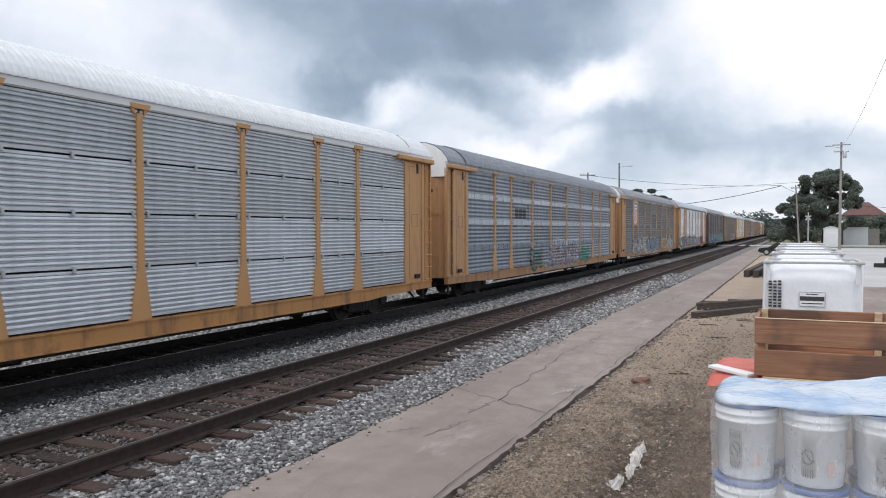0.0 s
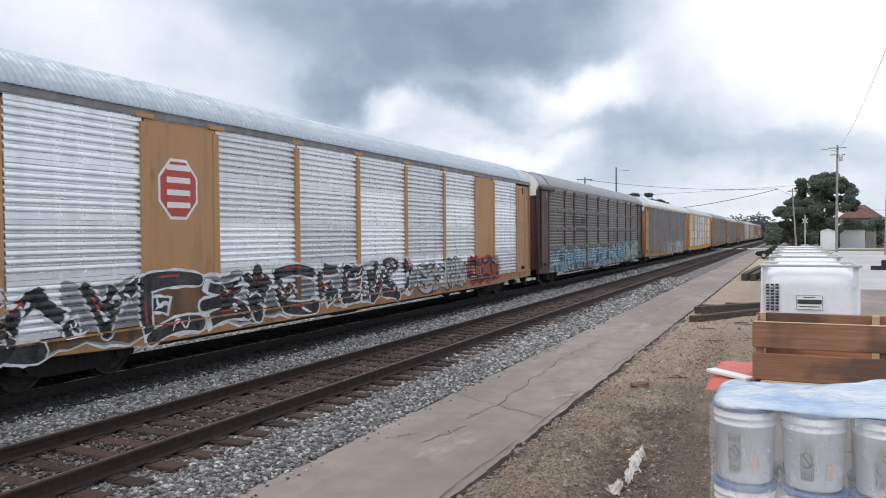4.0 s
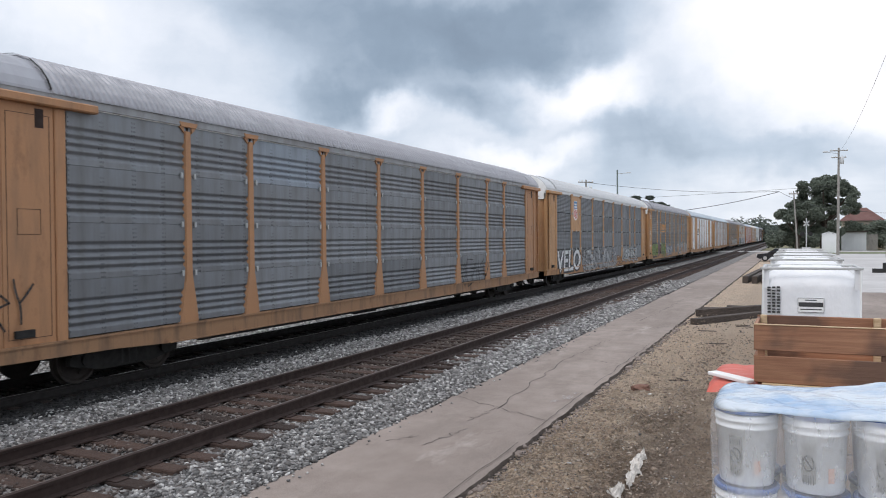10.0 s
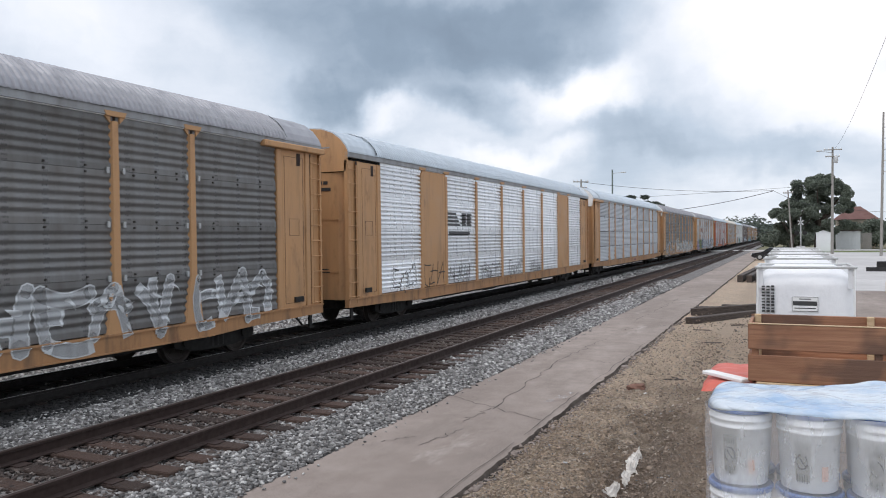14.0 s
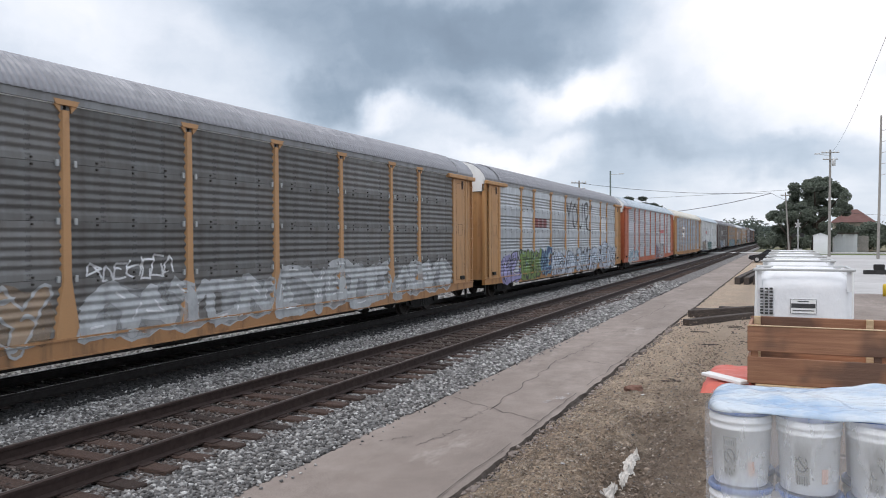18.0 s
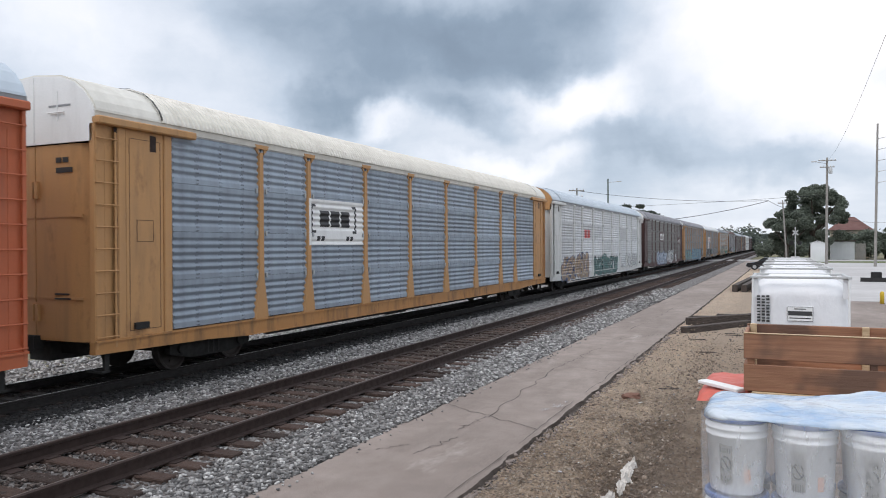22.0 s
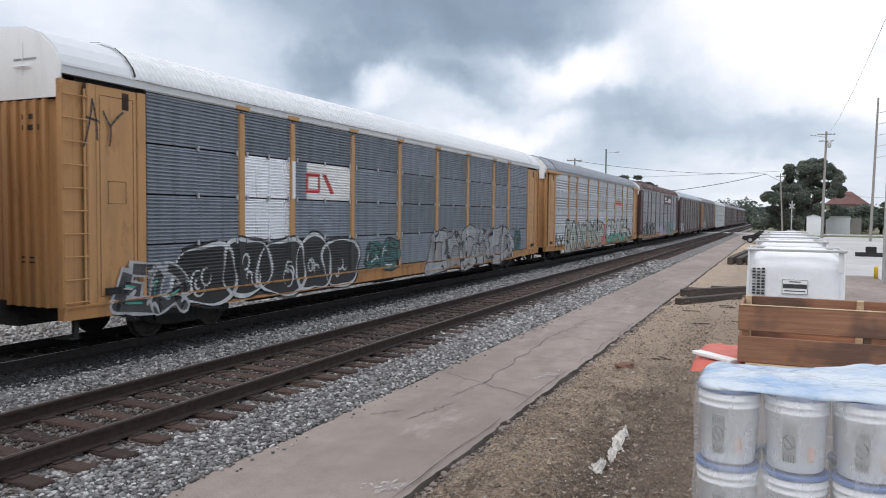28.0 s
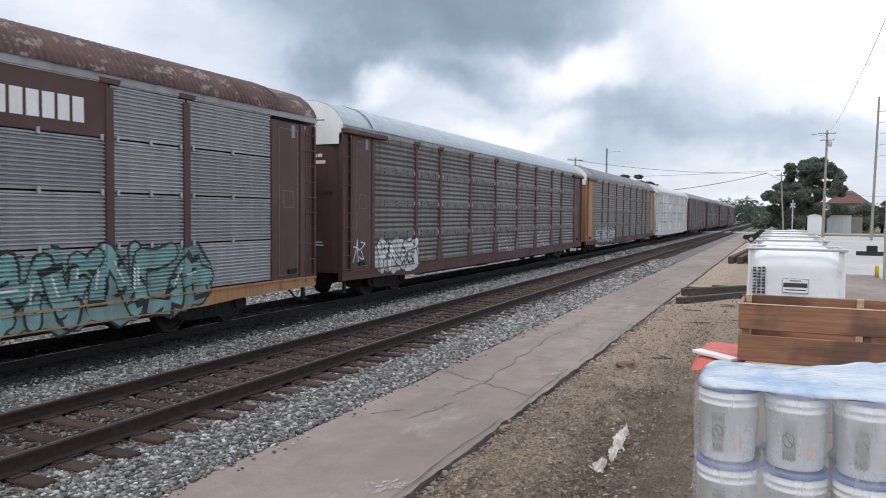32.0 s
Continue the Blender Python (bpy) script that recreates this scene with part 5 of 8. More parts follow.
def scrawl(car, y0, y1, z0, z1, col, seed, t=0.018, n=0):
    """A thin one-colour tag, unreadable: linked leaning strokes."""
    rng = random.Random(seed)
    n = n or max(2, round((y1 - y0) / max(0.3, 0.6 * min(1.2, z1 - z0))))
    w = (y1 - y0) / n
    g = Geo()
    for i in range(n):
        h = (z1 - z0) * rng.uniform(0.65, 1.0)
        base = z0 + (z1 - z0 - h) * rng.random()
        jig = [(u + rng.uniform(-0.2, 0.2), v + rng.uniform(-0.15, 0.15)) for u, v in NODES]
        for s, (a, b) in enumerate(rng.choice(FORMS)):
            pa, pb = [(y0 + w * i + w * 0.9 * jig[q][0] + 0.15 * h * jig[q][1], base + h * jig[q][1]) for q in (a, b)]
            # bow every stroke
            mid = ((pa[0] + pb[0]) / 2 + rng.uniform(-0.12, 0.12) * h, (pa[1] + pb[1]) / 2 + rng.uniform(-0.1, 0.1) * h)
            prev = pa
            for k in range(1, 5):
                u = k / 4
                q = ((1 - u) ** 2 * pa[0] + 2 * u * (1 - u) * mid[0] + u * u * pb[0], (1 - u) ** 2 * pa[1] + 2 * u * (1 - u) * mid[1] + u * u * pb[1])
                g.add([(FACE + 0.0003 * (s * 4 + k), y, z) for y, z in bar_poly(prev, q, t * 2, 0, 0)], [(0, 1, 2, 3)])
                prev = q
    part("tag", (g, paint_col(col, 0.1)), car, label="thin sprayed tag in one colour", kind="stuff")


PAINTS = {"black": (0.02, 0.02, 0.022), "white": (0.74, 0.75, 0.76), "blue": (0.05, 0.20, 0.42), "sky": (0.18, 0.38, 0.49), "aqua": (0.20, 0.38, 0.37),
          "green": (0.17, 0.27, 0.06), "lagoon": (0.05, 0.27, 0.40), "lilac": (0.36, 0.34, 0.60), "red": (0.52, 0.06, 0.05), "pink": (0.60, 0.28, 0.30), "teal": (0.06, 0.18, 0.17),
          "grey": (0.40, 0.41, 0.42), "silver": (0.55, 0.57, 0.58), "cream": (0.46, 0.48, 0.43), "jade": (0.05, 0.36, 0.27), "navy": (0.03, 0.06, 0.16),
          "orange": (0.52, 0.22, 0.04), "rose": (0.24, 0.12, 0.13), "violet": (0.20, 0.15, 0.22), "ice": (0.52, 0.59, 0.70), "dusk": (0.20, 0.29, 0.38), "amber": (0.40, 0.22, 0.08), "mint": (0.38, 0.50, 0.46), "tan": (0.40, 0.28, 0.18), "maroon": (0.16, 0.03, 0.03)}


def paint_col(key, thin=0.0):
    """Weathered spray paint; thin coats let the metal through."""
    def make():
        col = PAINTS[key]
        b = Mat("spray_" + key, 0.5)
        big = b.noise(1.3, 5, 0.6)
        streak = b.noise(4.0, 4, 0.6, (1, 1, 0.12), lo=0.45, hi=0.72)
        c = b.mix(b.mul(big, 0.35), col, scaled(col, 1.5))
        c = b.mix(b.mul(streak, 0.08 if key == "black" else 0.32), c, (0.13, 0.115, 0.10))
        b.color(c)
        patchy = b.noise(2.6, 5, 0.65, lo=0.30, hi=0.62)
        al = b.n("ShaderNodeMapRange")
        b.link(patchy, al.inputs["Value"])
        al.inputs["To Min"].default_value, al.inputs["To Max"].default_value = 0.80 - thin, 1.0 - thin
        b.link(al.outputs["Result"], b.bsdf.inputs["Alpha"])
        return b.mat
    return cached(("paint", key, thin), make)


def words(car, text, y, z, size, stretch, fill, line, label, bold=0.0, low=None):
    """Readable sprayed words: bold leaning letters with an outline."""
    g = new("graffiti")
    g.parent = car
    tagged(g, label)
    for nm, off, mat, d in (("outline", 0.10, line, 0.0), ("fill", 0.0, fill, 0.008), ("lower_fill", 0.0, low, 0.012)):
        if mat is None:
            continue
        cu = bpy.data.curves.new(nm, "FONT")
        cu.body, cu.size, cu.offset, cu.shear, cu.extrude, cu.space_character = text, size, off + bold, 0.12, 0.003, 1.05
        cu.resolution_u = 3
        tmp = bpy.data.objects.new("tmp", cu)
        scene.collection.objects.link(tmp)
        me = bpy.data.meshes.new_from_object(tmp.evaluated_get(bpy.context.evaluated_depsgraph_get()))
        bpy.data.objects.remove(tmp)
        me.materials.clear()
        me.materials.append(paint_col(mat))
        # text lies in x, y: stand it on the side, reading along +y
        m = Matrix(((0, 0, 1, FACE + d), (stretch, 0, 0, y), (0, 1, 0, z), (0, 0, 0, 1)))
        me.transform(m)
        if nm == "lower_fill":
            bm = bmesh.new()
            bm.from_mesh(me)
            bmesh.ops.bisect_plane(bm, geom=bm.verts[:] + bm.edges[:] + bm.faces[:], plane_co=(0, 0, z + 0.26 * size), plane_no=(0, 0, 1), clear_outer=True)
            bm.to_mesh(me)
            bm.free()
        part(nm, me, g, kind="stuff")


def shield(car, yc, zc, h):
    """A shield: blue head, red and white stripes, pale rim."""
    w = h * 0.72
    lg = new("logo")
    lg.parent = car
    tagged(lg, "shield sign with a blue head and red stripes")

    def edge(k, top, bot):
        pts = []
        for i in range(13):
            u = i / 12
            z = bot + (top - bot) * u
            v = (z - (zc - h / 2)) / h
            half = w / 2 * k * (0.93 + 0.10 * math.sin(v * 5.0 + 0.4)) * min(1.0, 0.25 + 2.6 * max(0.0, v) ** 0.6)
            pts.append((half, z))
        return [(yc - a, z) for a, z in pts] + [(yc + a, z) for a, z in pts[::-1]]
    z0, z1 = zc - h / 2, zc + h / 2
    part("rim", slab_mesh("rim", [edge(1.06, z1 + 0.03, z0 - 0.02)], FACE - 0.004, FACE, MATS["white_mark"]), lg)
    part("stripes", slab_mesh("stripes", [edge(0.98, zc + 0.08 * h, z0 + 0.02)], FACE, FACE + 0.003, MATS["white_mark"]), lg)
    part("head", slab_mesh("head", [edge(0.98, z1, zc + 0.10 * h)], FACE, FACE + 0.004, paint_col("blue")), lg)
    red = []
    for i in range(6):
        y = yc - w * 0.40 + i * w * 0.16
        lift = abs(y - yc) / w
        red.append(rect(y - w * 0.045, y + w * 0.045, z0 + 0.04 + 0.5 * lift * lift * h * 1.2, zc + 0.07 * h))
    part("red_stripes", slab_mesh("red_stripes", red, FACE + 0.003, FACE + 0.005, paint_col("red")), lg)
    part("word_mark", slab_mesh("word_mark", [rect(yc - w * 0.3, yc + w * 0.3, zc + 0.30 * h, zc + 0.38 * h), rect(yc - w * 0.35, yc + w * 0.35, zc + 0.16 * h, zc + 0.24 * h)], FACE + 0.004, FACE + 0.006, MATS["white_mark"]), lg)


def plate(car, name, polys, mat, label="", d=0.0):
    part(name, slab_mesh(name, polys, FACE + d - 0.003, FACE + d + 0.001, mat), car, label=label, kind="stuff" if len(polys) > 2 else "")


def build_car(spec, index):
    """One enclosed car carrier, its middle at the origin over the rail tops; +x is the side towards the yard, -y its leading end."""
    frame_m, pm, roof_m, style = MATS[spec["frame"]], MATS[spec["panel"]], MATS[spec["roof"]], spec.get("ribs", "wide")
    car = thing("autorack_car", spec["label"], "railway car", group="cars of the freight train")
    part("underframe", under_mesh(), car)
    sk = spec.get("sill", spec["frame"])
    sill = sill_mesh(MATS.get("sill_" + sk, MATS[sk]), 0)
    part("side_sill", sill, car)
    part("side_sill", sill, car, pose(0, 0, 0, 0, 0, 180))
    low = cached(("flange",), lambda: Geo().prism([(-8.6, 0.56), (-8.3, 0.455), (8.3, 0.455), (8.6, 0.56)], SIDE - 0.30, SIDE - 0.26, "yz").mesh("lower_flange", MATS["black"]))
    part("lower_flange", low, car)
    part("lower_flange", low, car, pose(0, 0, 0, 0, 0, 180))
    # near-black box added behind the panels; its colour stands in for the gaps' shade
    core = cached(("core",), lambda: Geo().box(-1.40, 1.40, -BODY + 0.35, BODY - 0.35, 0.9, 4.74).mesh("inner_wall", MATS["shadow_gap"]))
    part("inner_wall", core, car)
    rows = 4
    gap = 0.006 if style in WAVED or spec.get("tight") else 0.036
    ph = (P_TOP - P_BOT) / rows
    solid_bays = spec.get("plates", {})
    rng = random.Random(100 + index)
    for b, (e0, e1) in enumerate(zip(EDGES, EDGES[1:])):
        w, c = e1 - e0 - 0.06, (e0 + e1) / 2
        full = solid_bays.get(b)
        for r in range(rows):
            if full and r >= rows - full:
                continue
            mat = pm
            alt = spec.get("odd", {}).get((b, r))
            if alt:
                mat = MATS[alt]
            part("panel", panel_mesh(w, ph - gap, style, mat), car, pose(SIDE, c, P_BOT + r * ph + gap / 2, 0, 0, rng.uniform(-0.15, 0.15)))
        if full:
            zb = P_TOP - full * ph
            part("plate", cached(("solid", round(w, 2), full, frame_m.name), lambda: Geo().cbox(-0.05, 0.0, -w / 2 - 0.02, w / 2 + 0.02, 0.0, full * ph, 0.008).mesh("plate", frame_m)), car, (SIDE + 0.005, c, zb))
    slim = spec.get("slim", False)
    for e in EDGES[1:-1]:
        part("post", post_mesh(frame_m, not slim), car, (SIDE, e, 0))
    if style in WAVED and spec.get("bolts", True):
        part("panel_bolts", bolts_mesh(EDGES), car, (SIDE, 0, 0), kind="stuff")
        for b, r in spec.get("bands", ()):
            e0, e1 = EDGES[b], EDGES[b + 1]
            part("joint_band", cached(("band", round(e1 - e0, 2)), lambda: Geo().cbox(-0.03, 0.004, -(e1 - e0) / 2 + 0.05, (e1 - e0) / 2 - 0.05, -0.095, 0.095, 0.003).mesh("joint_band", MATS["panel_band"])), car, (SIDE, (e0 + e1) / 2, P_BOT + r * ph), "pale flat strip over a panel joint")
    if gap > 0.02 or spec.get("clips") or style in WAVED:
        clip = cached(("clip",), lambda: Geo().cbox(-0.01, 0.03, -0.028, 0.028, -0.055, 0.055, 0.006).mesh("clip", MATS["bolt"]))
        for e in EDGES[1:-1]:
            for r in (1, 2, 3):
                for s in (-1, 1):
                    part("clip", clip, car, (SIDE + 0.005, e + s * 0.17, P_BOT + r * ph))
        if gap > 0.02:
            for e0, e1 in zip(EDGES, EDGES[1:]):
                for r in (1, 2, 3):
                    part("clip", clip, car, (SIDE + 0.005, (e0 + e1) / 2, P_BOT + r * ph))
    part("far_side_panels", far_side_mesh(pm), car, kind="stuff")
    for e in EDGES[1:-1]:
        part("post", post_mesh(frame_m, not slim), car, pose(-SIDE, e, 0, 0, 0, 180))
    eave = cached(("eave", roof_m.name), lambda: Geo().box(SIDE - 0.06, SIDE + 0.037, -BODY, BODY, P_TOP + 0.02, P_TOP + 0.168).box(-SIDE - 0.037, -SIDE + 0.06, -BODY, BODY, P_TOP + 0.02, P_TOP + 0.168).mesh("eave_rail", roof_m if "white" in roof_m.name or "cream" in roof_m.name else MATS["eave"]))
    part("eave_lip", cached(("lip",), lambda: Geo().box(SIDE - 0.05, SIDE + 0.004, -BODY + ENDW, BODY - ENDW, P_TOP + 0.002, P_TOP + 0.018).mesh("eave_lip", MATS["cap_white"])), car, label="pale lip under the eave")
    part("eave_rail", eave, car)
    part("roof", roof_mesh(roof_m, BODY - 0.02), car)
    seam = cached(("seam",), lambda: Geo().add([(x * 1.012, y, z + 0.045) for y in (-0.02, 0.02) for x, z in ROOF], [(i, i + 1, i + 14, i + 13) for i in range(12)]).mesh("roof_seam", MATS["black"]))
    for s in (-1, 1):
        part("roof_seam", seam, car, (0, s * (BODY - 1.5), 0))
    end_m = MATS[spec.get("end", spec["frame"])]
    ld = ladder_mesh(MATS[spec.get("end", spec["frame"])])
    track = cached(("door_track", frame_m.name), lambda: Geo().cbox(-0.05, 0.14, 0.0, 2.35, P_TOP - 0.07, P_TOP + 0.07, 0.02).mesh("door_track", frame_m))
    track_m = cached(("track_mirror", frame_m.name), lambda: mirrored(track))
    for s in (-1, 1):
        for kind in ("ladder_recess", "hinge_post", "door_pocket", "closing_post", "latch"):
            part(kind, end_piece(kind, MATS["black"] if kind == "latch" else end_m, s > 0), car, (SIDE, s * BODY, 0))
        part("corner_panel", cached(("corner", end_m.name), lambda: Geo().box(-0.10, -0.01, -ENDW / 2, ENDW / 2, P_BOT - 0.05, P_TOP - 0.06).mesh("corner_panel", end_m)), car, pose(-SIDE, s * (BODY - ENDW / 2), 0, 0, 0, 180))
        if not slim:
            part("door_track", track if s < 0 else track_m, car, (SIDE, s * BODY, 0))
        part("ladder", ld, car, (SIDE, s * (BODY - 0.25), 0))
        part("ladder", ld, car, pose(-SIDE, s * (BODY - 0.25), 0, 0, 0, 180))
        turn = 0 if s > 0 else 180
        leaf = end_door_mesh(end_m, spec.get("ribbed_end", False))
        leaf_m = cached(("leaf_mirror", leaf.name), lambda: mirrored(leaf, "x"))
        part("end_door", leaf, car, pose(0, s * (BODY - 0.03), 0, 0, 0, turn))
        part("end_door", leaf_m, car, pose(0, s * (BODY - 0.03), 0, 0, 0, turn))
        part("end_cap", end_cap_mesh(MATS[spec.get("cap", "cap_white")]), car, pose(0, s * (BODY - 0.0), 0, 0, 0, turn), "white upper end panel" if spec.get("cap", "cap_white") == "cap_white" else "")
        rod = cached(("rod",), lambda: Geo().tube((0.25, 0.05, 2.72), (1.25, 0.05, 2.72), 0.022, seg=6).box(0.95, 1.2, 0.02, 0.06, 2.64, 2.80).mesh("door_rod", MATS["black"]))
        part("door_rod", rod, car, pose(0, s * (BODY - 0.03), 0, 0, 0, turn), "dark locking rod")
        pr = cached(("end_print", end_m is MATS["brown"]), lambda: Geo().box(0.55, 0.68, 0.0, 0.016, 4.02, 4.11).box(0.72, 0.85, 0.0, 0.016, 4.02, 4.11).box(0.55, 0.95, 0.0, 0.016, 3.84, 3.93).box(0.5, 0.9, 0.0, 0.016, 1.6, 1.63).box(0.5, 0.85, 0.0, 0.016, 1.68, 1.71).mesh("number_bars", MATS["white_mark"] if end_m is MATS["brown"] else MATS["black_mark"]))
        prm = cached(("end_print_mirror", end_m is MATS["brown"]), lambda: mirrored(pr, "x"))
        part("number_bars", prm if s < 0 else pr, car, pose(0, s * (BODY - 0.03), 0, 0, 0, turn), kind="stuff")
        cp = cached(("cap_print",), lambda: Geo().box(-0.95, -0.40, 0.0, 0.006, 5.0, 5.035).box(0.40, 0.95, 0.0, 0.006, 5.0, 5.035).mesh("print_bars", MATS["eave"]))
        part("print_bars", cp, car, pose(0, s * BODY, 0, 0, 0, turn))
        part("coupler", coupler_mesh(), car, pose(0, s * BODY, 0, 0, 0, turn))
        tk = new("truck")
        tk.parent = car
        tk.matrix_basis = Matrix.Translation((0, s * 9.98, 0))
        for x in (-1.0, 1.0):
            part("side_frame", side_frame_mesh(), tk, (x, 0, 0))
        part("bolster", cached(("bolster",), lambda: Geo().cbox(-1.0, 1.0, -0.2, 0.2, 0.42, 0.72, 0.03).mesh("bolster", MATS["black"])), tk)
        for y in (-0.89, 0.89):
            ws = part("wheelset", wheelset_mesh(), tk, (0, y, 0.42))
            WHEELS[y > 0].append(ws)
    # marks on the sill and the end pockets
    plate(car, "number_bars", bars(-7.2, 0.60, 4, 0.14, 0.17, 0.05) + bars(-6.2, 0.60, 6, 0.13, 0.17, 0.05), MATS["white_mark"], "white number bars on the sill", -0.030)
    plate(car, "number_ground", [rect(-7.3, -5.05, 0.56, 0.82)], MATS["black_mark"], "", -0.033)
    for y in spec.get("reflectors", (-10.5, -4.6, -1.5, 1.7, 4.8, 9.0)):
        plate(car, "reflector", [rect(y, y + 0.42, 0.66, 0.75)], MATS["orange_mark"], "amber reflector strip", -0.031)
    for s in (-1, 1):
        y = s * (BODY - 1.14)
        # seams, slot and framed notice of the door pocket
        o = BODY - 1.14
        polys = []
        for y0, y1, z0, z1 in ((-0.20, 0.20, 2.62, 3.02), (-0.37, 0.37, 1.0, 4.5)):
            t = 0.008
            polys += [rect(s * o + y0, s * o + y1, z0, z0 + t), rect(s * o + y0, s * o + y1, z1 - t, z1), rect(s * o + y0, s * o + y0 + t, z0, z1), rect(s * o + y1 - t, s * o + y1, z0, z1)]
        plate(car, "seam", polys + [rect(s * o + 0.12, s * o + 0.27, 4.30, 4.60), rect(s * (BODY - 0.465) - 0.035, s * (BODY - 0.465) + 0.035, P_BOT, P_TOP - 0.08)], MATS["eave"] if spec["frame"] == "brown" else MATS["rail"], "", -0.036)
        plate(car, "warning_plate", [rect(y - 0.22, y + 0.22, 1.42, 1.58)], MATS["yellow_mark"], "small yellow plate", -0.045)
        plate(car, "print_bars", [rect(y - 0.2, y + 0.2, 2.1 + k * 0.09, 2.14 + k * 0.09) for k in range(3)] + [rect(y - 0.16, y + 0.16, 3.4 + k * 0.09, 3.44 + k * 0.09) for k in range(2)], MATS["black_mark"], "", -0.045)
    boards = spec.get("boards", ())
    for y0, y1, z0, z1 in boards:
        part("sign_board", Geo().cbox(SIDE - 0.03, SIDE + 0.012, y0, y1, z0, z1, 0.006).mesh("sign_board", frame_m), car)
    side, old = Side(style, gap, slim, solid_bays, boards), set(car.children_recursive)
    for k, g in enumerate(spec.get("spray", ())):
        spray(car, g, index * 10 + k)
    for k, g in enumerate(spec.get("scrawl", ())):
        scrawl(car, *g, seed=index * 10 + k)
    for fn in spec.get("extra", ()):
        fn(car)
    press_paint(car, side, old)
    return car


def mirrored(me, axis="y"):
    m2 = me.copy()
    m2.transform(Matrix.Diagonal((1, -1, 1, 1)) if axis == "y" else Matrix.Diagonal((-1, 1, 1, 1)))
    m2.flip_normals()
    return m2


WHEELS = {False: [], True: []}


def sign_bars(y, z, w, h, n, mat, label):
    return lambda car: plate(car, "logo", bars(y, z, n, (w - 0.12 * w) / n, h, 0.12 * w / max(1, n - 1)), paint_col(mat), label)


def sign_boxed(car):
    """Dark bars between square brackets, on four small wheels."""
    plate(car, "logo", bars(-6.45, 3.02, 3, 0.42, 0.42, 0.08) + [rect(-6.85, -6.78, 2.86, 3.6), rect(-6.85, -6.65, 3.53, 3.6), rect(-6.85, -6.65, 2.86, 2.93),
          rect(-4.75, -4.68, 2.86, 3.6), rect(-4.88, -4.68, 3.53, 3.6), rect(-4.88, -4.68, 2.86, 2.93)] + bars(-6.6, 2.66, 2, 0.14, 0.12, 0.06) + bars(-5.2, 2.66, 2, 0.14, 0.12, 0.06),
          paint_col("black"), "dark bracketed block sign")


def sign_boxed_white(car):
    plate(car, "sign_ground", [rect(-7.0, -4.3, 2.55, 3.72)], MATS["white_mark"], "white painted sign ground", -0.004)
    sign_boxed(car)


def sign_octagon(car):
    yc, zc, r = -8.02, 3.45, 0.55
    o = [(yc + r * math.cos(radians(22.5 + 45 * i)), zc + r * 1.15 * math.sin(radians(22.5 + 45 * i))) for i in range(8)]
    i_ = [(yc + 0.9 * (y - yc), zc + 0.9 * (z - zc)) for y, z in o]
    plate(car, "sign_ground", [o], MATS["white_mark"], "", -0.004)
    plate(car, "logo", [i_], paint_col("red"), "red octagonal sign with pale bars", 0.0)
    plate(car, "word_mark", [rect(yc - 0.3, yc + 0.3, zc - 0.36 + k * 0.24, zc - 0.25 + k * 0.24) for k in range(4)], MATS["white_mark"], "", 0.004)


def sign_stripes(y, z, mat):
    def fn(car):
        plate(car, "logo", [rect(y, y + 1.1 - 0.12 * k, z + 0.13 * k, z + 0.08 + 0.13 * k) for k in range(4)] + bars(y + 1.25, z, 2, 0.42, 0.47, 0.08), paint_col(mat), "striped block sign in dark paint")
        plate(car, "word_mark", [rect(y + 0.1, y + 2.0, z - 0.34, z - 0.20)], paint_col(mat))
    return fn


def sign_ring(car):
    y, z = -4.05, 2.96
    polys = [rect(y, y + 2.0, z + 0.02, z + 0.10), rect(y, y + 2.1, z + 0.18, z + 0.26)] + bars(y + 0.05, z + 0.36, 7, 0.17, 0.27, 0.05)
    for i in range(10):
        a, b = radians(-60 + 27 * i), radians(-60 + 27 * (i + 1))
        for r0, r1 in ((0.13, 0.20), (0.25, 0.40)):
            c, d = y + 2.15, z + 0.3
            polys.append([(c + r0 * math.cos(a), d + r0 * math.sin(a)), (c + r1 * math.cos(a), d + r1 * math.sin(a)), (c + r1 * math.cos(b), d + r1 * math.sin(b)), (c + r0 * math.cos(b), d + r0 * math.sin(b))])
    plate(car, "logo", polys, MATS["white_mark"], "white open ring and bars sign")
    plate(car, "logo", [rect(9.3, 10.4, 2.8, 2.86), rect(9.3, 10.4, 2.95, 3.01), rect(10.5, 10.85, 2.75, 3.15)], MATS["white_mark"])


def sign_wave(car):
    plate(car, "sign_ground", [rect(-7.02, -4.3, 2.84, 3.74)], MATS["white_mark"], "white panel ground", -0.004)
    y, z, t = -6.4, 3.0, 0.09
    polys = [rect(y, y + 0.62, z, z + t), rect(y, y + 0.62, z + 0.5 - t, z + 0.5), rect(y + 0.53, y + 0.62, z + t, z + 0.5 - t), rect(y, y + t, z + t, z + 0.5 - t),
             [(y + 0.72, z + 0.5), (y + 0.90, z + 0.5), (y + 1.3, z), (y + 1.12, z)]]
    plate(car, "logo", polys, paint_col("red"), "red bent-line sign")


def sign_script(car):
    plate(car, "logo", bars(1.75, 4.22, 8, 0.13, 0.26, 0.04) + bars(4.55, 3.98, 7, 0.22, 0.42, 0.06), MATS["white_mark"], "white lettering bars on brown", 0.006)
    plate(car, "swoosh", [[(1.7, 4.10), (2.1, 4.02), (4.5, 4.02), (4.5, 4.10)]], MATS["white_mark"], "", 0.006)


def patch(y0, y1, z0, z1, mat, label):
    return lambda car: plate(car, "patch", [rect(y0, y1, z0, z1)], paint_col(mat), label, -0.006)


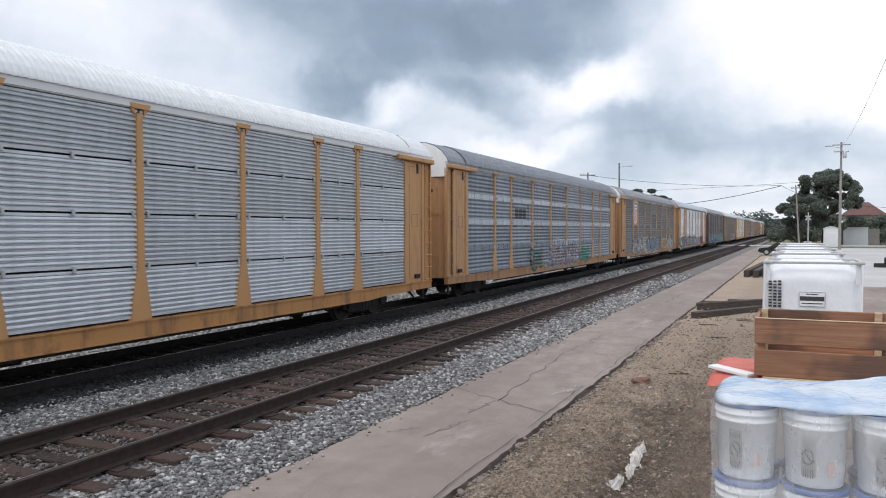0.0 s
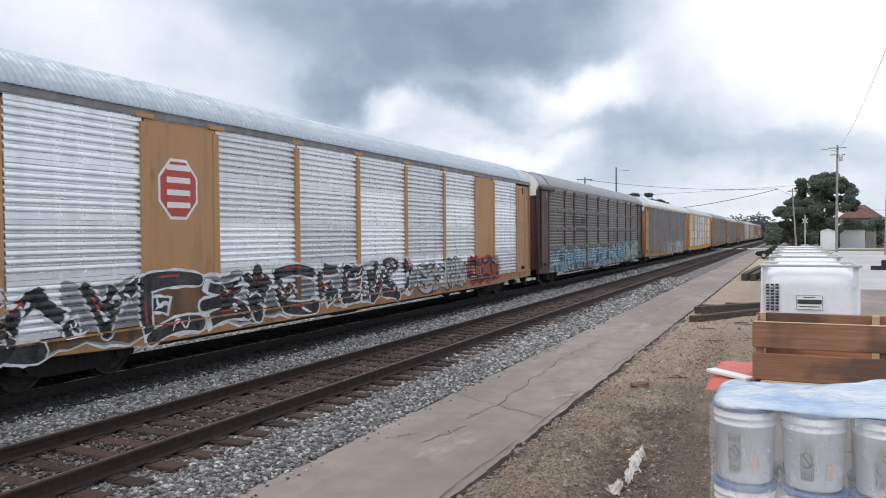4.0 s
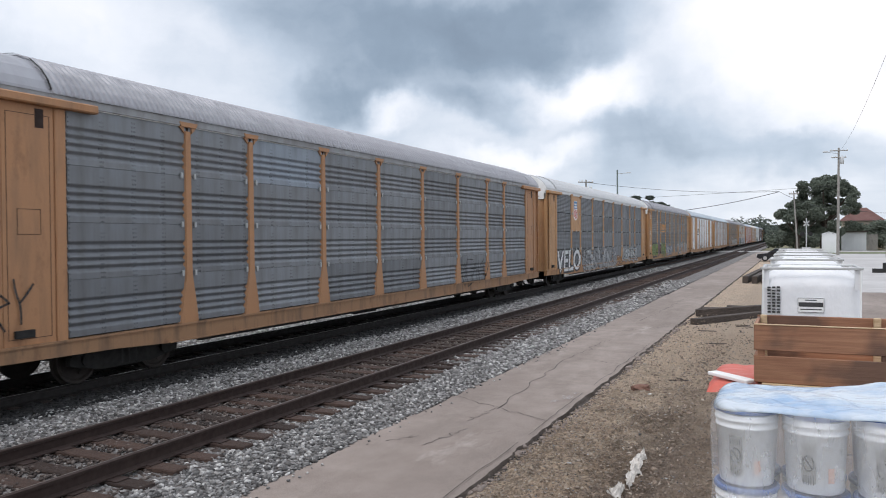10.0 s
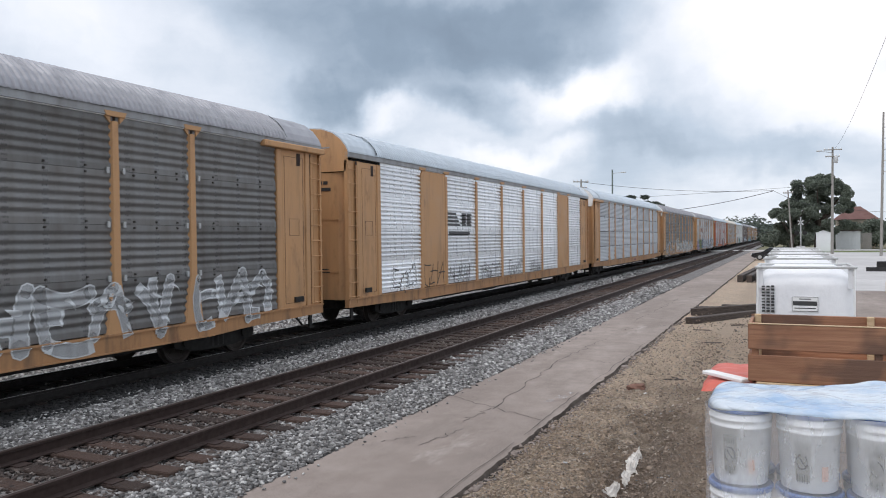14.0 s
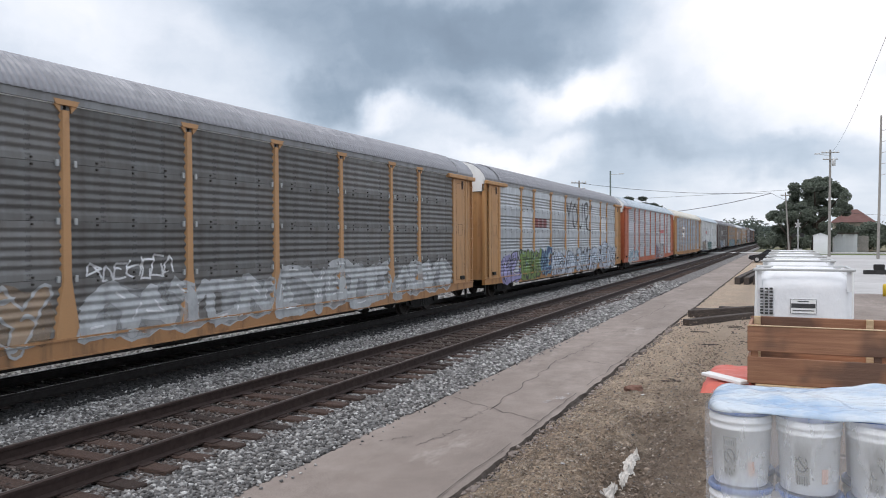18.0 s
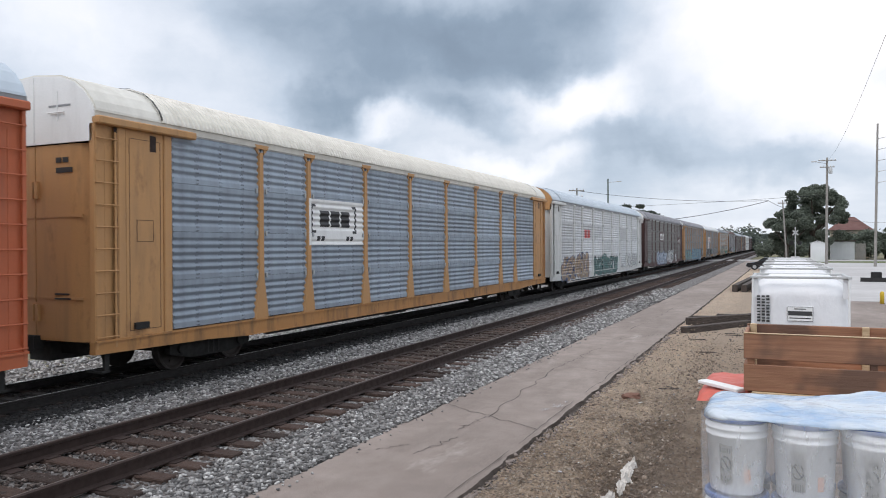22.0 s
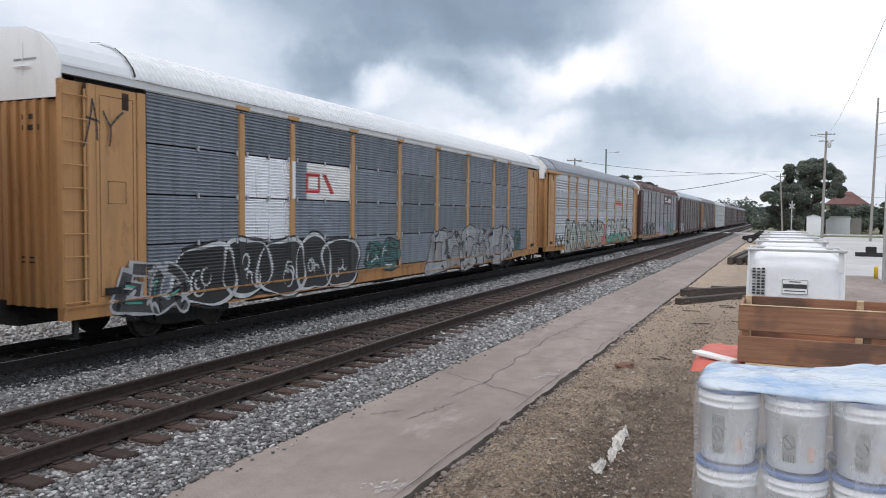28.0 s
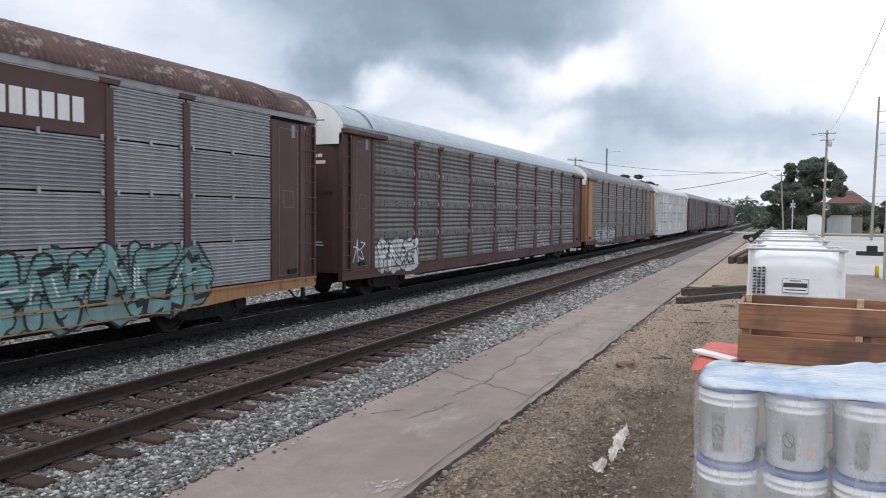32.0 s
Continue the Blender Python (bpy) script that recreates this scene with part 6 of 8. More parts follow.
def flash(y, z):
    return lambda car: plate(car, "logo", [rect(y, y + 2.2, z, z + 0.20), rect(y + 0.1, y + 2.2, z + 0.24, z + 0.33)], paint_col("red"), "red flash sign of two bars")


def shield_at(y, z, h):
    return lambda car: shield(car, y, z, h)


def word_at(*a):
    return lambda car: words(car, *a)


CARS = [
    dict(frame="yellow", panel="panel_clean", roof="roof_white", ribs="mid", label="yellow-framed car carrier with clean silver panels and white roof"),
    dict(frame="tan", panel="panel_blue", roof="roof_mid", bands=[(b, r) for b in range(9) for r in (2, 3)], label="tan-framed car carrier with grey panels and bracketed sign", extra=(sign_boxed,),
         spray=((-4.4, -3.0, 0.75, 1.6, 2, "teal", "black", "red"), (-2.6, 3.9, 0.72, 1.75, 7, "rose", "sky", "white"), (4.2, 6.0, 0.8, 1.6, 2, "jade", "black", None)), scrawl=((-1.0, 4.0, 1.7, 2.1, "white"),)),
    dict(frame="tan", panel="panel_dark", roof="roof_grey", plates={1: 2}, label="tan-framed car carrier with shield sign and dark grimy panels", extra=(shield_at(-8.02, 3.78, 1.55), bubbles(-2.3, 2.6, 0.72, 1.85, 5, "dusk", "black", "white", 3, "swollen blue-grey graffiti letters with a white halo"), bubbles(5.0, 6.9, 0.95, 1.75, 1, "amber", None, "white", 4, "amber sprayed blob with a white rim")),
         spray=((-9.0, -6.9, 0.7, 1.9, 2, "grey", "black", "white"), (-6.7, -2.9, 0.75, 1.95, 4, "panel", "white", None), (7.1, 11.2, 0.80, 1.6, 5, "mint", "grey", "white")), scrawl=((-2.3, -1.4, 1.8, 2.15, "black"),)),
    dict(frame="tan", panel="panel_bright", roof="roof_silver", ribs="bold", slim=True, tight=True, cap="tan", plates={1: 4, 7: 4}, label="tan smooth-sided car carrier with bright panels and red octagon", extra=(sign_octagon,),
         spray=((-13.0, -3.5, 0.65, 1.8, 7, "black", "white", "red"), (-3.2, 2.0, 0.7, 1.8, 5, "black", "white", "red"), (2.2, 6.0, 0.7, 1.7, 4, "silver", "black", "red"), (6.2, 9.5, 0.7, 1.7, 3, "black", "red", "white"))),
    dict(frame="brown", panel="panel_brown", roof="roof_grey", clips=True, sill="brown", label="brown-framed car carrier with rust-stained panels and blue graffiti", extra=(sign_stripes(-6.7, 3.05, "black"),),
         spray=((-11.5, -4.4, 0.6, 1.75, 6, "lagoon", "grey", "white"), (-4.0, 1.3, 0.62, 1.75, 4, "lagoon", "grey", "white"), (1.6, 6.4, 0.66, 1.8, 4, "lagoon", "grey", "white"), (6.6, 11.3, 0.7, 1.9, 5, "cream", "teal", "white"))),
    dict(frame="tan", panel="panel_grey", roof="roof_white", ribs="fine", label="tan-framed car carrier with dark corrugated panels and white roof", extra=(flash(4.6, 2.9),),
         spray=((-4.0, -1.8, 0.8, 1.6, 2, "panel", "grey", None), (-1.2, 3.8, 0.6, 1.7, 4, "panel", "white", "grey"), (4.4, 9.6, 0.7, 1.8, 5, "grey", "white", None))),
    dict(frame="bright_yellow", panel="panel_bright", roof="roof_white", ribs="bold", plates={1: 2}, reflectors=(), label="fresh yellow car carrier with bright panels and shield sign", extra=(shield_at(-8.02, 3.9, 1.0),)),
    dict(frame="rust_orange", panel="panel_grey", roof="roof_grey", ribs="grouped", bolts=False, label="faded orange car carrier with mottled zinc panels", odd={(2, 3): "panel_blue"},
         scrawl=((4.4, 7.0, 0.8, 1.7, "black"), (-13.0, -12.2, 1.1, 1.9, "black"))),
    dict(frame="tan", panel="panel_grey", roof="roof_white", ribs="fine", plates={1: 2}, label="orange-tan car carrier with shield sign and white graffiti", extra=(shield_at(-8.02, 3.95, 1.0), word_at("VELO", -11.6, 0.76, 1.5, 1.20, "white", "black", "white block letters sprayed with a black outline", 0.03)),
         spray=((-6.6, -3.2, 0.52, 1.8, 4, "grey", "black", "white"), (-3.0, 2.4, 0.50, 1.8, 6, "grey", "black", "white"), (2.5, 4.0, 0.65, 1.2, 2, "orange", "black", "white"), (4.4, 9.8, 0.75, 1.75, 6, "silver", "black", "white"))),
    dict(frame="tan", panel="panel_dark", roof="roof_grey", label="faded tan car carrier with dirty panels and green graffiti", extra=(
        lambda car: plate(car, "logo", bars(-6.35, 3.1, 3, 0.55, 0.5, 0.06) + [rect(-6.4, -4.5, 2.88, 3.0)], paint_col("orange"), "orange block sign with underline"),
        patch(-12.55, -12.0, 3.3, 3.9, "orange", "yellow plate with scrawls"),
        bubbles(-11.3, -8.8, 0.82, 1.98, 2, "green", "black", "black", 14, "green swollen letters with black rims")),
         spray=((-8.7, -6.9, 0.8, 1.9, 2, "rose", "black", None), (-6.8, -4.4, 0.8, 1.95, 3, "green", "black", "tan"), (-4.0, -0.2, 0.75, 1.6, 5, "grey", "navy", "white"), (1.4, 4.0, 0.85, 1.75, 3, "panel", "grey", None), (4.4, 8.3, 0.70, 1.9, 4, "panel", "silver", None), (8.9, 11.4, 0.78, 1.9, 3, "panel", "silver", None)),
         scrawl=((-12.75, -12.1, 1.5, 1.9, "white"), (-12.7, -12.1, 2.2, 2.6, "white"), (-12.75, -12.1, 2.7, 3.1, "white"), (-12.7, -12.1, 4.0, 4.4, "white"))),
    dict(frame="tan", panel="panel_bright", roof="roof_silver", ribs="bold", slim=True, tight=True, cap="tan", plates={1: 4, 7: 4}, label="tan smooth-sided car carrier with bright panels and striped sign", extra=(sign_stripes(-6.85, 2.95, "black"),),
         scrawl=((-10.9, -9.3, 0.9, 1.7, "black"), (-8.8, -7.2, 0.9, 1.7, "black"), (-6.7, -4.8, 0.9, 1.6, "black"), (-3.8, -1.6, 0.9, 1.5, "black"), (-0.6, 1.2, 0.9, 1.5, "black"), (2.4, 4.0, 0.9, 1.4, "black"))),
    dict(frame="tan", panel="panel_clean", roof="roof_silver", ribs="mid", label="tan-framed car carrier with shiny ribbed panels and pale roof", extra=(sign_bars(-0.2, 0.62, 0.8, 0.16, 3, "maroon", "dark red bars on the sill"),)),
    dict(frame="tan", panel="panel_dark", roof="roof_grey", sill="tan", label="faded tan car carrier with grimy panels and white graffiti",
         spray=((-11.6, -7.0, 0.65, 1.85, 5, "panel", "grey", None), (-6.6, -4.5, 0.75, 1.8, 2, "tan", "grey", None), (-3.8, 1.2, 0.75, 1.7, 5, "silver", "grey", "white"), (1.5, 6.8, 0.75, 1.8, 5, "silver", "grey", "white"), (7.2, 11.4, 0.75, 1.75, 4, "silver", "grey", "white")),
         scrawl=((-12.8, -12.1, 1.0, 1.6, "white"), (-3.8, -1.8, 1.8, 2.2, "white"))),
    dict(frame="yellow", panel="panel_silver", roof="roof_grey", ribs="grouped", label="yellow-framed car carrier with silver-grey panels covered in graffiti", odd={(7, 2): "panel_white"}, extra=(
        sign_bars(-6.75, 3.0, 1.9, 0.45, 3, "maroon", "dark red block sign"), brushed(-1.1, 3.0, 1.1, "black", 0.105, (
            ((0.0, 1.3), (0.35, 0.7), (0.42, 0.0)), ((0.85, 1.32), (0.62, 0.9), (0.38, 0.65)),
            ((1.6, 1.25), (1.2, 0.95), (1.2, 0.4), (1.6, 0.1), (2.0, 0.4), (2.0, 0.95), (1.6, 1.25)),
            ((2.4, 1.3), (2.36, 0.5), (2.65, 0.1), (3.05, 0.3), (3.15, 1.3)),
            ((3.65, -0.05), (3.68, 0.7), (3.6, 1.3)), ((3.5, 1.3), (4.1, 1.38), (4.45, 1.0), (4.15, 0.6), (3.8, 0.55)), ((4.0, 0.55), (4.1, 0.1), (4.9, -0.08)),
            ((5.0, 1.35), (4.82, 1.1)), ((5.2, 1.28), (4.95, 0.85))), "tall black brushed letters")),
         spray=((-11.5, -9.1, 0.55, 1.8, 2, "lilac", "black", "white"), (-9.0, -6.0, 0.6, 1.9, 4, "green", "black", "aqua"), (-5.8, -4.2, 0.7, 1.9, 2, "navy", "sky", "black"), (-4.1, 0.6, 0.56, 1.8, 5, "ice", "black", "white"), (0.8, 6.0, 0.56, 1.85, 4, "ice", "black", "white"), (6.2, 11.7, 0.54, 2.0, 4, "ice", "black", "white"))),
    dict(frame="orange", panel="panel_silver", roof="roof_silver", label="red-orange car carrier with pale ribbed panels", extra=(flash(4.5, 2.9),),
         spray=((-11.6, -7.2, 0.65, 1.55, 5, "sky", "white", "navy"), (1.6, 3.4, 0.6, 1.8, 2, "violet", "black", "silver"), (3.6, 6.6, 0.6, 1.9, 3, "silver", "black", "violet"))),
    dict(frame="yellow", panel="panel_pale_blue", roof="roof_cream", cap="cap_white", bolts=False, label="yellow-framed car carrier with blue-grey panels and cream roof", extra=(sign_boxed_white,)),
    dict(frame="white_paint", panel="panel_white", roof="roof_silver", cap="yellow", bolts=False, label="dirty white car carrier with red sign and dark graffiti", extra=(
        lambda car: plate(car, "logo", [rect(-6.3, -5.7, 2.95, 3.45), rect(-5.55, -4.95, 2.95, 3.45)], paint_col("red"), "red block sign"),),
         spray=((-11.6, -8.5, 0.55, 1.9, 3, "tan", "navy", "white"), (-8.4, -5.2, 0.6, 2.0, 3, "tan", "navy", "white"), (-3.9, 3.4, 0.55, 1.7, 6, "teal", "black", "white")), scrawl=((5.0, 11.4, 0.75, 1.75, "black"), (-4.6, -3.6, 1.3, 1.6, "black"))),
    dict(frame="brown", panel="panel_brown", roof="roof_grey", ribs="shallow", boards=((-4.12, -1.47, 2.83, 3.76), (8.93, 11.56, 2.60, 3.36)), label="brown-framed car carrier with ring sign and blue-white graffiti", extra=(sign_ring,),
         spray=((-5.8, 0.6, 0.6, 1.80, 5, "ice", "navy", "sky"), (1.0, 5.6, 0.7, 1.95, 4, "white", "black", "sky"), (6.9, 8.3, 0.7, 1.6, 2, "white", "black", None)), scrawl=((-11.3, -9.4, 0.9, 1.3, "aqua"), (-6.8, -5.9, 1.2, 1.6, "white"))),
    dict(frame="tan", panel="panel_grey", roof="roof_grey", label="tan car carrier with large blue graffiti", extra=(),
         spray=((-11.0, -4.4, 0.55, 1.9, 5, "aqua", "navy", "white"), (-4.0, 8.2, 0.5, 1.95, 8, "sky", "navy", "white"), (8.4, 10.4, 0.7, 2.1, 2, "black", "grey", "white"))),
    dict(frame="yellow", panel="panel_blue", roof="roof_white", ribs="fine", slim=True, ribbed_end=True, label="yellow car carrier with dark ribbed panels and black graffiti", odd={(1, 0): "panel_bright", (1, 1): "panel_bright", (1, 2): "panel_bright"}, extra=(sign_wave, bubbles(-10.6, -4.1, 0.56, 1.9, 5, "black", "silver", "black", 8, "black swollen graffiti letters with white lines"), patch(-10.4, -4.3, 0.62, 1.55, "black", "black sprayed ground under the letters")),
         spray=((-12.2, -10.4, 0.5, 1.5, 2, "black", "grey", "jade"), (-3.4, -1.4, 0.9, 1.7, 2, "teal", "black", "white"), (0.8, 9.6, 0.55, 1.95, 6, "grey", "black", "aqua"), (9.7, 10.6, 0.9, 1.9, 1, "teal", "black", "aqua")), scrawl=((-13.0, -12.2, 3.4, 4.4, "black"),)),
    dict(frame="yellow", panel="panel_silver", roof="roof_mid", ribs="grouped", label="yellow car carrier with silver panels and large green-cream graffiti", extra=(flash(4.5, 3.3), word_at("CRASH", 1.0, 0.72, 2.05, 1.22, "cream", "black", "cream and green sprayed word with black outline", 0.06, "jade"),
         ),
         spray=((-11.6, -9.9, 0.7, 1.6, 2, "panel", "black", "grey"), (-9.6, -4.5, 0.5, 2.1, 4, "cream", "black", "jade"), (-4.4, 0.4, 0.5, 2.2, 3, "cream", "black", "jade"), (-0.3, 1.0, 0.7, 1.9, 1, "red", "pink", None), (8.9, 11.2, 0.7, 1.5, 2, "panel", "black", "pink"))),
    dict(frame="brown", panel="panel_dull", roof="roof_brown", ribs="fine", slim=True, plates={5: 1, 6: 1}, sill="tan", label="brown car carrier with flaking roof and white lettering bars", extra=(sign_script,),
         spray=((-11.4, -10.0, 0.75, 1.7, 2, "panel", "black", None), (-9.9, -6.2, 0.65, 2.0, 4, "panel", "black", "grey"), (-6.1, -4.2, 0.65, 1.95, 2, "panel", "black", None), (-1.4, 1.2, 0.7, 1.7, 4, "silver", "lilac", "white"), (1.4, 4.2, 0.7, 1.6, 4, "silver", "black", None), (4.8, 9.5, 0.5, 1.85, 5, "aqua", "black", "white"))),
    dict(frame="brown", panel="panel_brown", roof="roof_silver", label="brown car carrier with tan-stained panels and white graffiti",
         spray=((-11.5, -8.8, 0.7, 1.75, 3, "white", "black", "grey"),), scrawl=((-1.0, 1.4, 0.9, 1.6, "silver"), (4.4, 6.6, 0.9, 1.6, "silver"), (-12.8, -12.2, 1.2, 1.8, "white"))),
    dict(frame="brown", end="rust_orange", panel="panel_brown", roof="roof_grey", label="rusty brown car carrier with grey panels and pale graffiti", spray=((-10.5, -4.5, 0.7, 1.7, 5, "silver", "black", "white"),)),
    dict(frame="white_paint", panel="panel_white", roof="roof_white", label="pale blue-white car carrier with white ends"),
    dict(frame="brown", panel="panel_dark", roof="roof_grey", label="dark brown car carrier with grimy panels"),
    dict(frame="brown", panel="panel_brown", roof="roof_grey", label="dark brown car carrier with rusty panels"),
    dict(frame="brown", panel="panel_dark", roof="roof_grey", label="grey-brown car carrier with grimy panels"),
    dict(frame="brown", panel="panel_brown", roof="roof_grey", label="last dark brown car carrier of the train"),
]
PAINTS["panel"] = (0.27, 0.27, 0.27)
TRAIN = [build_car(s, i) for i, s in enumerate(CARS)]

# distance that the train has run, seconds and metres
RUN = [(0.0, 5.48), (1.0, 23.82), (3.0, 60.56), (6.0, 116.18), (7.0, 134.7), (8.0, 153.18), (10.0, 190.0), (11.0, 208.3), (12.0, 226.62),
       (13.0, 245.02), (14.0, 263.45), (17.0, 318.8), (18.0, 337.24), (19.0, 355.8), (20.0, 374.37), (22.0, 411.46), (23.0, 430.05),
       (24.0, 448.62), (25.0, 467.24), (28.0, 524.0), (30.0, 561.74), (31.0, 580.58), (32.0, 599.4)]

# ---- goods beside the track ----


def build_pallet(m, w, d, h, mat, label):
    p = thing("pallet", label, "pallet", m, "pallets under the goods")
    for k in range(6):
        x = -w / 2 + (k + 0.5) * w / 6
        part("deck_board", (Geo().cbox(x - w / 15, x + w / 15, -d / 2, d / 2, h - 0.022, h, 0.004), mat), p)
    for k in range(3):
        y = -d / 2 + 0.05 + k * (d - 0.1) / 2
        part("stringer", (Geo().cbox(-w / 2, w / 2, y - 0.045, y + 0.045, 0.022, h - 0.022, 0.004), mat), p)
    for k in (0, 2, 5):
        x = -w / 2 + (k + 0.5) * w / 6
        part("bottom_board", (Geo().cbox(x - w / 15, x + w / 15, -d / 2, d / 2, 0.0, 0.022, 0.004), mat), p)
    return p


BK_X, BK_Y, BK_P, BK_H, BK_TOP = -0.2, 3.87, 0.298, 0.372, 1.880


def build_bucket():
    b = thing("bucket", "white plastic bucket with blue lid and printed label", "bucket", group="buckets stacked on a pallet")
    body = Geo().lathe([(0.118, 0.0), (0.122, 0.004), (0.134, 0.232), (0.140, 0.233), (0.141, 0.241), (0.136, 0.245), (0.138, 0.262), (0.144, 0.264), (0.144, 0.272), (0.140, 0.275), (0.142, 0.288), (0.140, 0.292)], 28)
    part("body", body.mesh("body", MATS["bucket"], True), b)
    part("lid", Geo().lathe([(0.145, 0.296), (0.149, 0.298), (0.149, 0.310), (0.145, 0.317), (0.134, 0.319), (0.130, 0.313)], 28).mesh("lid", MATS["lid_blue"], True), b, label="blue snap-on lid")
    # label wrapped on the front
    def wrap(a0, a1, z0, z1, r):
        n = 6
        vs = []
        for i in range(n + 1):
            a = radians(a0 + (a1 - a0) * i / n)
            for z in (z0, z1):
                rr = r + (0.134 - 0.122) * (z / 0.215)
                vs.append((rr * math.cos(a), rr * math.sin(a), z))
        return vs, [(2 * i, 2 * i + 2, 2 * i + 3, 2 * i + 1) for i in range(n)]
    me = raw_mesh("label", *wrap(-122, -95, 0.045, 0.205, 0.1235), MATS["label_grey"])
    lab = part("label", me, b, label="grey printed warning label")
    g = Geo()
    c, zc, r = -109, 0.125, 0.030
    pts = [(c + 14 * math.cos(k * 0.524), zc + r * math.sin(k * 0.524)) for k in range(13)]

    def onface(a, z, out=0.0015):
        rr = 0.1235 + (0.134 - 0.122) * (z / 0.215) + out
        return (rr * math.cos(radians(a)), rr * math.sin(radians(a)), z)
    for (a0, z0), (a1, z1) in zip(pts, pts[1:]):
        g.tube(onface(a0 * 0.75 + c * 0.25, z0), onface(a1 * 0.75 + c * 0.25, z1), 0.0032, seg=5)
    g.tube(onface(c - 7, zc + 0.021), onface(c + 7, zc - 0.021), 0.0032, seg=5)
    for k in range(5):
        g.tube(onface(c - 9 + 4.5 * k, 0.04), onface(c - 9 + 4.5 * k, 0.075), 0.0024, seg=4)
        g.tube(onface(c - 9 + 4.5 * k, 0.172), onface(c - 9 + 4.5 * k, 0.192), 0.0024, seg=4)
    part("label_print", (g, MATS["label_dark"]), lab)
    me = raw_mesh("sticker", *wrap(-72, -58, 0.05, 0.11, 0.1235), MATS["label_orange"])
    part("sticker", me, b, label="small orange sticker")
    for o in b.children_recursive:
        o.data.transform(Matrix.Diagonal((1, 1, BK_H / 0.325, 1)))
    return b


def build_buckets():
    cx, cy = BK_X + 1.5 * BK_P, BK_Y + 0.5 * BK_P
    base = BK_TOP - 4 * BK_H
    ph = (base + 0.075) / 3
    for k in range(3):
        build_pallet(pose(cx, cy, -0.075 + k * ph, 0, 0, 0.8 * k), 1.22, 0.66, ph, MATS["pine"], "pale wooden pallet under stacked buckets")
    first = build_bucket()
    rng = random.Random(2)
    place = [(i, j, k) for k in range(4) for j in range(2) for i in range(4)]
    for n, (i, j, k) in enumerate(place):
        m = pose(BK_X + i * BK_P + rng.uniform(-0.004, 0.004), BK_Y + j * BK_P, base + k * BK_H, 0, 0, rng.uniform(-6, 6))
        if n == 0:
            first.matrix_basis = m
        else:
            copy_thing(first, m)
    # plastic sheet drawn over the top
    x0, x1, y0, y1 = BK_X - 0.150, BK_X + 3 * BK_P + 0.155, BK_Y - 0.150, BK_Y + BK_P + 0.155

    def cover(u, v):
        p, q = 2 * u - 1, 2 * v - 1
        x = (x0 + x1) / 2 + (x1 - x0) / 2 * p * (1 - 0.055 * abs(q) ** 6)
        y = (y0 + y1) / 2 + (y1 - y0) / 2 * q * (1 - 0.13 * abs(p) ** 14)
        e = min(u * 1.9, (1 - u) * 1.9, v, 1 - v)
        dome = 0.016 * (1 - math.exp(-e * 20))
        rise = 0.16 * max(0.0, u - 0.34) * min(1, max(0, v - 0.25) * 2.0) * min(1, e * 6)
        soft = min(1, e * 7)
        hump = (0.012 * nz(x * 1.4, y * 2.2, 2.0, 8) + 0.005 * nz(x, y, 9.0, 4)) * soft
        fold = (0.030 * abs(nz(x + 0.9 * y, y * 0.2, 5.0, 2)) + 0.012 * abs(nz(x * 0.5 - y, y, 7.0, 6))) * soft
        drop = -0.014 * math.exp(-e * 55) * (1 + nz(x, y, 6.0))
        return (x, y, BK_TOP + 0.002 + dome + rise + hump + fold + drop)
    n1, n2 = 90, 70
    vs = [cover(i / (n1 - 1), j / (n2 - 1)) for j in range(n2) for i in range(n1)]
    fs = [(j * n1 + i, j * n1 + i + 1, (j + 1) * n1 + i + 1, (j + 1) * n1 + i) for j in range(n2 - 1) for i in range(n1 - 1)]
    c = new("plastic_cover", raw_mesh("plastic_cover", vs, fs, MATS["film"], True))
    mod = c.modifiers.new("thick", "SOLIDIFY")
    mod.thickness = 0.003
    tagged(c, "crumpled milky-blue plastic sheet over the buckets", "plastic sheet")
    # clear film wound round the stack
    out, k = [], 0
    r = 0.165
    corners = ((BK_X, BK_Y, 180, 270), (BK_X + 3 * BK_P, BK_Y, 270, 360), (BK_X + 3 * BK_P, BK_Y + BK_P, 0, 90), (BK_X, BK_Y + BK_P, 90, 180))
    for px, py, a0, a1 in corners:
        for i in range(6):
            a = radians(a0 + (a1 - a0) * i / 5)
            out.append((px + r * math.cos(a), py + r * math.sin(a)))
    loop = []
    for (a, b), (c2, d) in zip(out, out[1:] + out[:1]):
        for i in range(4):
            u = i / 4
            loop.append((a + (c2 - a) * u, b + (d - b) * u))
    n = len(loop)
    vs, rows = [], 36
    for j in range(rows):
        z = base + 0.02 + (BK_TOP - base - 0.03) * j / (rows - 1)
        for i, (x, y) in enumerate(loop):
            q = 0.004 * nz(i * 0.3, z * 3, 1.0) - 0.006 * (0.5 + 0.5 * math.cos(2 * math.pi * (z - base) / BK_H))
            l = math.hypot(x - cx, y - cy)
            vs.append((x + q * (x - cx) / l, y + q * (y - cy) / l, z))
    fs = [(j * n + i, j * n + (i + 1) % n, (j + 1) * n + (i + 1) % n, (j + 1) * n + i) for j in range(rows - 1) for i in range(n)]
    w = new("wrap_film", raw_mesh("wrap_film", vs, fs, MATS["wrap"], True))
    tagged(w, "clear stretch film wound round the buckets", "plastic film")


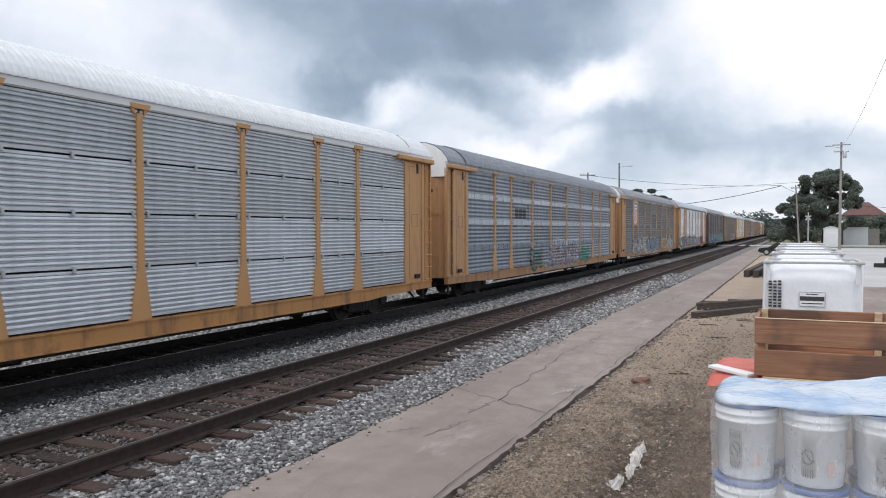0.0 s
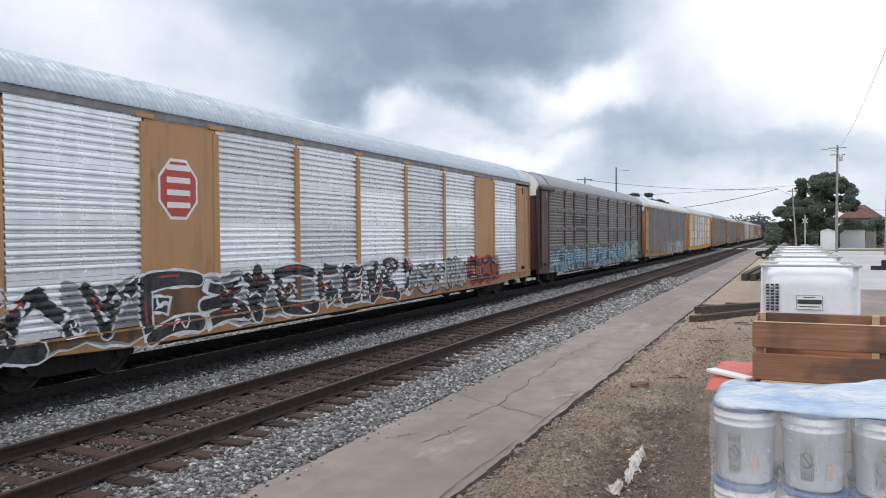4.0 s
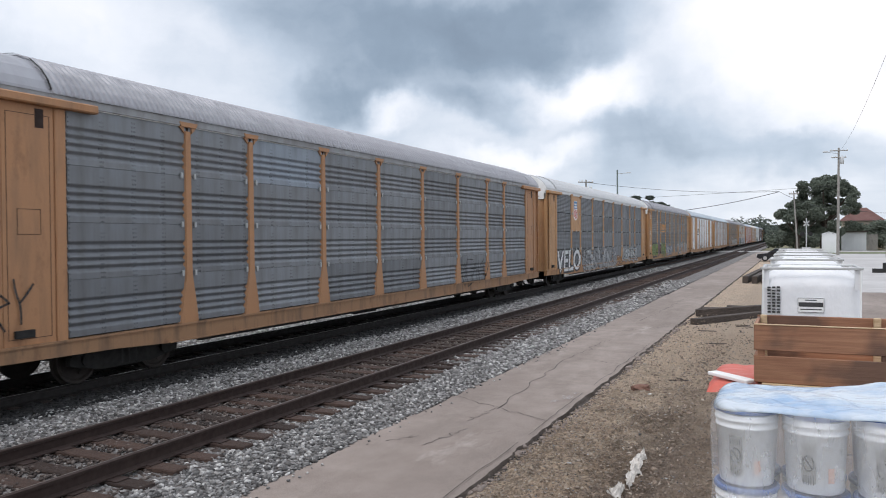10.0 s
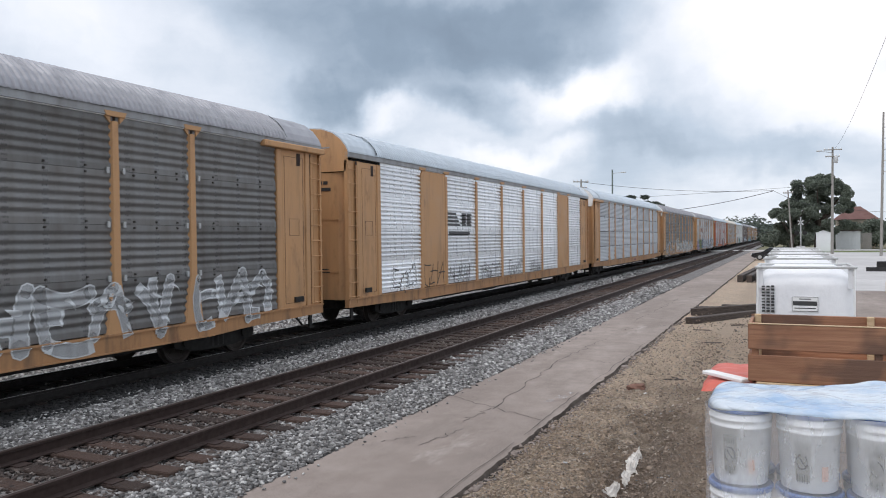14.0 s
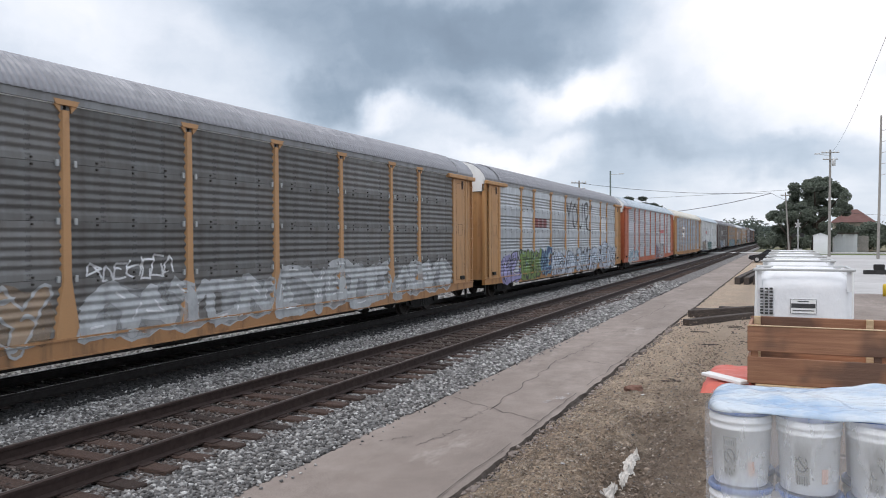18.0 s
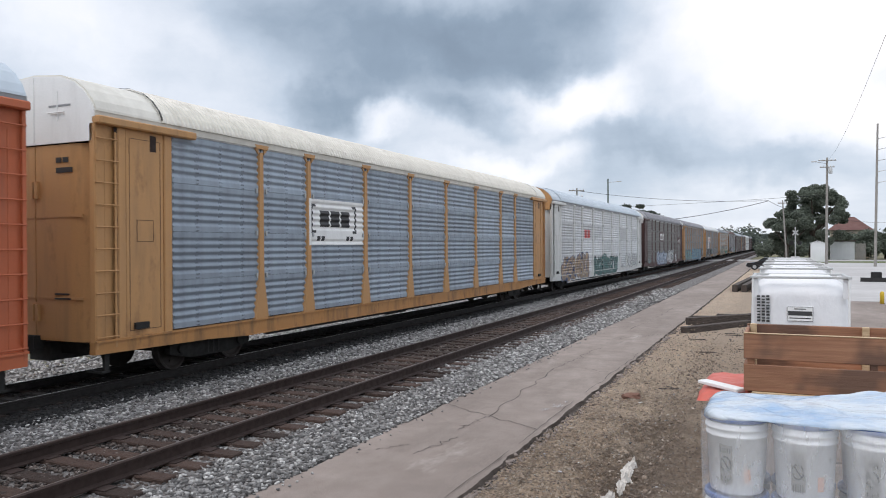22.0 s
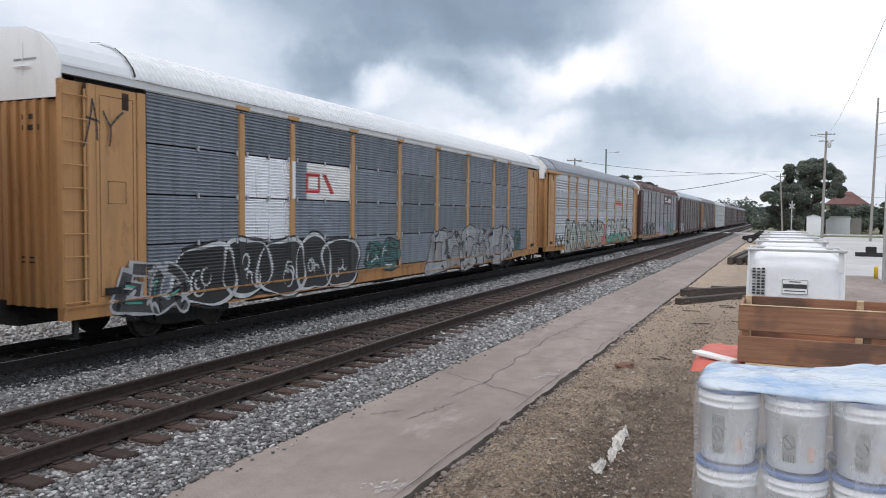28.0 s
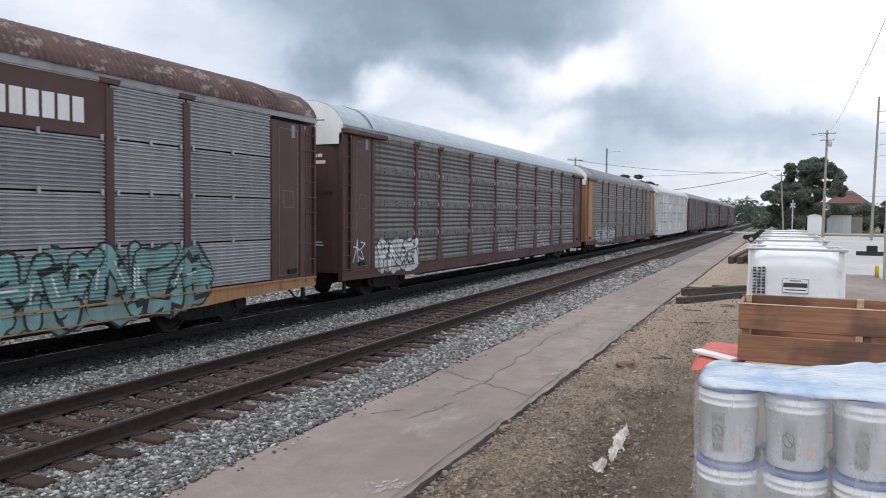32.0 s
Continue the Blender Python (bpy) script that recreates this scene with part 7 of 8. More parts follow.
def build_crate():
    # load under the crate: boxes on a pallet below a red plastic sheet
    build_pallet(pose(0.36, 5.86, -0.075), 1.55, 0.98, 0.2, MATS["pine"], "pale wooden pallet under a sheeted load")
    ld = thing("sheeted_load", "pallet load of boxes under a red plastic sheet", "pallet load")
    for k in range(4):
        for i in range(3):
            for j in range(2):
                part("box", (Geo().cbox(-0.44 + i * 0.52, 0.07 + i * 0.52, 5.38 + j * 0.47, 5.84 + j * 0.47, 0.125 + k * 0.385, 0.505 + k * 0.385, 0.012), MATS["cardboard"]), ld)
    n1, n2 = 60, 50
    vs = []
    for j in range(n2):
        for i in range(n1):
            u, v = i / (n1 - 1), j / (n2 - 1)
            x, y = -0.535 + 1.72 * u, 5.36 + 0.97 * v
            e = min(u * 1.7, 1 - u, v, 1 - v)
            z = 1.672 + 0.022 * nz(x, y, 5.0, 1) * min(1, e * 9) + 0.012 * abs(nz(x, y * 2, 9.0, 3)) + 0.012 - 0.055 * math.exp(-e * 34) + 0.03 * math.exp(-e * 26) * nz(x, y, 4.0)
            vs.append((x, y, z))
    fs = [(j * n1 + i, j * n1 + i + 1, (j + 1) * n1 + i + 1, (j + 1) * n1 + i) for j in range(n2 - 1) for i in range(n1 - 1)]
    part("sheet", raw_mesh("sheet", vs, fs, MATS["red_sheet"], True), ld, label="rumpled red-orange plastic sheet")
    solid("board", Geo().cbox(-0.17, 0.17, -0.045, 0.045, 0, 0.024, 0.004), MATS["label_white"], "short white board lying on the red sheet", "board", pose(-0.385, 5.52, 1.694, 0, 2, -37))
    cr = thing("wooden_crate", "open brown crate of rough sawn boards", "crate", pose(-0.232, 5.36, 1.700))
    W, D, T = 1.50, 0.58, 0.022
    for z0, z1 in ((0.012, 0.188), (0.226, 0.394)):
        part("front_board", (Geo().cbox(0, W, 0, T, z0, z1, 0.004), MATS["crate_wood"]), cr)
        part("back_board", (Geo().cbox(0, W, D - T, D, z0, z1 + 0.012, 0.004), MATS["crate_wood"]), cr)
        for x in (0.0, W - T):
            part("end_board", (Geo().cbox(x, x + T, T, D - T, z0, z1, 0.004), MATS["crate_wood"]), cr)
    for x in (T, 0.74, W - T - 0.045):
        part("corner_post", (Geo().cbox(x, x + 0.045, T, T + 0.035, 0, 0.40, 0.004), MATS["crate_wood"]), cr)
        part("corner_post", (Geo().cbox(x, x + 0.045, D - T - 0.035, D - T, 0, 0.41, 0.004), MATS["pine"]), cr, label="pale pine post")
    part("skid_board", (Geo().cbox(0.05, W, -0.02, T + 0.05, -0.010, 0.010, 0.003), MATS["pine"]), cr, label="pale board under the crate")
    part("floor_board", (Geo().cbox(T, W - T, T, D - T, 0.0, 0.02, 0.004), MATS["crate_wood"]), cr)
    part("top_edge", (Geo().cbox(0, W, -0.003, T + 0.002, 0.394, 0.400, 0.002), MATS["pine"]), cr, label="pale sawn top edge")


def bag_mesh(w, d, h, seed):
    """A filled woven bag: a box with swelling, sagging sides."""
    n, rows = 40, 26
    vs, fs = [], []
    for j in range(rows):
        t = j / (rows - 1)
        z = h * t
        for i in range(n):
            a = 2 * math.pi * i / n
            c, s = math.cos(a), math.sin(a)
            sq = 1 / (abs(c) ** 5.5 + abs(s) ** 5.5) ** (1 / 5.5)
            bulge = 0.95 + 0.05 * math.sin(math.pi * min(1, t * 1.05)) ** 0.6
            top = 1.0 if t < 0.80 else 1 - 0.36 * ((t - 0.80) / 0.20) ** 2.1
            low = 1.0 if t > 0.06 else 0.95 + 0.05 * t / 0.06
            k = bulge * top * low * (1 + 0.012 * nz(a * 2, z * 3, 1.0, seed))
            vs.append((w / 2 * sq * c * k, d / 2 * sq * s * k, z + (0.02 * nz(c * 2, s * 2, 1.0, seed) if t > 0.9 else 0)))
    for j in range(rows - 1):
        for i in range(n):
            fs.append((j * n + i, j * n + (i + 1) % n, (j + 1) * n + (i + 1) % n, (j + 1) * n + i))
    fs += [tuple(range(n))[::-1], tuple((rows - 1) * n + i for i in range(n))]
    return raw_mesh("bag", vs, fs, MATS["bag"], True)


def build_tote():
    """A bulk bag in an open frame with printed panels."""
    t = thing("bulk_bag", "white woven bulk bag in a grey frame with printed label", "bulk bag", group="bulk bags in a row")
    part("bag", bag_mesh(1.06, 1.02, 1.11, 3), t)
    for x in (-0.5, 0.5):
        for y in (-0.5, 0.5):
            part("frame_post", (Geo().tube((x, y, 0.0), (x, y, 1.1), 0.011, seg=8), MATS["label_white"]), t)
    for s in (-0.5, 0.5):
        part("top_bar", (Geo().cbox(-0.53, 0.53, s - 0.016, s + 0.016, 1.085, 1.115, 0.006), MATS["galv_bar"]), t)
        part("top_bar", (Geo().cbox(s - 0.016, s + 0.016, -0.48, 0.48, 1.09, 1.115, 0.006), MATS["galv_bar"]), t)
    for x in (-0.47, 0.47):
        for y in (-0.47, 0.47):
            part("loop", (Geo().box(x - 0.03, x + 0.03, y - 0.012, y + 0.012, 0.86, 1.09), MATS["bag"]), t, label="white lifting loop")
    lb = part("label", (Geo().box(-0.135, 0.135, -0.522, -0.512, 0.60, 0.765), MATS["label_white"]), t, label="white printed label with a black band")
    part("label_band", (Geo().box(-0.125, 0.125, -0.525, -0.522, 0.665, 0.715), MATS["label_dark"]), lb)
    part("label_lines", (Geo().box(-0.11, 0.11, -0.525, -0.522, 0.63, 0.640).box(-0.06, 0.06, -0.525, -0.522, 0.735, 0.745).box(-0.135, 0.135, -0.524, -0.521, 0.600, 0.604).box(-0.135, 0.135, -0.524, -0.521, 0.761, 0.765).box(-0.135, -0.131, -0.524, -0.521, 0.6, 0.765).box(0.131, 0.135, -0.524, -0.521, 0.6, 0.765), MATS["label_dark"]), lb)
    g = Geo()
    rng = random.Random(6)
    for c in range(3):
        for k in range(9):
            x, z = -0.455 + c * 0.05, 0.58 + k * 0.036
            g.box(x, x + 0.035, -0.522 + 0.010 * (2 - c), -0.505 + 0.010 * (2 - c), z, z + 0.022 * rng.uniform(0.5, 1.2))
    part("side_print", (g, MATS["label_dark"]), t, label="column of black print bars")
    return t


def build_totes():
    first = build_tote()
    x = 0.19
    n = 0
    for y in (9.98, 13.4, 16.2, 19.0, 22.0):
        for z in (0.065, 1.205):
            build_pallet(pose(x, y, z - 0.14), 1.08, 1.08, 0.135, MATS["pole"], "grey wooden pallet under a bulk bag")
            m = pose(x, y, z, 0, 0, 0)
            if n == 0:
                first.matrix_basis = m
            else:
                copy_thing(first, m)
            n += 1


def beam(name, a, b, w, h, mat, label, cat):
    a, b = Vector(a), Vector(b)
    l = (b - a).length
    ang = math.degrees(math.atan2(b.y - a.y, b.x - a.x))
    tilt = math.degrees(math.asin((b.z - a.z) / l))
    return solid(name, Geo().cbox(0, l, -w / 2, w / 2, 0, h, 0.015), mat, label, cat, pose(a.x, a.y, a.z, 0, -tilt, ang))


def build_timber():
    t = "dark creosoted timber lying on the dirt"
    beam("timber", (-2.80, 24.3, -0.08), (0.9, 30.6, -0.08), 0.26, 0.2, MATS["timber"], t, "timber")
    beam("timber", (-2.98, 26.8, -0.08), (0.6, 28.3, 0.16), 0.26, 0.26, MATS["timber"], "dark creosoted timber leaning across another", "timber")
    beam("timber", (-3.0, 28.3, -0.08), (0.8, 28.6, -0.08), 0.24, 0.2, MATS["timber"], t, "timber")
    beam("timber", (-2.2, 29.4, -0.08), (1.0, 29.0, -0.08), 0.24, 0.2, MATS["timber"], t, "timber")
    for k in range(3):
        beam("steel_beam", (-2.5 + 0.5 * k, 46.5, -0.08), (-1.3 + 0.55 * k, 74, -0.08), 0.3, 0.42, MATS["timber"], "long dark beam laid beside the track", "beam")


# ---- yard, poles and distance ----


def build_car_parked():
    c = thing("parked_car", "black parked car behind the bulk bags", "car", pose(-3.5, 86.5, -0.03))
    prof = [(0.0, 0.42), (0.08, 0.72), (1.05, 0.86), (1.75, 1.32), (3.1, 1.36), (3.95, 0.92), (4.5, 0.85), (4.55, 0.40), (4.3, 0.26), (0.3, 0.26)]
    part("body", (Geo().prism(prof, -0.85, 0.85), MATS["car_black"]), c)
    for y in (-0.86, 0.86):
        part("side_window", (Geo().prism([(1.3, 0.92), (1.82, 1.26), (3.0, 1.29), (3.5, 0.95)], y - 0.008, y + 0.008), MATS["glass"]), c)
        for x in (0.85, 3.65):
            w = part("wheel", Geo().lathe([(0.18, -0.1), (0.31, -0.1), (0.33, -0.06), (0.33, 0.06), (0.31, 0.1), (0.18, 0.1)], 18, axis="x").mesh("tyre", MATS["rubber"]), c, pose(x, y * 0.93, 0.33, 0, 0, 90))
            part("rim", Geo().lathe([(0.02, -0.105), (0.19, -0.105), (0.19, 0.105), (0.02, 0.105)], 14, axis="x").mesh("rim", MATS["chrome"]), w)
    for y in (-0.6, 0.6):
        part("headlight", (Geo().cbox(-0.01, 0.06, y - 0.17, y + 0.17, 0.58, 0.70, 0.01), MATS["label_white"]), c)


def utility_pole(name, label, x, y, z1, r, lean=(0, 0), arms=(), lamp=None):
    p = thing(name, label, "utility pole", pose(x, y, -0.1))
    g = Geo().spine([(lean[0] * k / 10, lean[1] * k / 10, z1 * k / 10, r * (1 - 0.04 * k)) for k in range(11)])
    part("pole", (g, MATS["pole"]), p)
    for z, half, ang in arms:
        a = part("crossarm", (Geo().cbox(-half, half, -0.06, 0.06, -0.06, 0.06, 0.01), MATS["pole"]), p, pose(lean[0] * z / z1, lean[1] * z / z1 - r, z, 0, 0, ang))
        for s in (-0.9, -0.45, 0.45, 0.9):
            part("insulator", (Geo().lathe([(0.03, 0), (0.06, 0.03), (0.05, 0.08), (0.065, 0.12), (0.03, 0.18)], 8, at=(s * half, 0, 0.06)), MATS["label_white"]), a)
    if lamp:
        z, dx, dy = lamp
        b = part("lamp_arm", (Geo().tube((lean[0], lean[1], z - 0.3), (lean[0] + dx, lean[1] + dy, z), 0.035, seg=6), MATS["galv_bar"]), p)
        part("lamp_head", (Geo().cbox(-0.35, 0.35, -0.14, 0.14, -0.08, 0.08, 0.04), MATS["galv_bar"]), b, (lean[0] + dx, lean[1] + dy, z))
    return p


def build_poles():
    p = utility_pole("utility_pole", "grey wooden utility pole with crossarms and street lamp", 5.45, 112.7, 14.4, 0.20, (0.12, 0), ((14.0, 1.1, 8), (13.1, 0.9, 8)), (13.9, -1.6, -0.4))
    part("transformer", Geo().lathe([(0.02, 0), (0.22, 0.02), (0.24, 0.1), (0.24, 0.8), (0.2, 0.9), (0.05, 0.95)], 14, at=(0.5, -0.3, 12.2)).mesh("transformer", MATS["galv_bar"], True), p)
    utility_pole("utility_pole", "thick sawn-off grey wooden pole in the yard", 4.3, 34.15, 9.0, 0.235, (-0.3, 0))
    m = thing("slim_mast", "slim grey mast standing behind the sawn-off pole", "mast", pose(3.98, 34.75, -0.05))
    part("mast", (Geo().tube((0, 0, 0), (0.02, 0, 12.5), 0.10, 0.07, 10), MATS["galv_bar"]), m)
    for k, z in enumerate((8.3, 9.0, 9.9, 10.6)):
        part("bracket", (Geo().tube((0, 0, z), (0.55, 0, z + 0.1), 0.022, seg=6), MATS["galv_bar"]), m)
    m = utility_pole("tall_pole", "tall thin wooden pole with side brackets", 10.05, 101.6, 17.0, 0.17, (0.3, 0))
    for k in range(5):
        part("bracket", (Geo().tube((0.25, 0, 15.2 - k * 1.3), (1.3, 0, 15.4 - k * 1.3), 0.04, seg=6), MATS["galv_bar"]), m)
    s = thing("sign_post", "thick pale steel post with a dark sleeve", "post", pose(9.55, 63.0, -0.05))
    part("post", Geo().tube((0, 0, 0), (0, 0, 16), 0.30, 0.27, 16).mesh("post", MATS["metal_white"], True), s)
    part("sleeve", Geo().tube((0, 0, 0.0), (0, 0, 2.6), 0.36, 0.36, 16).mesh("sleeve", MATS["black"], True), s, label="black sleeve round the foot")
    utility_pole("utility_pole", "distant pole with crossarms beyond the train", -22.6, 89.0, 9.7, 0.15, (0, 0), ((9.4, 1.0, 40), (8.7, 0.8, 40)))
    l = thing("street_lamp", "tall dark lamp post with short arm beyond the train", "street lamp", pose(-25.5, 120.5, -0.1))
    part("post", (Geo().tube((0, 0, 0), (0, 0, 13.5), 0.16, 0.12, 10), MATS["bridge"]), l)
    a = part("arm", (Geo().tube((0, 0, 12.9), (1.6, 0.3, 13.0), 0.04, seg=6), MATS["galv_bar"]), l)
    part("lamp_head", (Geo().cbox(-0.3, 0.5, -0.13, 0.13, -0.06, 0.08, 0.03), MATS["galv_bar"]), a, (1.6, 0.3, 13.0))
    utility_pole("utility_pole", "slim pole in front of the big tree", 0.6, 108.0, 8.6, 0.12, (-0.5, 0), ((8.2, 0.6, 10),))
    # crossing signal
    c = thing("crossing_signal", "railway crossing signal mast with crossed boards", "signal", pose(1.55, 104.8, -0.05))
    part("mast", (Geo().tube((0, 0, 0), (0, 0, 4.9), 0.07, seg=8), MATS["galv_bar"]), c)
    for s in (-40, 40):
        part("cross_board", (Geo().cbox(-0.42, 0.42, -0.02, 0.02, -0.08, 0.08, 0.005), MATS["galv_bar"]), c, pose(0, -0.09, 4.2, 0, s, 0))
    for s in (-0.45, 0.45):
        part("signal_light", Geo().lathe([(0.02, 0), (0.28, 0.0), (0.28, 0.04), (0.1, 0.12), (0.02, 0.12)], 14, axis="x").mesh("signal_light", MATS["black"]), c, pose(s, -0.05, 2.9, 0, 0, 90))
    part("bar", (Geo().tube((-0.5, 0, 2.9), (0.5, 0, 2.9), 0.04, seg=6), MATS["galv_bar"]), c)
    part("case", (Geo().cbox(-0.5, 0.5, 0.2, 0.8, 0, 1.2, 0.03), MATS["galv_bar"]), c)
    utility_pole("utility_pole", "distant pole beyond the yard", 14.6, 92.0, 5.4, 0.12)


def cable(pts, sag, r, label):
    line = [Vector(pts[0])]
    for a, b in zip(pts, pts[1:]):
        a, b = Vector(a), Vector(b)
        for i in range(1, 17):
            u = i / 16
            q = a.lerp(b, u)
            q.z -= sag * 4 * u * (1 - u)
            line.append(q)
    vs, fs = [], []
    for i, p in enumerate(line):
        d = (line[min(i + 1, len(line) - 1)] - line[max(i - 1, 0)]).normalized()
        side = d.cross(Vector((0, 0, 1))).normalized()
        up = side.cross(d)
        vs += [tuple(p + r * (math.cos(k * 1.2566) * side + math.sin(k * 1.2566) * up)) for k in range(5)]
        if i:
            fs += [(5 * i - 5 + k, 5 * i - 5 + (k + 1) % 5, 5 * i + (k + 1) % 5, 5 * i + k) for k in range(5)]
    ob = new("overhead_cable", raw_mesh("overhead_cable", vs, fs, MATS["wire"]))
    return tagged(ob, label, "cable", "overhead cables")


def build_cables():
    cable([(-22.6, 89.0, 9.3), (-1.5, 98.0, 7.95), (5.5, 112.6, 6.2), (22, 150, 6.6)], 0.5, 0.022, "black overhead cable crossing the tracks")
    cable([(-50, 96, 6.9), (-16.0, 97, 5.6), (-1.5, 98.0, 7.9)], 0.35, 0.035, "thick black cable rising to a peak")
    cable([(-60, 118, 8.6), (5.5, 112.6, 9.3)], 0.5, 0.02, "thin overhead cable towards the utility pole")
    cable([(5.65, 112.6, 13.9), (3.98, 34.75, 11.5)], 0.8, 0.009, "cable from the utility pole to the mast")
    cable([(3.98, 34.75, 8.6), (12, 20, 8.6)], 0.3, 0.02, "short cable from the mast")


def leaf_cloud(geo_v, geo_f, c, r, n, size, rng, flat=0.8):
    for _ in range(n):
        # leaves near the surface of a lumpy clump
        d = Vector((rng.gauss(0, 1), rng.gauss(0, 1), rng.gauss(0, 1))).normalized()
        q = Vector(c) + Vector((d.x * r, d.y * r, d.z * r * flat)) * (rng.random() ** 0.35)
        a = Vector((rng.uniform(-1, 1), rng.uniform(-1, 1), rng.uniform(-0.6, 0.6))).normalized()
        b = a.orthogonal().normalized()
        if rng.random() < 0.5:
            b = a.cross(b)
        s = size * rng.uniform(0.6, 1.4)
        o = len(geo_v)
        geo_v += [tuple(q - a * s), tuple(q + b * s * 0.45), tuple(q + a * s), tuple(q - b * s * 0.45)]
        geo_f.append((o, o + 1, o + 2, o + 3))


def build_tree(name, label, x, y, height, spread, seed, leaf=0.35, clumps=34, per=190, mat="leaf", flat=0.75, low=0.25, cr=0.17):
    rng = random.Random(seed)
    t = thing(name, label, "tree", pose(x, y, -0.1))
    g = Geo()
    g.tube((0, 0, 0), (0.2, 0, height * 0.35), height * 0.045, height * 0.032, 10)
    tips = []
    for k in range(7):
        a = k * 0.9 + rng.uniform(-0.2, 0.2)
        l = spread * rng.uniform(0.45, 0.8)
        q = (0.2 + l * math.cos(a), l * math.sin(a), height * rng.uniform(0.5, 0.85))
        g.tube((0.2, 0, height * rng.uniform(0.22, 0.36)), q, height * 0.018, height * 0.006, 7)
        tips.append(q)
    part("trunk", (g, MATS["bark"]), t)
    vs, fs = [], []
    for k in range(clumps):
        a, u = rng.uniform(0, 6.283), rng.random() ** 0.5
        z = low + (1 - low) * rng.random() ** 0.8
        dome = math.sqrt(max(0.05, 1 - ((z - 0.42) / 0.62) ** 2))
        c = (0.2 + spread * u * dome * math.cos(a), spread * u * dome * math.sin(a), height * (z * 0.92))
        leaf_cloud(vs, fs, c, spread * rng.uniform(cr * 0.8, cr * 1.35), per, leaf, rng, flat)
    part("crown", raw_mesh("crown", vs, fs, MATS[mat]), t, label="dark green crown with gaps")
    return t


def build_distance():
    build_tree("tree", "big dark green spreading tree behind the sheds", 4.7, 143, 13.5, 6.2, 5, 0.20, 84, 520, cr=0.15)
    build_tree("tree", "broad dark tree beside the crossing", 0.6, 138, 8.6, 4.4, 6, 0.21, 36, 420)
    build_tree("tree", "low leafy tree by the white sheds", 17.5, 160, 6.0, 3.6, 7, 0.22, 22, 300, low=0.1)
    build_tree("tree", "round shrubby tree by the house", 9.2, 160, 4.4, 2.4, 8, 0.22, 18, 260, low=0.05)
    for k, (x, y, h, s) in enumerate(((-45.5, 255, 17.5, 7.0), (-41, 258, 15.0, 6.0))):
        build_tree("tree", "flat-topped distant tree seen over the train", x, y, h, s, 20 + k, 0.8, 16, 90, "leaf_far", 0.45, 0.72, 0.2)
    # wooded skyline
    rng = random.Random(31)
    vs, fs = [], []
    for k in range(330):
        x = rng.uniform(-190, 260)
        y = 330 + 0.05 * abs(x) + rng.uniform(-15, 25)
        h = rng.uniform(4.5, 8.0) * (1.35 if -60 < x < -8 else 1.0)
        for j in range(3):
            leaf_cloud(vs, fs, (x + rng.uniform(-2, 2), y, h * (0.22 + 0.27 * j)), h * 0.36, 60, 0.62, rng)
    w = new("far_woods", raw_mesh("far_woods", vs, fs, MATS["leaf_far"]))
    tagged(w, "dark line of distant woods along the skyline", "woods", kind="stuff")
    # undergrowth by the sheds
    vs, fs = [], []
    for k in range(110):
        x = rng.uniform(-4, 26)
        leaf_cloud(vs, fs, (x, 156 + rng.uniform(-2, 3), rng.uniform(0.4, 3.2)), rng.uniform(0.9, 1.6), 80, 0.3, rng)
    for k in range(70):
        leaf_cloud(vs, fs, (rng.uniform(8.5, 24), 158 + rng.uniform(-2, 3), rng.uniform(1.6, 4.6)), rng.uniform(0.9, 1.5), 80, 0.3, rng)
    w = new("undergrowth", raw_mesh("undergrowth", vs, fs, MATS["leaf"]))
    tagged(w, "dark green undergrowth behind the sheds", "bushes", kind="stuff")
    # white sheds
    s = thing("shed", "small white sheet-metal shed with pitched roof", "shed", pose(3.95, 124.6, 0.02))
    part("wall", (Geo().prism([(0, 0), (1.9, 0), (1.9, 2.75), (0.95, 3.05), (0, 2.75)], 0, 1.9), MATS["metal_white"]), s)
    part("roof", (Geo().prism([(-0.1, 2.74), (0.95, 3.10), (2.0, 2.74), (2.0, 2.82), (0.95, 3.18), (-0.1, 2.82)], -0.1, 2.0), MATS["metal_white"]), s)
    part("door", (Geo().cbox(0.5, 1.4, -0.03, 0.0, 0.05, 2.2, 0.01), MATS["metal_white"]), s)
    s = thing("shed", "long white sheet-metal shed behind the grass", "shed", pose(7.9, 149.0, -0.1))
    for k in range(6):
        part("wall_panel", (Geo().cbox(k * 0.62, k * 0.62 + 0.605, 0, 0.06, 0, 3.2, 0.01), MATS["metal_white"]), s)
    part("wall", (Geo().box(0, 3.72, 0.07, 3.0, 0, 3.2), MATS["metal_white"]), s)
    part("roof", (Geo().cbox(-0.2, 3.95, -0.25, 3.2, 3.2, 3.45, 0.03), MATS["timber"]), s, label="dark flat roof edge")
    f = thing("fence", "grey board fence beside the shed", "fence", pose(11.75, 149.2, -0.1))
    for k in range(8):
        part("board", (Geo().box(k * 0.2, k * 0.2 + 0.18, 0, 0.03, 0, 2.9 - 0.05 * (k % 3)), MATS["pole"]), f)
    w = thing("white_wall", "long white yard wall far off", "wall", pose(17, 128, -0.05))
    for k in range(8):
        part("wall_panel", (Geo().cbox(k * 2.5, k * 2.5 + 2.46, 0, 0.15, 0, 2.6, 0.02), MATS["metal_white"]), w)
    # house with hipped roof
    h = thing("house", "house with a red-brown hipped roof behind bushes", "house", pose(12.2, 168, -0.1))
    part("wall", (Geo().box(-3.4, 3.4, -3.0, 3.0, 0, 5.6), MATS["wall_beige"]), h)
    e = 0.5
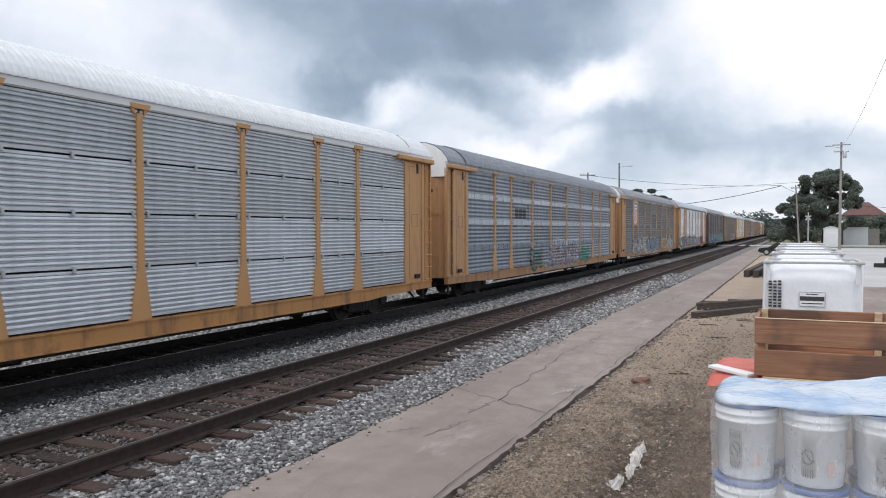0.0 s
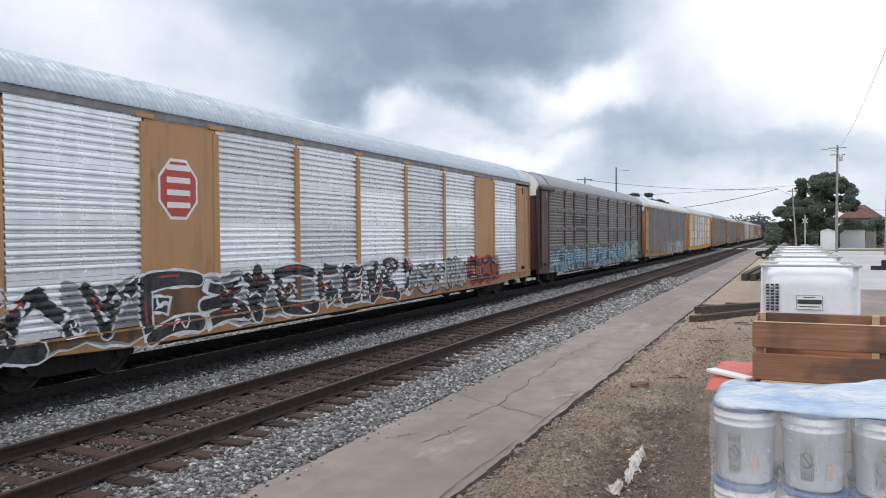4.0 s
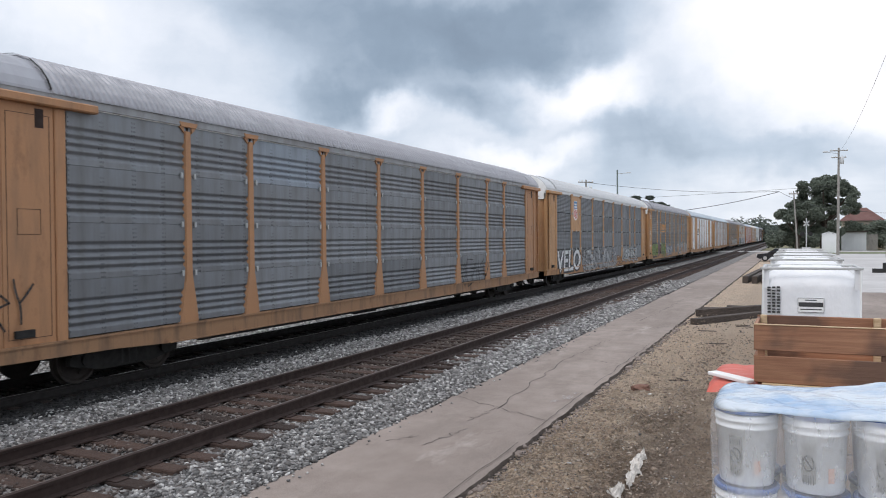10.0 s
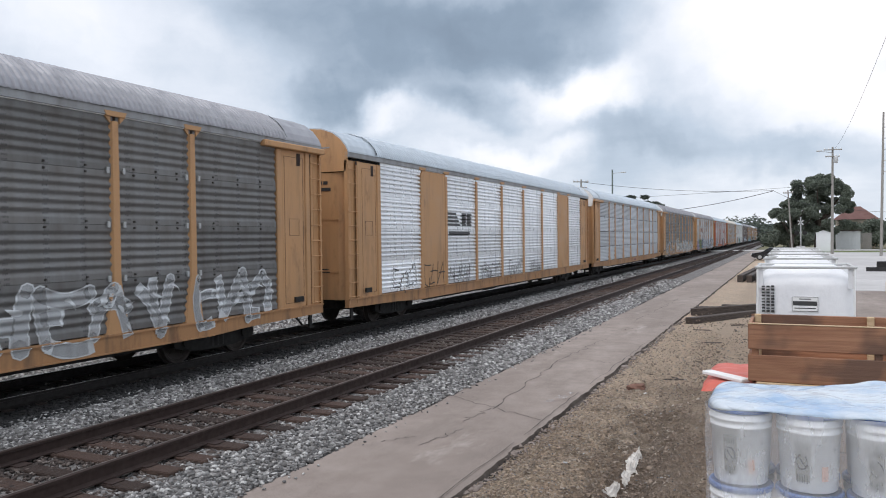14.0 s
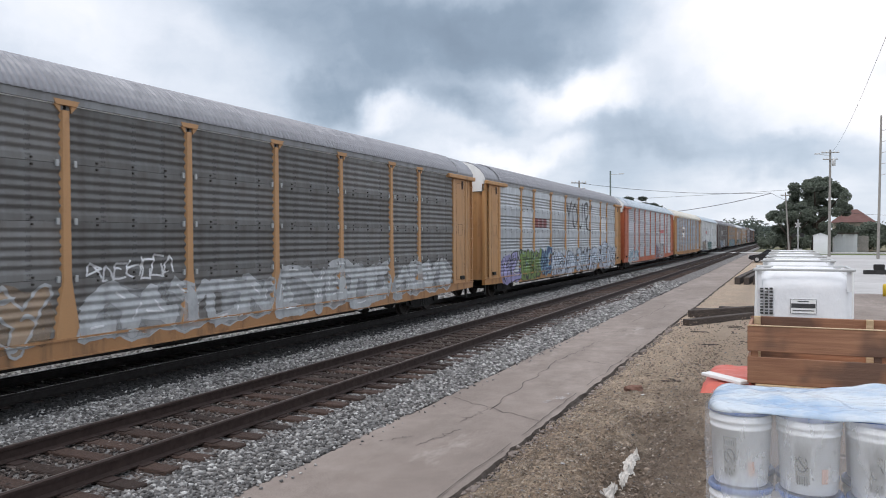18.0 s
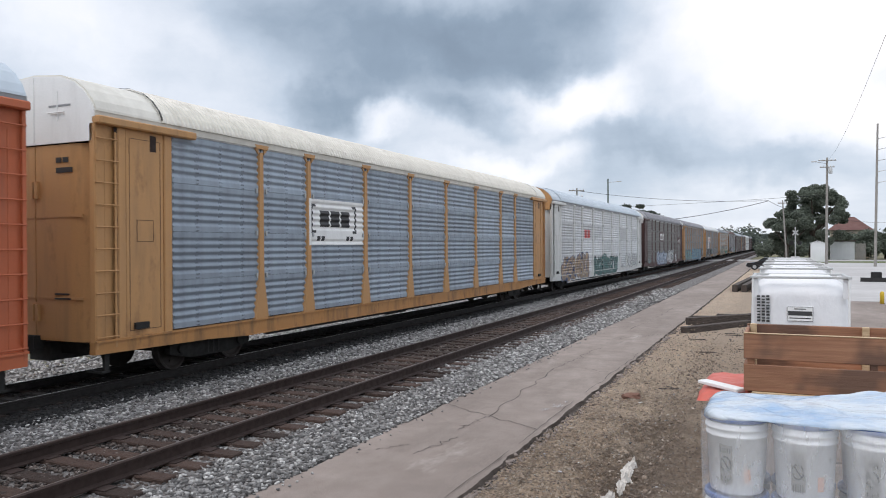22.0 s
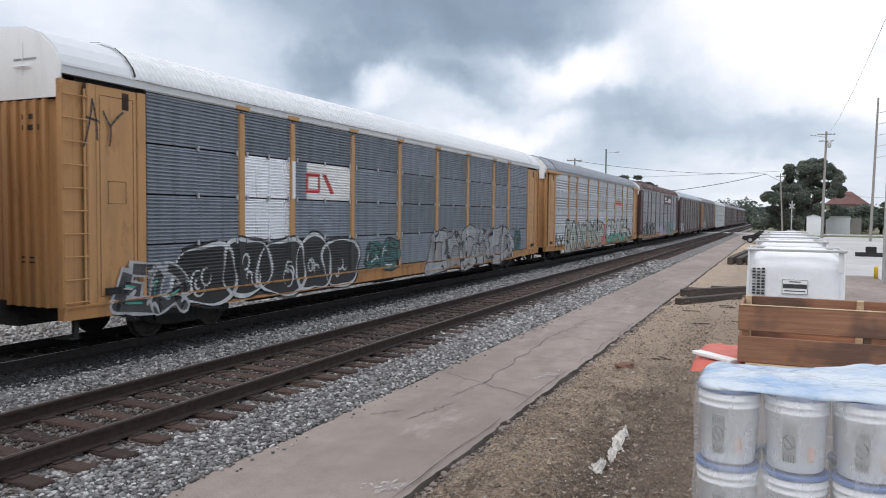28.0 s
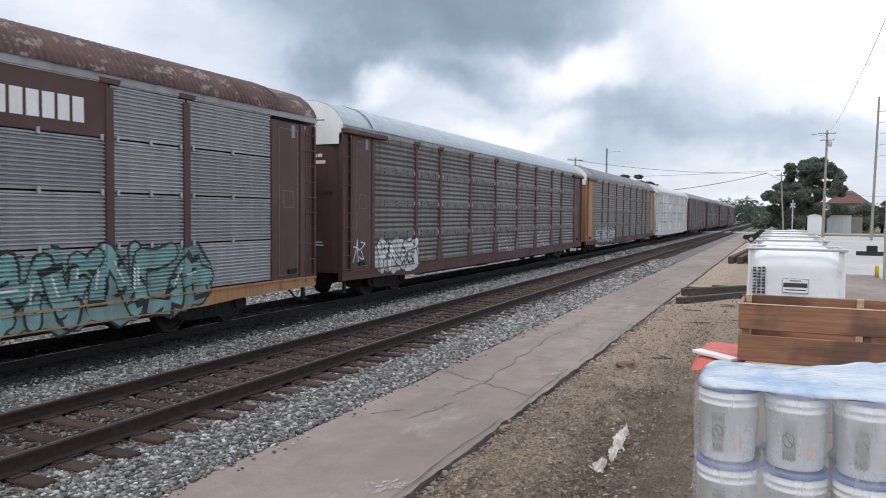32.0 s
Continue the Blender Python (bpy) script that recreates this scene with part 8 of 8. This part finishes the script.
    vs = [(-3.4 - e, -3.0 - e, 5.5), (3.4 + e, -3.0 - e, 5.5), (3.4 + e, 3.0 + e, 5.5), (-3.4 - e, 3.0 + e, 5.5), (-0.9, 0, 8.1), (0.9, 0, 8.1)]
    rf = Geo().add(vs, [(0, 1, 5, 4), (1, 2, 5), (2, 3, 4, 5), (3, 0, 4), (0, 3, 2, 1)])
    part("roof", (rf, MATS["roof_red"]), h)
    for x in (-2.0, 0.0, 2.0):
        win = part("window", (Geo().cbox(-0.5, 0.5, -0.06, 0.0, -0.7, 0.7, 0.02), MATS["metal_white"]), h, (x, -3.0, 3.9))
        part("pane", (Geo().box(-0.42, 0.42, -0.075, -0.06, -0.62, 0.62), MATS["glass"]), win)
    # bridge over the tracks far away
    b = thing("road_bridge", "grey road bridge over the tracks far away", "bridge", pose(-8, 385, 0))
    part("deck", (Geo().box(-30, 26, -5, 5, 5.2, 6.6), MATS["bridge"]), b)
    part("railing", (Geo().box(-30, 26, -5.1, -4.9, 6.6, 7.6), MATS["bridge"]), b)
    for x in (-24, -14, 2, 14):
        part("pier", (Geo().cbox(x - 0.7, x + 0.7, -4, 4, -0.2, 5.2, 0.05), MATS["concrete"]), b)


def build_yard():
    s = thing("raised_slab", "low grey slab with a pale kerb in the yard", "slab", pose(0, 0, 0))
    part("slab", (Geo().cbox(1.95, 4.0, 13, 38.2, -0.02, 0.10, 0.02), MATS["asphalt"]), s)
    part("kerb", (Geo().cbox(4.0, 4.15, 13, 38.2, -0.02, 0.125, 0.02), MATS["concrete"]), s, label="pale concrete kerb")
    part("kerb", (Geo().cbox(1.95, 4.15, 38.2, 38.35, -0.02, 0.125, 0.02), MATS["concrete"]), s, label="pale concrete kerb")
    b = thing("bollard", "yellow round-topped steel bollard beside the slab", "bollard", pose(3.92, 37.0, 0.10))
    part("post", Geo().lathe([(0.085, 0), (0.085, 0.44), (0.075, 0.5), (0.04, 0.53), (0.01, 0.54)], 14).mesh("post", MATS["bollard"], True), b)
    for k, (x, y, r) in enumerate(((6.1, 60.8, 0), (11.6, 64, 20))):
        p = thing("plough_blade", "low black steel implement standing in the yard", "implement", pose(x, y, -0.02, 0, 0, r))
        part("blade", (Geo().prism([(-0.12, 0), (0.12, 0), (0.05, 0.22), (0.08, 0.3), (-0.04, 0.3)], -1.0, 1.0, "xz"), MATS["black"]), p, pose(0, 0, 0, 0, 0, 90))
        part("mount", (Geo().cbox(-0.32, 0.34, 0.0, 0.5, 0.05, 0.70, 0.04), MATS["black"]), p)
        part("beam", (Geo().cbox(-0.08, 0.08, 0.3, 1.3, 0.12, 0.26, 0.02), MATS["black"]), p)


def strip(pts, w, z, rng):
    vs, fs = [], []
    for i, (x, y) in enumerate(pts):
        x2, y2 = pts[min(i + 1, len(pts) - 1)]
        x1, y1 = pts[max(i - 1, 0)]
        l = math.hypot(x2 - x1, y2 - y1) or 1
        u, v = -(y2 - y1) / l, (x2 - x1) / l
        k = w * rng.uniform(0.5, 1.4)
        vs += [(x + u * k, y + v * k, z + 0.012 * nz(x, y, 0.5)), (x - u * k, y - v * k, z + 0.012 * nz(x, y, 0.5))]
        if i:
            o = 2 * i
            fs.append((o - 2, o - 1, o + 1, o))
    return vs, fs


def wander(a, b, n, amp, seed):
    out = []
    for i in range(n + 1):
        u = i / n
        x, y = a[0] + (b[0] - a[0]) * u, a[1] + (b[1] - a[1]) * u
        k = amp * min(1, 4 * u, 4 * (1 - u))
        out.append((x + k * noise.noise(Vector((u * 9, seed, 0))), y + k * noise.noise(Vector((u * 9, seed, 5)))))
    return out


def build_litter():
    rng = random.Random(12)
    # cracks in the asphalt
    for k, (a, b, w) in enumerate(CRACKS):
        vs, fs = strip(wander(a, b, 26, 0.16 if abs(a[0] - b[0]) > 0.05 else 0.07, k * 3.7), w, 0.0045, rng)
        c = new("crack", raw_mesh("crack", vs, fs, MATS["crack"]))
        tagged(c, "thin dark crack in the asphalt", "crack", "cracks in the pavement", "structure")
    # pale scuffs on the asphalt
    for k, (x, y, r) in enumerate(((-3.42, 12.1, 0.16), (-3.52, 11.75, 0.10), (-3.36, 12.5, 0.07), (-3.45, 6.35, 0.14), (-3.30, 6.42, 0.12), (-3.62, 6.30, 0.08))):
        vs = [(x, y, 0.014)] + [(x + r * (0.5 + 0.7 * abs(nz(i * 0.9, k, 1.3))) * math.cos(i * 0.2618), y + 1.9 * r * (0.4 + 0.9 * abs(nz(i * 1.1, k, 1.7, 3))) * math.sin(i * 0.2618), 0.014) for i in range(24)]
        sc = new("scuff", raw_mesh("scuff", vs, [(0, i + 1, (i + 1) % 24 + 1) for i in range(24)], MATS["scuff"]))
        tagged(sc, "pale chalky scuff on the asphalt", "scuff", "scuffs on the pavement", "structure")
    # crumpled pale plastic in the rut
    for k, (x, y, l, wd, turn) in enumerate(((-1.69, 9.0, 1.35, 0.17, 1), (-1.755, 8.12, 0.34, 0.15, -18))):
        n1, n2 = 14, 60
        vs = []
        for j in range(n2):
            for i in range(n1):
                u, v = i / (n1 - 1) - 0.5, j / (n2 - 1) - 0.5
                edge = wd * (0.62 + 0.75 * nz(v * l, k, 4.0, 3) + 0.35 * nz(v * l, k, 13.0, 5)) * (1 - (2 * abs(v)) ** 5)
                px, py = u * max(0.02, edge) + 0.10 * nz(v * l, k, 2.2, 1), v * l
                crumple = 0.045 * abs(nz(u * 0.5, v * l, 9.0, k)) + 0.03 * abs(nz(u, v * l, 22.0, k + 4)) + 0.03 * (1 - 4 * u * u)
                vs.append((px, py, dirt_z(x + px, y + py) + 0.002 + crumple))
        fs = [(j * n1 + i, j * n1 + i + 1, (j + 1) * n1 + i + 1, (j + 1) * n1 + i) for j in range(n2 - 1) for i in range(n1 - 1)]
        o = new("plastic_scrap", raw_mesh("plastic_scrap", vs, fs, MATS["scrap_paper"]))
        o.matrix_basis = pose(x, y, 0.0, 0, 0, turn)
        tagged(o, "crumpled dirty strip of pale plastic on the dirt", "litter", "scraps of plastic")
    bm = bmesh.new()
    bmesh.ops.create_icosphere(bm, subdivisions=3, radius=1.0)
    for v in bm.verts:
        q = v.co.normalized()
        v.co = Vector((0.17 * q.x, 0.11 * q.y, 0.085 * q.z)) * (1 + 0.35 * noise.noise(q * 1.7) + 0.15 * noise.noise(q * 5.0))
    me = bpy.data.meshes.new("broken_brick")
    bm.to_mesh(me)
    bm.free()
    me.materials.append(MATS["brick_red"])
    br = new("broken_brick", me)
    br.matrix_basis = pose(-2.42, 13.4, dirt_z(-2.42, 13.4) + 0.03, 4, 3, 25)
    tagged(br, "broken red brick on the dirt", "brick")
    for k in range(16):
        x, y = rng.uniform(-2.9, -0.7), rng.uniform(7, 24)
        s = rng.uniform(0.014, 0.032)
        solid("chunk", Geo().cbox(-s, s, -s * 0.7, s * 0.7, 0, s * 0.6, s * 0.2), MATS["scrap_paper"] if k % 2 else MATS["concrete"], "pale chunk of rubble on the dirt", "rubble", pose(x, y, dirt_z(x, y), 0, 0, rng.uniform(0, 180)), "rubble on the dirt")
    for k in range(12):
        x, y = rng.uniform(-3.0, -0.8), rng.uniform(14, 30)
        beam("stick", (x, y, -0.035), (x + rng.uniform(0.2, 0.6), y + rng.uniform(-0.3, 0.3), -0.03), 0.03, 0.025, MATS["timber"], "short dark stick on the dirt", "stick")


CRACKS = (
    ((-5.15, 11.55), (-3.25, 10.45), 0.0062), ((-4.20, 10.9), (-4.55, 15.8), 0.0074), ((-4.55, 15.8), (-4.3, 19.5), 0.0062),
    ((-4.25, 10.95), (-4.32, 10.0), 0.0056), ((-4.35, 8.6), (-4.15, 9.6), 0.0056), ((-4.9, 8.6), (-4.6, 9.0), 0.0037),
    ((-3.27, 4.5), (-3.26, 9.2), 0.005), ((-3.25, 9.6), (-3.27, 12.6), 0.005), ((-3.27, 13.4), (-3.25, 19.0), 0.005),
    ((-3.9, 16.0), (-3.3, 15.8), 0.0050), ((-4.7, 21), (-3.3, 23), 0.0062), ((-4.4, 24), (-4.2, 33), 0.0068),
)

build_buckets()
build_crate()
build_totes()
build_timber()
build_car_parked()
build_poles()
build_cables()
build_distance()
build_yard()
build_litter()
scatter_stones("ballast_stones", (
    (-6.95, CURB_L + 0.03, 2.2, 30, 21000, 0.026, lambda x, y: shoulder_z(x, y) - (0.02 if x < -6.3 else 0.0)),
    (-6.9, CURB_L - 0.02, 14, 46, 7000, 0.040, shoulder_z),
    (-10.75, -8.35, 5, 36, 21000, 0.030, shoulder_z),
    (-10.7, -8.4, 30, 70, 4400, 0.05, shoulder_z),
), MATS["stone"], "grey crushed stones between the tracks", 3)
scatter_stones("pale_stones", ((-16.2, -13.85, 9, 75, 11000, 0.044, shoulder_z),), MATS["stone_pale"], "pale crushed stones beyond the main track", 9)
scatter_stones("dirty_stones", (
    (-8.25, -6.85, 3.0, 36, 10500, 0.024, lambda x, y: shoulder_z(x, y) + 0.012),
    (-6.75, -6.2, 3.0, 36, 2200, 0.027, lambda x, y: shoulder_z(x, y) - 0.008),
), MATS["stone_dirty"], "brown dirty stones between the near rails", 4)
# stones by the main track, coloured for oil and for the train's shade
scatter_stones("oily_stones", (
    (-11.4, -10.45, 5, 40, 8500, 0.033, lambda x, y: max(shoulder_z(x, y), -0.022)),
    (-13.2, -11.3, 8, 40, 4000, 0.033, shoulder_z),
), MATS["stone_oily_shaded"], "oily stones along the main track, darkened for the train's shade", 6)
scatter_stones("dirt_pebbles", (
    (CURB_R + 0.02, -0.5, 3.5, 22, 1800, 0.008, lambda x, y: dirt_z(x, y)),
    (CURB_R + 0.02, -0.5, 4.0, 28, 110, 0.016, lambda x, y: dirt_z(x, y)),
    (CURB_L - 0.05, CURB_L + 0.25, 4.0, 26, 160, 0.016, lambda x, y: 0.006),
), MATS["stone"], "loose pale pebbles on the dirt", 5)
scatter_stones("dirt_clods", (
    (CURB_R + 0.02, -0.5, 3.5, 22, 9000, 0.009, lambda x, y: dirt_z(x, y) - 0.002),
    (CURB_R + 0.3, -0.8, 4.0, 28, 1800, 0.016, lambda x, y: dirt_z(x, y) - 0.006),
    (CURB_R + 0.03, CURB_R + 0.25, 4.0, 22, 900, 0.014, lambda x, y: dirt_z(x, y) - 0.004),
    (-2.2, -1.2, 4.0, 20, 200, 0.030, lambda x, y: dirt_z(x, y) - 0.02),
    (-3.0, -2.3, 4.0, 20, 140, 0.026, lambda x, y: dirt_z(x, y) - 0.018),
    (-1.95, -1.35, 4.0, 20, 1500, 0.017, lambda x, y: dirt_z(x, y) - 0.004),
), MATS["clod"], "brown clods of dirt along the verge", 7)
scatter_stones("asphalt_crumbs", (
    (CURB_R - 0.02, CURB_R + 0.20, 4.0, 26, 420, 0.022, lambda x, y: dirt_z(max(x, CURB_R + 0.02), y)),
    (CURB_R - 0.01, CURB_R + 0.14, 4.0, 24, 90, 0.045, lambda x, y: dirt_z(max(x, CURB_R + 0.02), y) - 0.012),
), MATS["asphalt"], "broken lumps of asphalt along the edge", 10)
scatter_stones("edge_debris", (
    (CURB_R - 0.02, CURB_R + 0.14, 4.0, 26, 1100, 0.009, lambda x, y: dirt_z(max(x, CURB_R + 0.02), y) + 0.004),
), MATS["stone_oily_shaded"], "dark crumbs along the broken asphalt edge", 8)


def run_at(t):
    """The train's way at t seconds, evenly between the known times."""
    for (a, sa), (b, sb) in zip(RUN, RUN[1:]):
        if t <= b:
            return sa + (sb - sa) * (t - a) / (b - a)
    return RUN[-1][1]


def motions():
    """The train runs towards -y past the camera; its wheels turn with the way."""
    for n, car in enumerate(TRAIN):
        walk(car, [(t, Matrix.Translation((TRAIN_X, CAR_L * (n + 0.5) - s, TRAIN_Z))) for t, s in RUN])
    # one turning for the leading and one for the trailing wheelset of every truck
    for back, sets in WHEELS.items():
        first = sets[0]
        rows = []
        for k in range(0, 961):
            t = k / 30
            rows.append((t, Matrix.Translation((0, 0.89 if back else -0.89, 0.42)) @ Matrix.Rotation(run_at(t) / 0.42, 4, "X")))
        walk(first, rows)
        for ws in sets[1:]:
            ws.rotation_mode = "QUATERNION"
            ad = ws.animation_data_create()
            ad.action = first.animation_data.action
            ad.action_slot = first.animation_data.action_slot


motions()
